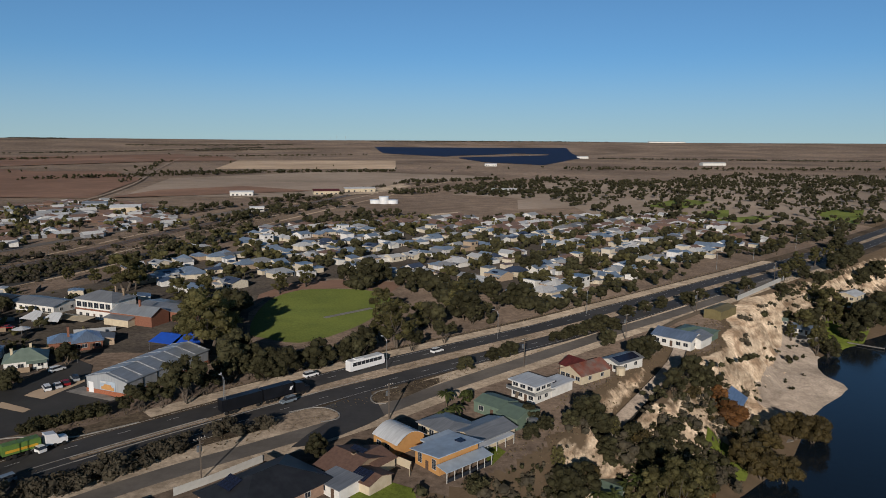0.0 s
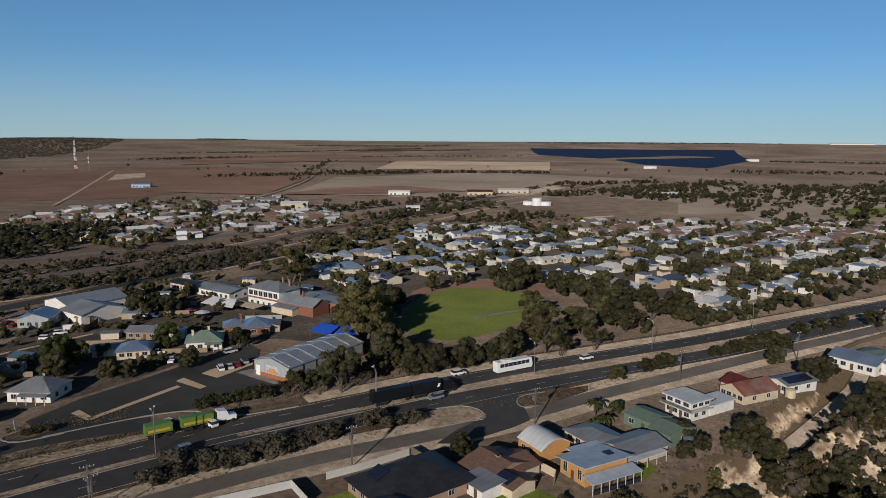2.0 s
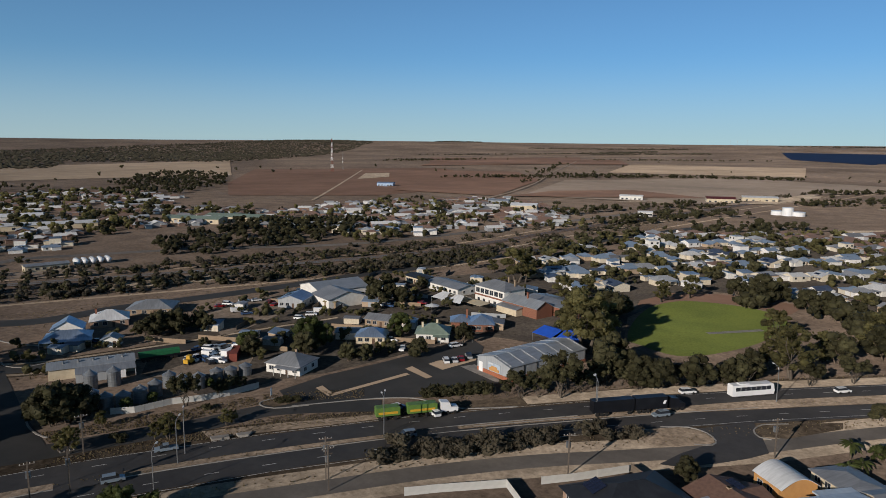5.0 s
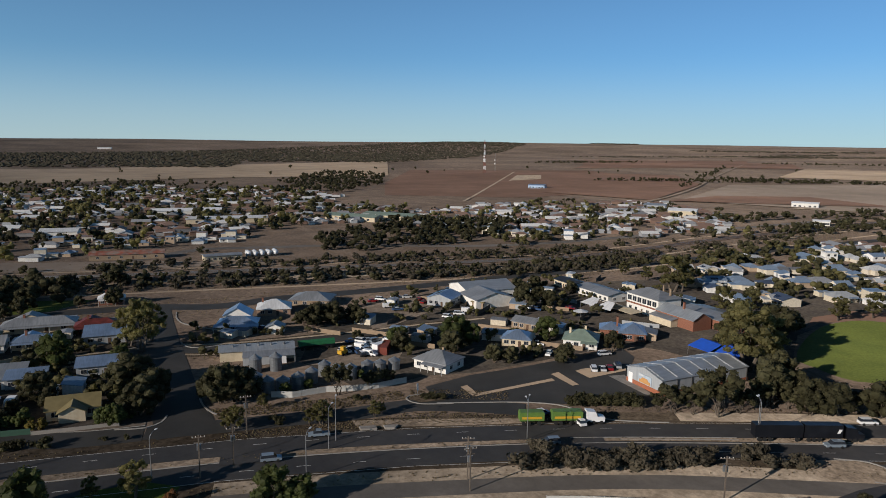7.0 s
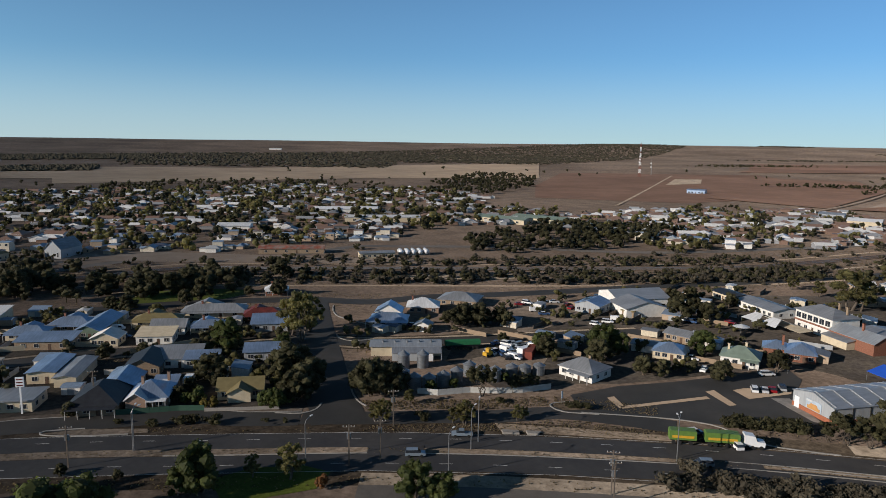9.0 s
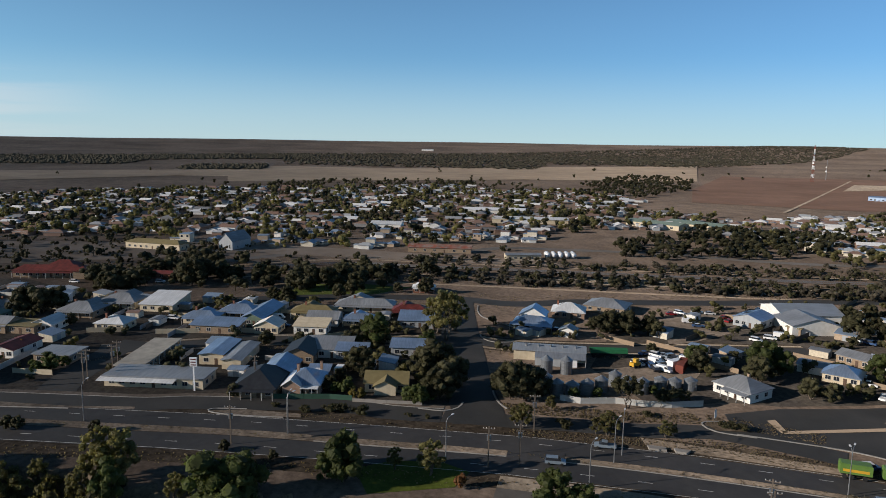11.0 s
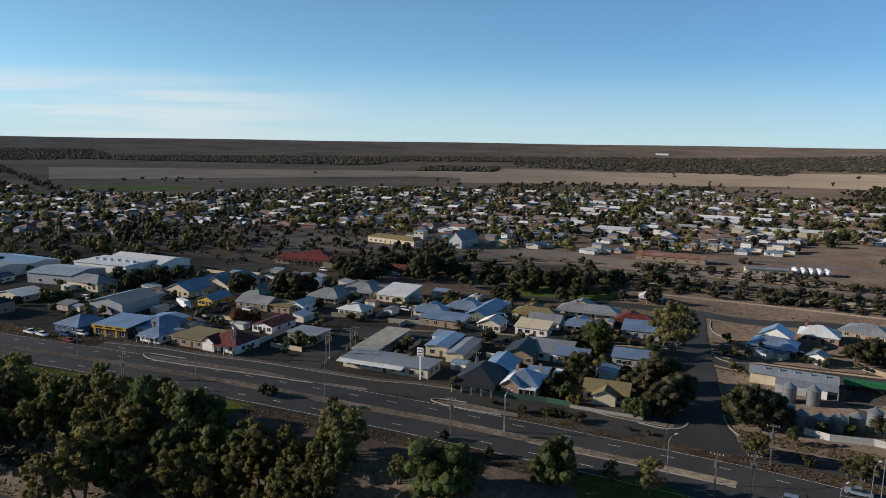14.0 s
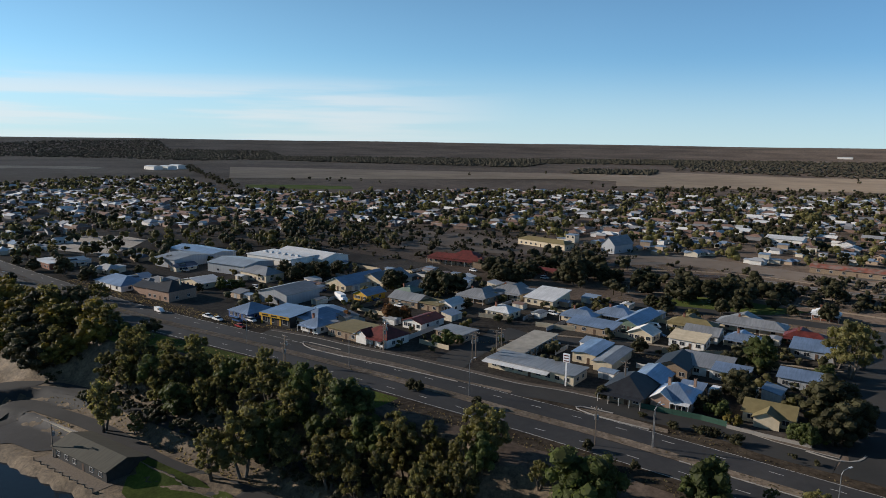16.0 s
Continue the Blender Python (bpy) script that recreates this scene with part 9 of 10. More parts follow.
for others, d_ in ((STRUCT, 7.5), (HW, 24), (BACK, 6), (SIDE, 10), (SIDE2, 8), (NSV, 9), (NSV2, 8), (TCE, 8)):
    mids = [p for p, ok in zip(mids, clear_of(mids, others, d_)) if ok]
for i, p in enumerate(mids[:64:2]):
    a_ = radians(20 + 90 * (i % 2))
    L = gen.uniform(8, 18)
    fence([(p[0], p[1]), (p[0] + L * math.cos(a_), p[1] + L * math.sin(a_))], 1.6, (M_STEEL_WALL, M_TIMBER, M_TAN_WALL, M_TIMBER)[i % 4], "sheet or paling fence between back yards", 3.0)
for i, p in enumerate(mids[64:84]):
    copy_thing(SHED[i % 3], pose(p[0], p[1], 0, 0, 0, 24 + 90 * (i % 2)))
for i, p in enumerate(mids[84:96]):
    put(("any", "suv", "white", "ute")[i % 4], p[:2], 24 + 90 * (i % 2))
near = near + mids[96:]
yards = [p for p in town if math.hypot(p[0], p[1]) < 560]
beyond = [p for p in town if math.hypot(p[0], p[1]) >= 560] + west
grove("garden_trees", near[::2] + yards[::2], M_OLIVE, "dark garden trees and hedges in the yards", gen, 66, 0.95, 6)
grove("garden_trees", near[1::2] + yards[1::2], M_GUM, "olive green garden trees in the yards", gen, 66, 0.95, 6)
grove("town_trees", beyond[::2], M_OLIVE, "dark garden trees among the houses", gen)
grove("town_trees", beyond[1::2], M_GUM, "olive green gum trees among the houses", gen)
RAILW = [(-414.1, -200), (-575.1, -277.9), (-596.2, -207), (-575.3, -74.8), (-475.6, 50.3), (-425.4, 87.7), (-378, 22.6), (-404.1, -81.8), (-394.5, -163.8)]
open_ = fill(RAILW, 420, gen, 1.0, 4.5) + fill(RAILW, 70, gen, 5, 9)
for others, d_ in ((STRUCT, 10), ([p[:2] for p in spots], 9), (RAIL, 6), (TCE, 7), (FAR_TCE, 7)):
    open_ = [p for p, ok in zip(open_, clear_of(open_, others, d_)) if ok]
grove("railway_scrub", open_, M_OLIVE, "scattered scrub and trees on railway land", gen, 44, 1.1, 5, 0.1, 0.3)
EASTW = [(106, 456.4), (221.7, 541.7), (391.7, 628.3), (485.8, 666.8), (409.4, 560.1), (317.9, 507.6), (221.5, 435.4), (148.7, 400), (94.2, 376.5)]
grove("highway_trees", off_houses(fill(EASTW, 240, gen, 4, 9)), M_OLIVE, "dark trees between houses beside the highway", gen, 60, 1.0, 5)
rail_n = about(RAIL, 8, 34, 240, gen, 2.0, 5, 0.08, 0.32) + about(RAIL, 9, 30, 70, gen, 2.5, 5, 0.32, 0.8) + about(RAIL, -42, -9, 560, gen, 2.0, 6, 0.05, 0.32) + about(RAIL, -30, -9, 110, gen, 2.5, 5.5, 0.32, 0.66) + about(FAR_TCE, -20, -10, 20, gen, 3, 6) + about(RAIL, 10, 14, 40, gen, 5, 7, 0.55, 1.0)
grove("railway_scrub", off_houses(rail_n[::2], 5), M_GREY, "grey-green saltbush scrub along the railway", gen, 34, 1.9, 5, 0.06, 0.34)
rail_n = rail_n[1::2]
grove("railway_scrub", off_houses(rail_n, 5), M_OLIVE, "dark scrub along the railway", gen, 34, 1.9, 5, 0.1, 0.32)
for k, m_ in enumerate((M_OLIVE, M_GREY, M_OLIVE)):
    grove("bank_scrub", scrub[90 + k::3], m_, "scrub and small trees on the river bank", gen, 70, 1.9, 5, 0.02, 0.36)
OVALT = [(-57.2, 329.1), (-17, 334.6), (13.8, 314.8), (26.8, 297.3), (41.9, 278.6), (27.7, 259.1), (12, 262.7), (3.9, 268.7), (-5.8, 315.3), (-42.2, 320.1)]
NSIDE = [(36.9, 271.6), (83.8, 319.4), (134.5, 373.8), (144.2, 402.1), (91.5, 350.8), (62.5, 313.8), (39.1, 289.2)]
grove("roadside_trees", fill(NSIDE, 34, gen, 2.5, 7.5), M_OLIVE, "dark trees and scrub north of the highway", gen, 130, 0.75, 8)
grove("oval_trees", fill(OVALT, 26, gen, 5, 10), M_OLIVE, "dark trees behind the oval", gen, 160, 0.7, 9)
WOODLOT = [(-362.2, 263.2), (-328.8, 300.2), (-323.5, 382.4), (-353.6, 445.6), (-408.9, 410.4), (-431.1, 356.6), (-403.2, 292.8)]
PARKW = [(-344.6, -27.9), (-351, 8.4), (-334.6, 29.7), (-322, 61.7), (-313, 105.6), (-352.8, 120.6), (-382.8, 104), (-399.6, 59), (-435.5, 22.5), (-405, -30.8)]
grove("park_trees", fill(PARKW, 75, gen, 5, 10), M_OLIVE, "dark park trees behind the cottages", gen, 90, 0.9, 7)
grove("park_understorey", [(*q, gen.uniform(1.6, 4.2)) for q in beside((-178, 5), (-240, -128), 27, 45, 170, 2.2, gen) + beside((-245, -140), (-330, -290), 20, 44, 110, 2.6, gen)], M_OLIVE, "dark undergrowth between the park trees", gen, 60, 1.0, 6, 0.05, 0.3)
grove("woodlot", fill(WOODLOT, 150, gen, 5, 9), M_OLIVE, "stand of dark trees beside the railway", gen)
GOLF = [(138, 598.4), (239.2, 585.5), (397.3, 637.5), (611.1, 757.5), (1090.9, 1361.8), (856.5, 1388.4), (587.3, 1456.3), (298.9, 1148.5), (178.9, 1210.2), (45.8, 1052.1), (3, 888.8), (71.7, 852.5), (129.1, 782.5)]
area("woodland_floor", GOLF, 0.12, M_FIELD_GREY, "leaf litter under the woodland", "ground")
grove("golf_trees", fill(GOLF, 1150, gen, 5, 10), M_OLIVE, "dark trees round the golf course", gen, 24, 1.8, 4, 0.15, 0.34)
for pts in ([(210.2, 756.2), (278.4, 855.2), (303.6, 811.6), (233.7, 715.9)], [(221.8, 616.6), (265.4, 651), (310.1, 668.7), (267.4, 607.2)], [(377.6, 727.2), (432.5, 731.5), (351.7, 600.7), (339.9, 633.5)], [(251.4, 700.6), (287.2, 720.1), (260, 650.6), (233.4, 634.9)]):
    area("fairway", pts, 0.3, M_LAWN, "green golf fairway between trees", "grass")
NORTH = [(-752.4, 497), (-746, 591.7), (-857.3, 755.4), (-1101, 961.4), (-1217.5, 903.1), (-983.7, 638.5)]
grove("north_wood", fill(NORTH, 330, gen, 6, 10), M_OLIVE, "dark mallee wood at the town's north", gen, 26, 1.7, 3)
LEFTW = [(-955.7, 130.8), (-1028.1, 264.1), (-968.8, 414.4), (-926.3, 523.5), (-983.8, 555.9), (-1148.2, 374.6), (-1103, 151.2)]
grove("town_edge_trees", fill(LEFTW, 160, gen, 5, 10), M_OLIVE, "row of dark trees at the town's edge", gen, 26, 1.6, 3)
# single trees and belts on the plain
single = []
for t0, pts in ((0, [(-829.1, 1357.1), (-854.1, 1477.5), (-1279.8, 2351.4), (-1119.7, 2258.2), (-675.9, 1507.6), (-496.3, 1124.9), (-543.6, 1530), (-1058.1, 2653.9), (-822.9, 2724.7), (-625.1, 2386.7), (-298.4, 1571.4), (-286.8, 1731.4), (-171.5, 1459.5), (-123.6, 1600.9), (-46.9, 1041.6), (-46.8, 1613.9), (4.7, 1486.9), (44.3, 1629.3), (79.7, 1341.5), (137, 1645)]), (1, [(-1407.9, 556.2), (-1418.4, 951.7), (-1051.3, 754.6), (-966.2, 791.1), (-1019.2, 1012.2), (-1090.1, 1135.4), (-1091.8, 1445.9), (-837.4, 1328.8), (-597.7, 1165.1), (-655.1, 1418.9), (-515.5, 1458), (-586.4, 1873.3), (-1274.3, 1094.5), (-1187.3, 1070.5), (-1229.1, 1181.5)]), (2, [(-1098.8, -420.6), (-1140.1, -405.1), (-1102.6, -361), (-1407.9, -166.4), (-1548.6, -18.1), (-1205, 62.4), (-1129.9, 76.8), (-1089.4, 91.6), (-1501.7, 592.1), (-1157.6, 519.9), (-1083.7, 506.8), (-1089.3, 619.5), (-1171.5, 743), (-1069.9, -267), (-1104, -338.3), (-1146.2, -318.9)])):
    single += [(x, y, gen.uniform(6, 11)) for x, y in pts]
def belt(a, b, wide, count, h0, h1):
    a, b = np.array(a), np.array(b)
    t = gen.random(count)
    p = a + (b - a) * t[:, None] + gen.normal(size=(count, 2)) * wide
    return [(x, y, h) for (x, y), h in zip(p, gen.uniform(h0, h1, count))]


for a, b, wd, n_ in (((-568.4, 1352.3), (-113.4, 1468.6), 8, 150), ((-491.2, 1054.4), (-831.1, 2040.8), 6, 60), ((-68.2, 881.9), (204.3, 1246.8), 14, 180), ((-882.2, 2460.7), (-358.8, 2864.6), 18, 100), ((-543.7, 1301.4), (-255.8, 1449), 8, 70), ((-688.4, 1112), (-368.7, 1381.8), 8, 110),
                     ((-1349.9, 1845), (-1192.6, 2198.4), 25, 120), ((-58.7, 1105.9), (83.1, 1231.1), 8, 70), ((46.3, 893), (187.7, 954.9), 12, 90), ((-205.9, 576.3), (-123.4, 737), 14, 60), ((-116.5, 581.4), (-55.3, 644.8), 14, 50), ((-421, 400.4), (-371.5, 464.7), 14, 110), ((-1543.5, -855.8), (-782.2, -352.4), 6, 110), ((272.4, 1667.8), (1059.1, 1737.8), 30, 260), ((218.9, 1071.6), (733.8, 1200.3), 40, 240), ((-261.3, 607.2), (-177.7, 815.9), 8, 60)):
    single += belt(a, b, wd, n_, 5, 9)
grove("plain_trees", single, M_OLIVE, "scattered dark trees and shelter belts on the plain", gen, 24, 1.7, 3)


CLUMP_F = np.array([(0, 1, 4), (1, 2, 4), (2, 3, 4), (3, 0, 4), (1, 0, 5), (2, 1, 5), (3, 2, 5), (0, 3, 5)])


def wood(name, poly, count, label, h0=4, h1=7):
    ts = []
    for x, y, h in fill(poly, int(count * 2.4), gen, h0, h1):
        r = h * gen.uniform(0.9, 1.5)
        v = np.array([(1, 0, 0.4), (0, 1, 0.4), (-1, 0, 0.4), (0, -1, 0.4), (0, 0, 1), (0, 0, 0)]) * (r, r, h) * (0.75 + 0.5 * gen.random((6, 1)))
        ts.append((v + (x, y, 0), CLUMP_F))
    vs = np.concatenate([v for v, _ in ts])
    vs[:, 2] += np.repeat(land(vs[::6, 0], vs[::6, 1]), 6)
    fs = np.concatenate([f + 6 * i for i, (_, f) in enumerate(ts)])
    return sheet(name, vs, fs, M_HAZED_MALLEE, label, "stuff", "woods")


wood("distant_wood", [(-1882.8, 301.3), (-1663.4, 605.1), (-1505.6, 850.4), (-1843.6, 1078.2), (-1586.8, 1429.8), (-1868.5, 2038.7), (-2738.7, 3618.3), (-3473.8, 3909.3), (-3223.7, 2634), (-3104.9, 1517.4), (-3122.4, 804.6), (-3000.3, 481.2)], 3400, "dark belt of distant mallee scrub")
wood("distant_wood", [(-2111.5, -965.8), (-1990.5, -555.3), (-1894.6, -81.5), (-2237, -27.9), (-2379.7, 466), (-3038.9, 593.6), (-2736.2, -161.1), (-2587.4, -722.4), (-2425.2, -1109.3)], 1900, "dark belt of distant mallee scrub")
wood("distant_wood", [(-1583.2, 30.8), (-1582.1, 207.6), (-1811.6, 251.8), (-1811, 63.1)], 160, "dark belt of distant mallee scrub")
wood("distant_wood", [(-1948.3, -1824.5), (-1979.7, -1303.8), (-1916.4, -1028.4), (-2185.9, -839.4), (-3197.4, -1343.6), (-3051.4, -1781.8), (-3858.3, -2326.5), (-3354.2, -2602.2), (-2777.9, -2602.6)], 1800, "dark belt of distant mallee scrub")
for t0, pts in ((0, [(-2483.7, 3928.7), (-2211.6, 4070.7), (-2703.5, 4978.5), (-3013.3, 4768.7)]), (1, [(-1638.9, 3541.2), (-857.6, 3873.5), (-1036.7, 4684.1), (-1859.6, 4019.4)]), (2, [(-494.8, 4432.6), (1023.5, 4589.3), (1705.9, 4170.2), (2427.1, 5939.7), (1043.6, 6955.3), (-482.2, 6053.8)]), (3, [(-1173.9, 3226), (-682.6, 3530.8), (-776, 4013.6), (-1323.4, 3637.4)]), (4, [(536, 2543.6), (1450.7, 2384.8), (2150.9, 3505.2), (1670.1, 4164.4), (808.2, 3571.2)]), (5, [(-1748.7, 2633.4), (-952.6, 3602.1), (-1158.3, 4375.3), (-2113.4, 3181.1)])):
    p0, p1 = np.array(pts[0]), np.array(pts[1])
    wood("distant_wood", [tuple(p0), tuple(p1), tuple(p1 * 1.022), tuple(p0 * 1.022)], 90, "thin dark line of distant trees", 4, 7)

# dark sheets under the town: soil and paving, with yard shadow in the colour
area("town_ground", [(-138.5, 158.3), (-132.2, 177.5), (-126.2, 199.2), (-120.8, 221.2), (-107.8, 223), (-76, 220.9), (-69, 229.9)] + [(-23.2, 220.1), (-63, 211.9), (-72.8, 243.9), (-81.8, 277.6), (-74.1, 345.1), (-34.1, 355.7), (4.7, 305.7), (50.7, 347.9), (76.5, 413.4), (99.6, 547.7), (5, 563.5), (-104.2, 480.4), (-155, 360.4), (-202.5, 286.9), (-218.3, 227.6)] + [(-226.3, 188), (-213.7, 155.7), (-184, 127.7), (-150.4, 125.5), (-145.5, 147.8)], 0.012, M_TOWN_SHADED, "grey-brown yard ground with paving and shadows in its colour", "ground")
area("town_ground", [(-166.2, 79.2), (-173.6, 66.5), (-185.3, 46), (-194, 23.3), (-204.5, -5.1), (-217.8, -34.8), (-229.3, -62.2), (-244, -100.9)] + [(-268.1, -144.4), (-285.4, -189.6), (-313.9, -271.9), (-376.3, -365.8), (-465.6, -404.9), (-467.7, -277.8), (-448.1, -167.3), (-391.4, -57.8)] + [(-313.3, -9.7), (-298.1, 33.3), (-278.3, 78.3), (-247.9, 114.7)], 0.015, M_TOWN_SHADED, "grey-brown yard ground with paving and shadows in its colour", "ground")
# ---------------------------------------------------------------- paddocks and far features
for i_, (pts, m_, lb) in enumerate((([(-674.1, 594.5), (-531.9, 707.3), (-503.1, 990.8), (-579.1, 1194.4), (-933.5, 1480.4), (-1190.1, 1125.9), (-857.3, 755.4)], M_FIELD_RED, "ploughed red-brown paddock"), ([(-1174.9, 99.9), (-1139.1, 643.5), (-1218.5, 1072.4), (-1427, 1255.4), (-1466, 857.6), (-1821.1, 156.2)], M_FIELD_TAN, "pale tan stubble paddock"), ([(-1130, -546.5), (-1346.2, 26.8), (-1034.2, 920.8), (-1709, 1515), (-1583.2, 30.8), (-1562.5, -755.9)], M_FIELD_TAN, "pale tan stubble paddock"),
                    ([(-385.6, 815.1), (-134.2, 840.3), (-83.6, 1065.7), (101.3, 1308.6), (-237.1, 1481.5), (-472.1, 1180.1)], M_FIELD_GREY, "grey-brown stubble paddock"), ([(-577.3, 792.1), (-409.1, 792.4), (-509.2, 1154.3), (-686.4, 1427.3), (-968.1, 1335.5)], M_FIELD_RED, "ploughed red-brown paddock"), ([(-514.4, 1534.9), (-123.6, 1600.9), (-169.2, 2192.2), (-630.8, 2086.6)], M_FIELD_TAN, "pale tan stubble paddock"), ([(-1125.9, 1752.8), (-630.8, 2086.6), (-813.6, 2557.1), (-1474.1, 2298)], M_FIELD_RED, "ploughed red-brown paddock"),
                    ([(-391.1, 795.7), (-305.6, 837.3), (-177.9, 921.8), (-295.7, 1002.8), (-383.6, 916.9)], M_FIELD_RED, "bare red-brown paddock"), ([(-1033.2, 1558.7), (-774.4, 2057.2), (-1055.9, 2799.7), (-1383.5, 2341.5)], M_FIELD_RED, "ploughed red-brown paddock"), ([(69.2, 708), (141.4, 740.9), (147.3, 872.8), (79.7, 821.7)], M_FIELD_GREY, "grey-brown paddock by the houses"), ([(-27.9, 607.7), (10.1, 632), (8, 679), (-25.1, 654)], M_SANDY, "bare orange earth"), ([(-312.8, 173.4), (-278.7, 231.2), (-278.6, 254.6), (-297.6, 238.8), (-313.4, 189.4)], M_SANDY, "bare sandy ground by the railway"),
                    ([(-447.1, -93.7), (-438.2, 36.4), (-413.8, 67.2), (-514.8, 41.4), (-514.1, -108.7)], M_FIELD_GREY, "bare railway land"))):
    area("paddock", pts, 0.3 + 0.14 * i_ if i_ < 9 else 0.05, m_, lb, "paddock")
for pts in ([(-935.9, -427.7), (-938.5, -326.7), (-959.1, -276.8), (-1010.4, -295.2), (-1017.6, -382.4), (-993.3, -454)], [(-410.6, 426.7), (-387.6, 443.7), (-406.2, 487.7), (-445.6, 481.6)]):
    area("sports_field", pts, 0.2, M_PARKGRASS, "bright green playing field", "sports field")
area("paddock", [(-495.3, -239.3), (-491, -99.9), (-446.3, 47.5), (-385.3, 139.8), (-341.1, 219.1), (-353.3, 226.6), (-412.1, 149.1), (-491.7, 51.8), (-543.3, -110.8), (-542.8, -262.2)], 0.10, M_FIELD_GREY, "bare pale railway land with dry grass", "paddock")
TRACK = smooth_line([(-547.1, 604.7), (-584.6, 661.6), (-738, 889.1), (-990.7, 1260.8)])
strip("track", TRACK, 1.8, -1.8, 0.55, M_SANDY, "pale dirt track across the paddock", "track")
TRACK2 = smooth_line([(-383.1, 664.6), (-419.3, 853.4), (-484.7, 1089.1), (-620.2, 1485.2), (-887.3, 2325)])
strip("track", TRACK2, 1.5, -1.5, 1.5, M_FIELD_GREY, "dirt road across the plain", "track")
for pts in ([(-775.5, 972.3), (-777.8, 1100.7), (-860.6, 1197.6), (-891.6, 1144.3)], [(-226.5, 815.2), (-97.9, 885.7), (-57, 1047.9), (-86.8, 1105.6), (-151.9, 950.4)], [(-258.5, 806.2), (-166.3, 872.4), (-173.2, 908.5), (-226, 884.5)]):
    area("yard", pts, 0.6, M_SANDY, "pale gravel yard", "ground")
# solar farm
s = Shape()
SF = [(-638.8, 5160.8), (-46.4, 5312.2), (722.8, 4809.9), (492.7, 2679.1), (246.8, 1909.7), (96.9, 2104.3), (-1.4, 2673.4), (-305.3, 3199.2)]
xs, ys = zip(*SF)
y = min(ys)
while y < 3780:
    x = min(xs)
    run_ = None
    while x < max(xs) + 30:
        ok = bool(inside(np.array(x), np.array(y), SF)) and not bool(inside(np.array(x), np.array(y), [(-58, 2430.6), (401.2, 2949.8), (453.2, 3162.2), (300, 3294.2), (-1.7, 2840.7)]))
        if run_ is not None and (not ok or x - run_ > 150):
            za, zb = land(np.array([run_, x]), np.array([y, y])) + 1.0
            s.slab([(run_, y, za), (x, y, zb), (x, y + 7, zb + 2.2), (run_, y + 7, za + 2.2)], 0.15)
            run_ = None
        if ok and run_ is None:
            run_ = x
        x += 12
    y += 9.5
tagged(part("solar_farm", s, mat("farm_panels", (0.018, 0.028, 0.065), (0.014, 0.022, 0.05), scale=0.02, rough=0.3)), "rows of dark blue solar panels on the plain", "solar farm", "", "stuff")
# lattice mast, red and white
mast = thing("radio_mast", "tall red and white lattice radio mast", "mast", (-990.8, 1157.5), 10)
N = 9
for i in range(N):
    z0, z1 = 70 * i / N, 70 * (i + 1) / N
    r0, r1 = 3.4 - 2.6 * i / N, 3.4 - 2.6 * (i + 1) / N
    q = Shape()
    for k in range(3):
        a0, a1 = k * math.tau / 3, (k + 1) * math.tau / 3
        p0, p1 = (r0 * math.cos(a0), r0 * math.sin(a0), z0), (r1 * math.cos(a0), r1 * math.sin(a0), z1)
        q0, q1 = (r0 * math.cos(a1), r0 * math.sin(a1), z0), (r1 * math.cos(a1), r1 * math.sin(a1), z1)
        q.tube(p0, p1, 0.22, 0.22, 4).tube(p0, q1, 0.12, 0.12, 4).tube(q0, p1, 0.12, 0.12, 4).tube(p1, q1, 0.12, 0.12, 4)
    part("section", q, M_CONTAINER if i % 2 == 0 else M_CARWHITE, mast)
for i, z0 in enumerate((30, 36, 42, 48, 54)):
    part("dish", Shape().ring([(0.02, 0.0), (1.6, 0.3), (1.9, 0.9), (0.1, 0.9)], 12), M_CARWHITE, mast).matrix_local = pose(0.5, -2.0, z0, 90, 0, 20 * i)
mast = thing("radio_mast", "thin steel lattice radio mast", "mast", (-1031, 1241.8), 0)
part("section", Shape().tube((0, 0, 0), (0, 0, 42), 0.5, 0.25, 4), M_GALV, mast)
for z0 in (18, 26):
    part("dish", Shape().ring([(0.02, 0.0), (1.4, 0.3), (1.6, 0.8), (0.1, 0.8)], 10), M_CARWHITE, mast).matrix_local = pose(0, -0.9, z0, 90, 0, 0)
# long low sheds near the horizon
for at_, w_, tn in (((-3404.9, 1239.2), 60, 60), ((705.6, 1972), 70, 10), ((1338.8, 4784.9), 260, 8), ((468.8, 2600.1), 40, 0), ((-1371.5, -856.2), 40, 60), ((-1384.6, -831.8), 40, 60), ((-1443.2, -842.8), 40, 60)):
    house(at_, tn, w_, 20, "long pale shed far out on the plain", h=7, roof="gx", pitch=10, wall=M_WHITE, roofm=M_ROOF_WHITE, front=3, side=0, name="shed", category="shed")
area("yard", [(-1219.6, -1191.7), (-1309.5, -1083.9), (-1318, -955.5), (-1383.9, -949.8), (-1435.7, -1041.2), (-1402.2, -1160.9), (-1346.7, -1316.2)], 0.3, M_SANDY, "pale salt-white gravel pit", "ground")
for x, y in [(-762.7, 4754.9), (-710.4, 4795.6), (-797.2, 4728.1)]:
    t = thing("pylon", "slim far-off transmission pylon", "pylon", (x, y), 0, ground_z(x, y))
    part("tower", Shape().tube((-3, 0, -1), (0, 0, 34), 0.35, 0.2, 4).tube((3, 0, -1), (0, 0, 34), 0.35, 0.2, 4).tube((-5, 0, 28), (5, 0, 28), 0.2, 0.2, 4), M_GALV, t)


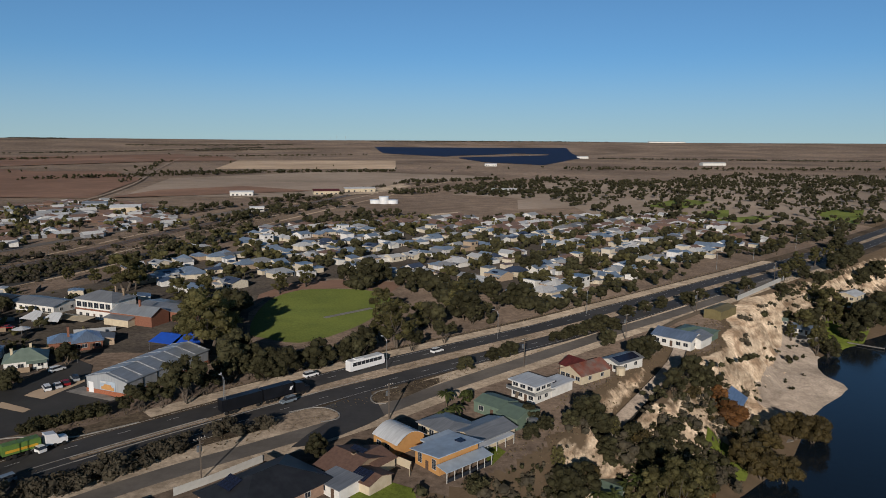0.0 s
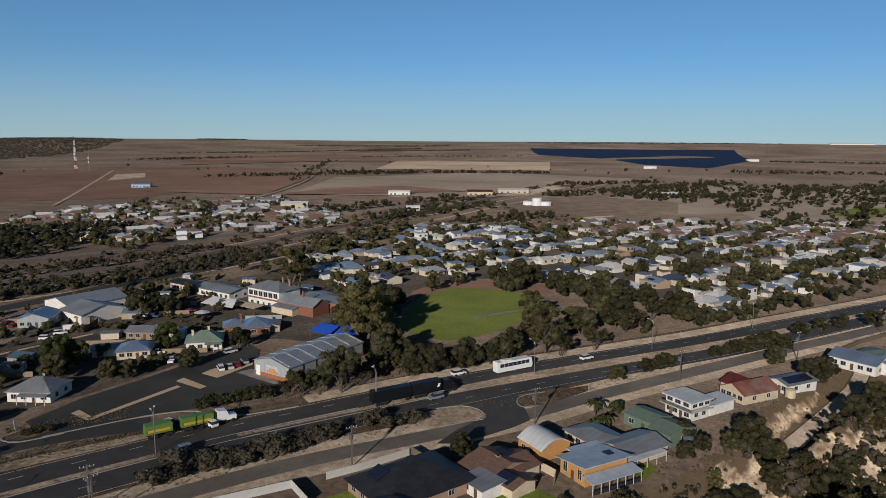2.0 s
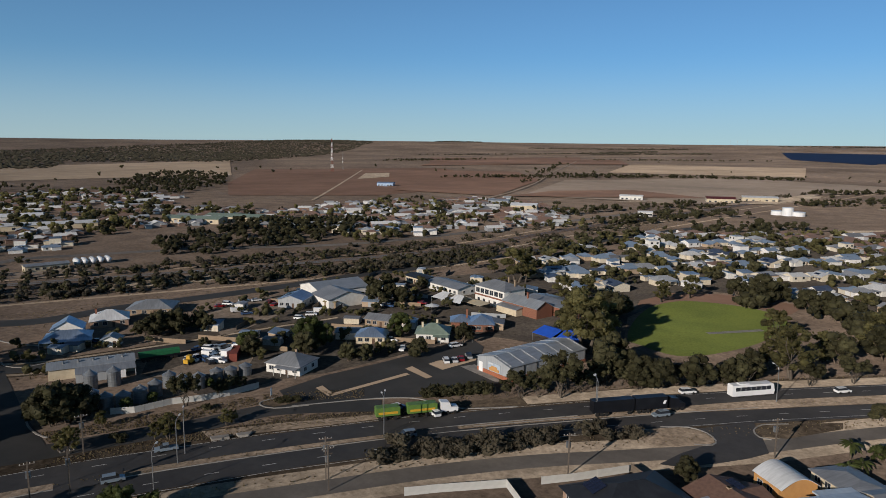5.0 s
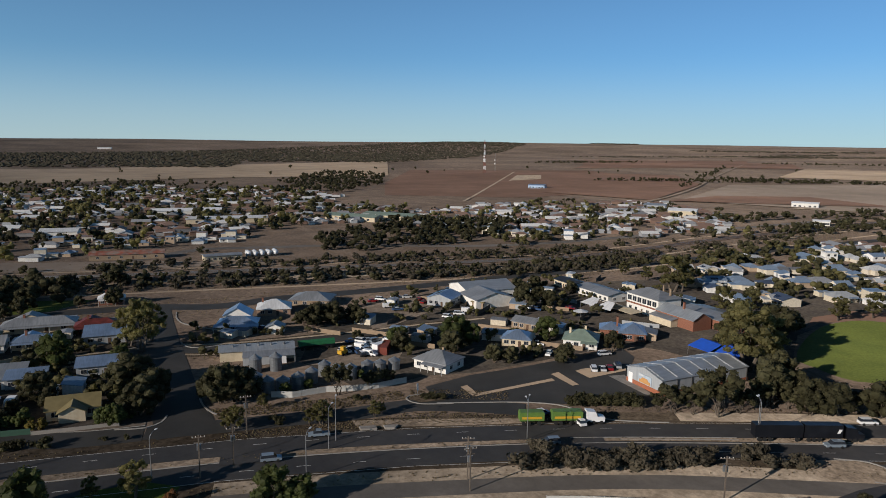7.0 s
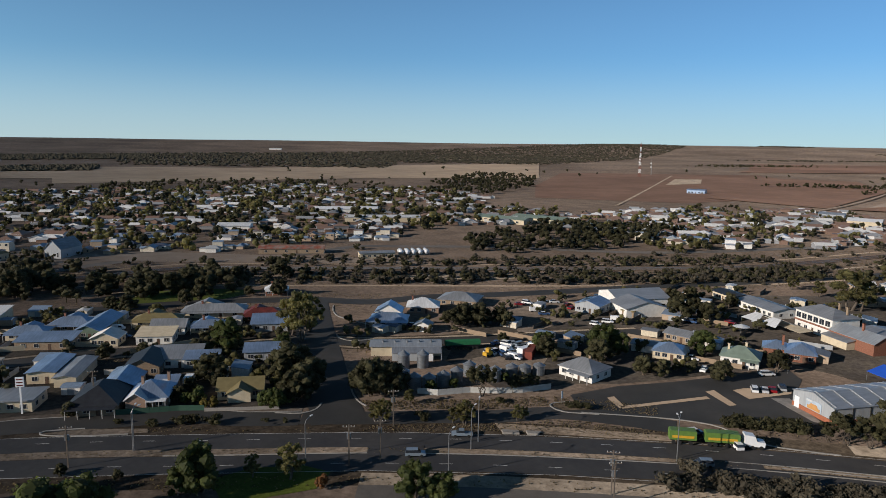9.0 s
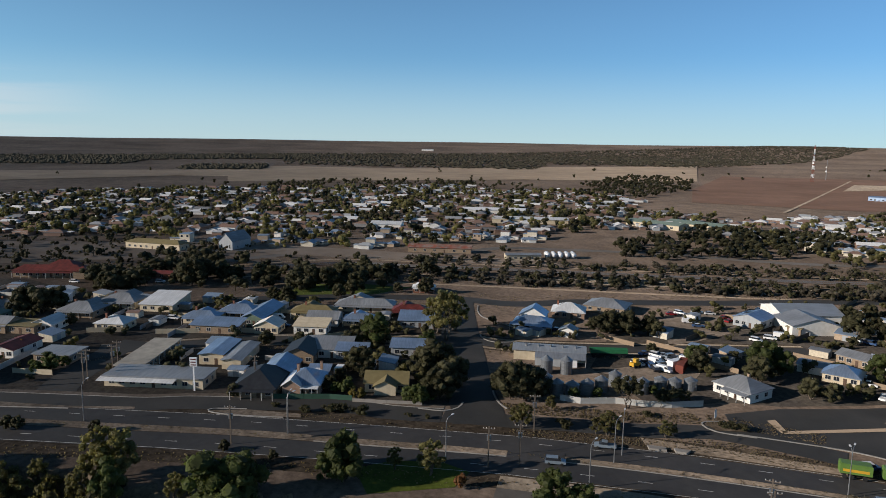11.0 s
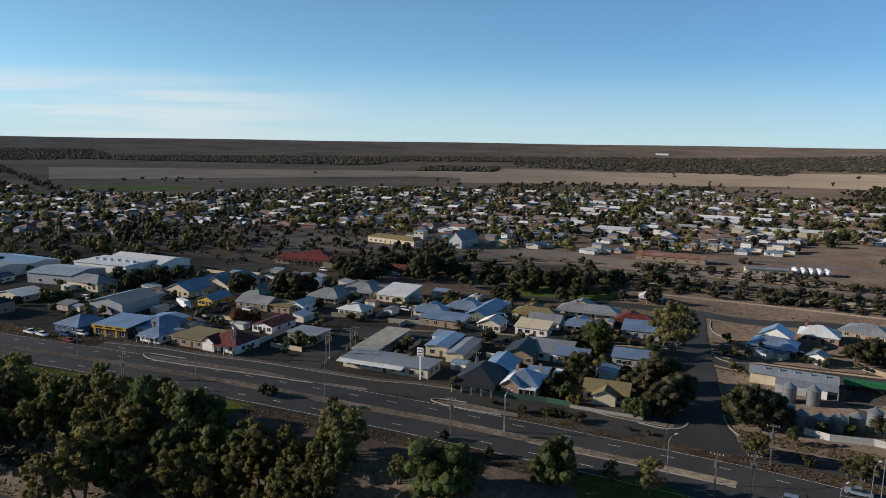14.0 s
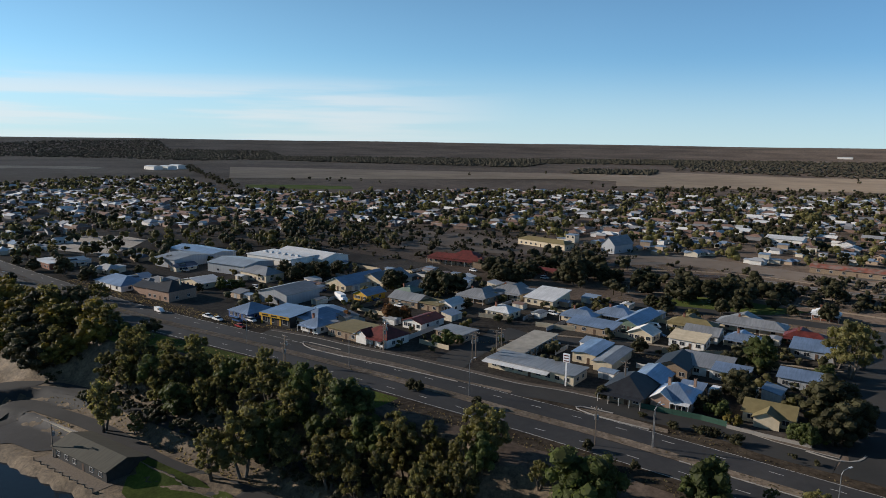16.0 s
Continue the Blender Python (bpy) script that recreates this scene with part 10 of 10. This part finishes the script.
# ---------------------------------------------------------------- dry grass
def along(line, lo, hi, count, a=0.0, b=1.0):
    """Random places beside a line, between two offsets (plus is left of its run)."""
    n = normals(line)
    i = (tuft_gen.uniform(a, b, count) * (len(line) - 2)).astype(int)
    f = tuft_gen.random((count, 1))
    o = tuft_gen.uniform(lo, hi, count)[:, None]
    return line[i] * (1 - f) + line[i + 1] * f + n[i] * o


def within(poly, count):
    q = np.array(poly)
    p = tuft_gen.uniform(q.min(0), q.max(0), (count * 3, 2))
    return p[inside(p[:, 0], p[:, 1], [tuple(c) for c in poly])][:count]


def tufts(name, pts, h0, h1, material, label):
    """Dry grass: each tuft two crossed blades of a few decimetres."""
    n = len(pts)
    z = land(pts[:, 0], pts[:, 1])
    base = np.column_stack([pts, z])
    h, a = tuft_gen.uniform(h0, h1, n), tuft_gen.uniform(0, math.tau, n)
    out = []
    for turn in (0, math.pi / 2):
        u = np.column_stack([np.cos(a + turn), np.sin(a + turn), np.zeros(n)]) * (h * tuft_gen.uniform(0.5, 0.9, n))[:, None]
        top = base + np.column_stack([tuft_gen.normal(size=(n, 2)) * 0.2 * h[:, None], h])
        out.append(np.stack([base - u - (0, 0, 0.05), base + u - (0, 0, 0.05), top + u * 0.5, top - u * 0.6], 1).reshape(-1, 3))
    vs = np.concatenate(out)
    return sheet(name, vs, np.arange(len(vs)).reshape(-1, 4), material, label, "stuff", "grass")


tuft_gen = np.random.default_rng(404)
HWN = hslice((200, 400), (-300, -240))
pts = [along(HWN, 12.5, 18, 2600), along(HWN, -20, -17.5, 1800), along(hslice((-80, 150), (-300, -240)), -17.5, -11.5, 2600), along(NSV2, 5, 12, 2600), along(NSV2, -12, -5, 900)]
pts += [along(RAIL, 7, 40, 6500, 0.0, 0.55), along(RAIL, -46, -7, 9000, 0.0, 0.55), along(TCE, -14, -6, 1800), along(TCE, 6, 16, 1800), along(BACK, -12, -8, 700)]
pts = np.concatenate(pts)
for others, d_ in ((HW, 10.9), (SV, 3.6), (SIDE, 7.6), (TCE, 5.4), (FAR_TCE, 5.2), (NSV2, 4.7), (NSV, 7.2)):
    pts = pts[clear_of(pts, others, d_)]
tufts("dry_grass", pts, 0.1, 0.34, M_TUFT, "dry grass tufts on verges and railway land")
bank = np.concatenate([within([(10, 150), (60, 230), (140, 310), (165, 300), (120, 215), (80, 170), (40, 140)], 2600), within([(-205, -160), (-160, -20), (-140, -10), (-150, -70), (-180, -140)], 2200)])
bank = bank[(land(bank[:, 0], bank[:, 1]) > -16.5)]
for others, d_ in ((LANE_S[:, :2], 3), (LOW, 4), (RAMP, 3.6)):
    bank = bank[clear_of(bank, others, d_)]
for poly in (LG, BARE, BEACH):
    bank = bank[~inside(bank[:, 0], bank[:, 1], poly)]
tufts("dry_grass", bank, 0.15, 0.5, M_TUFT, "dry grass tufts on the river bank")
tufts("dry_grass", along(HWN, -1.2, 1.2, 1400), 0.12, 0.3, M_TUFT, "short dry grass on the median")
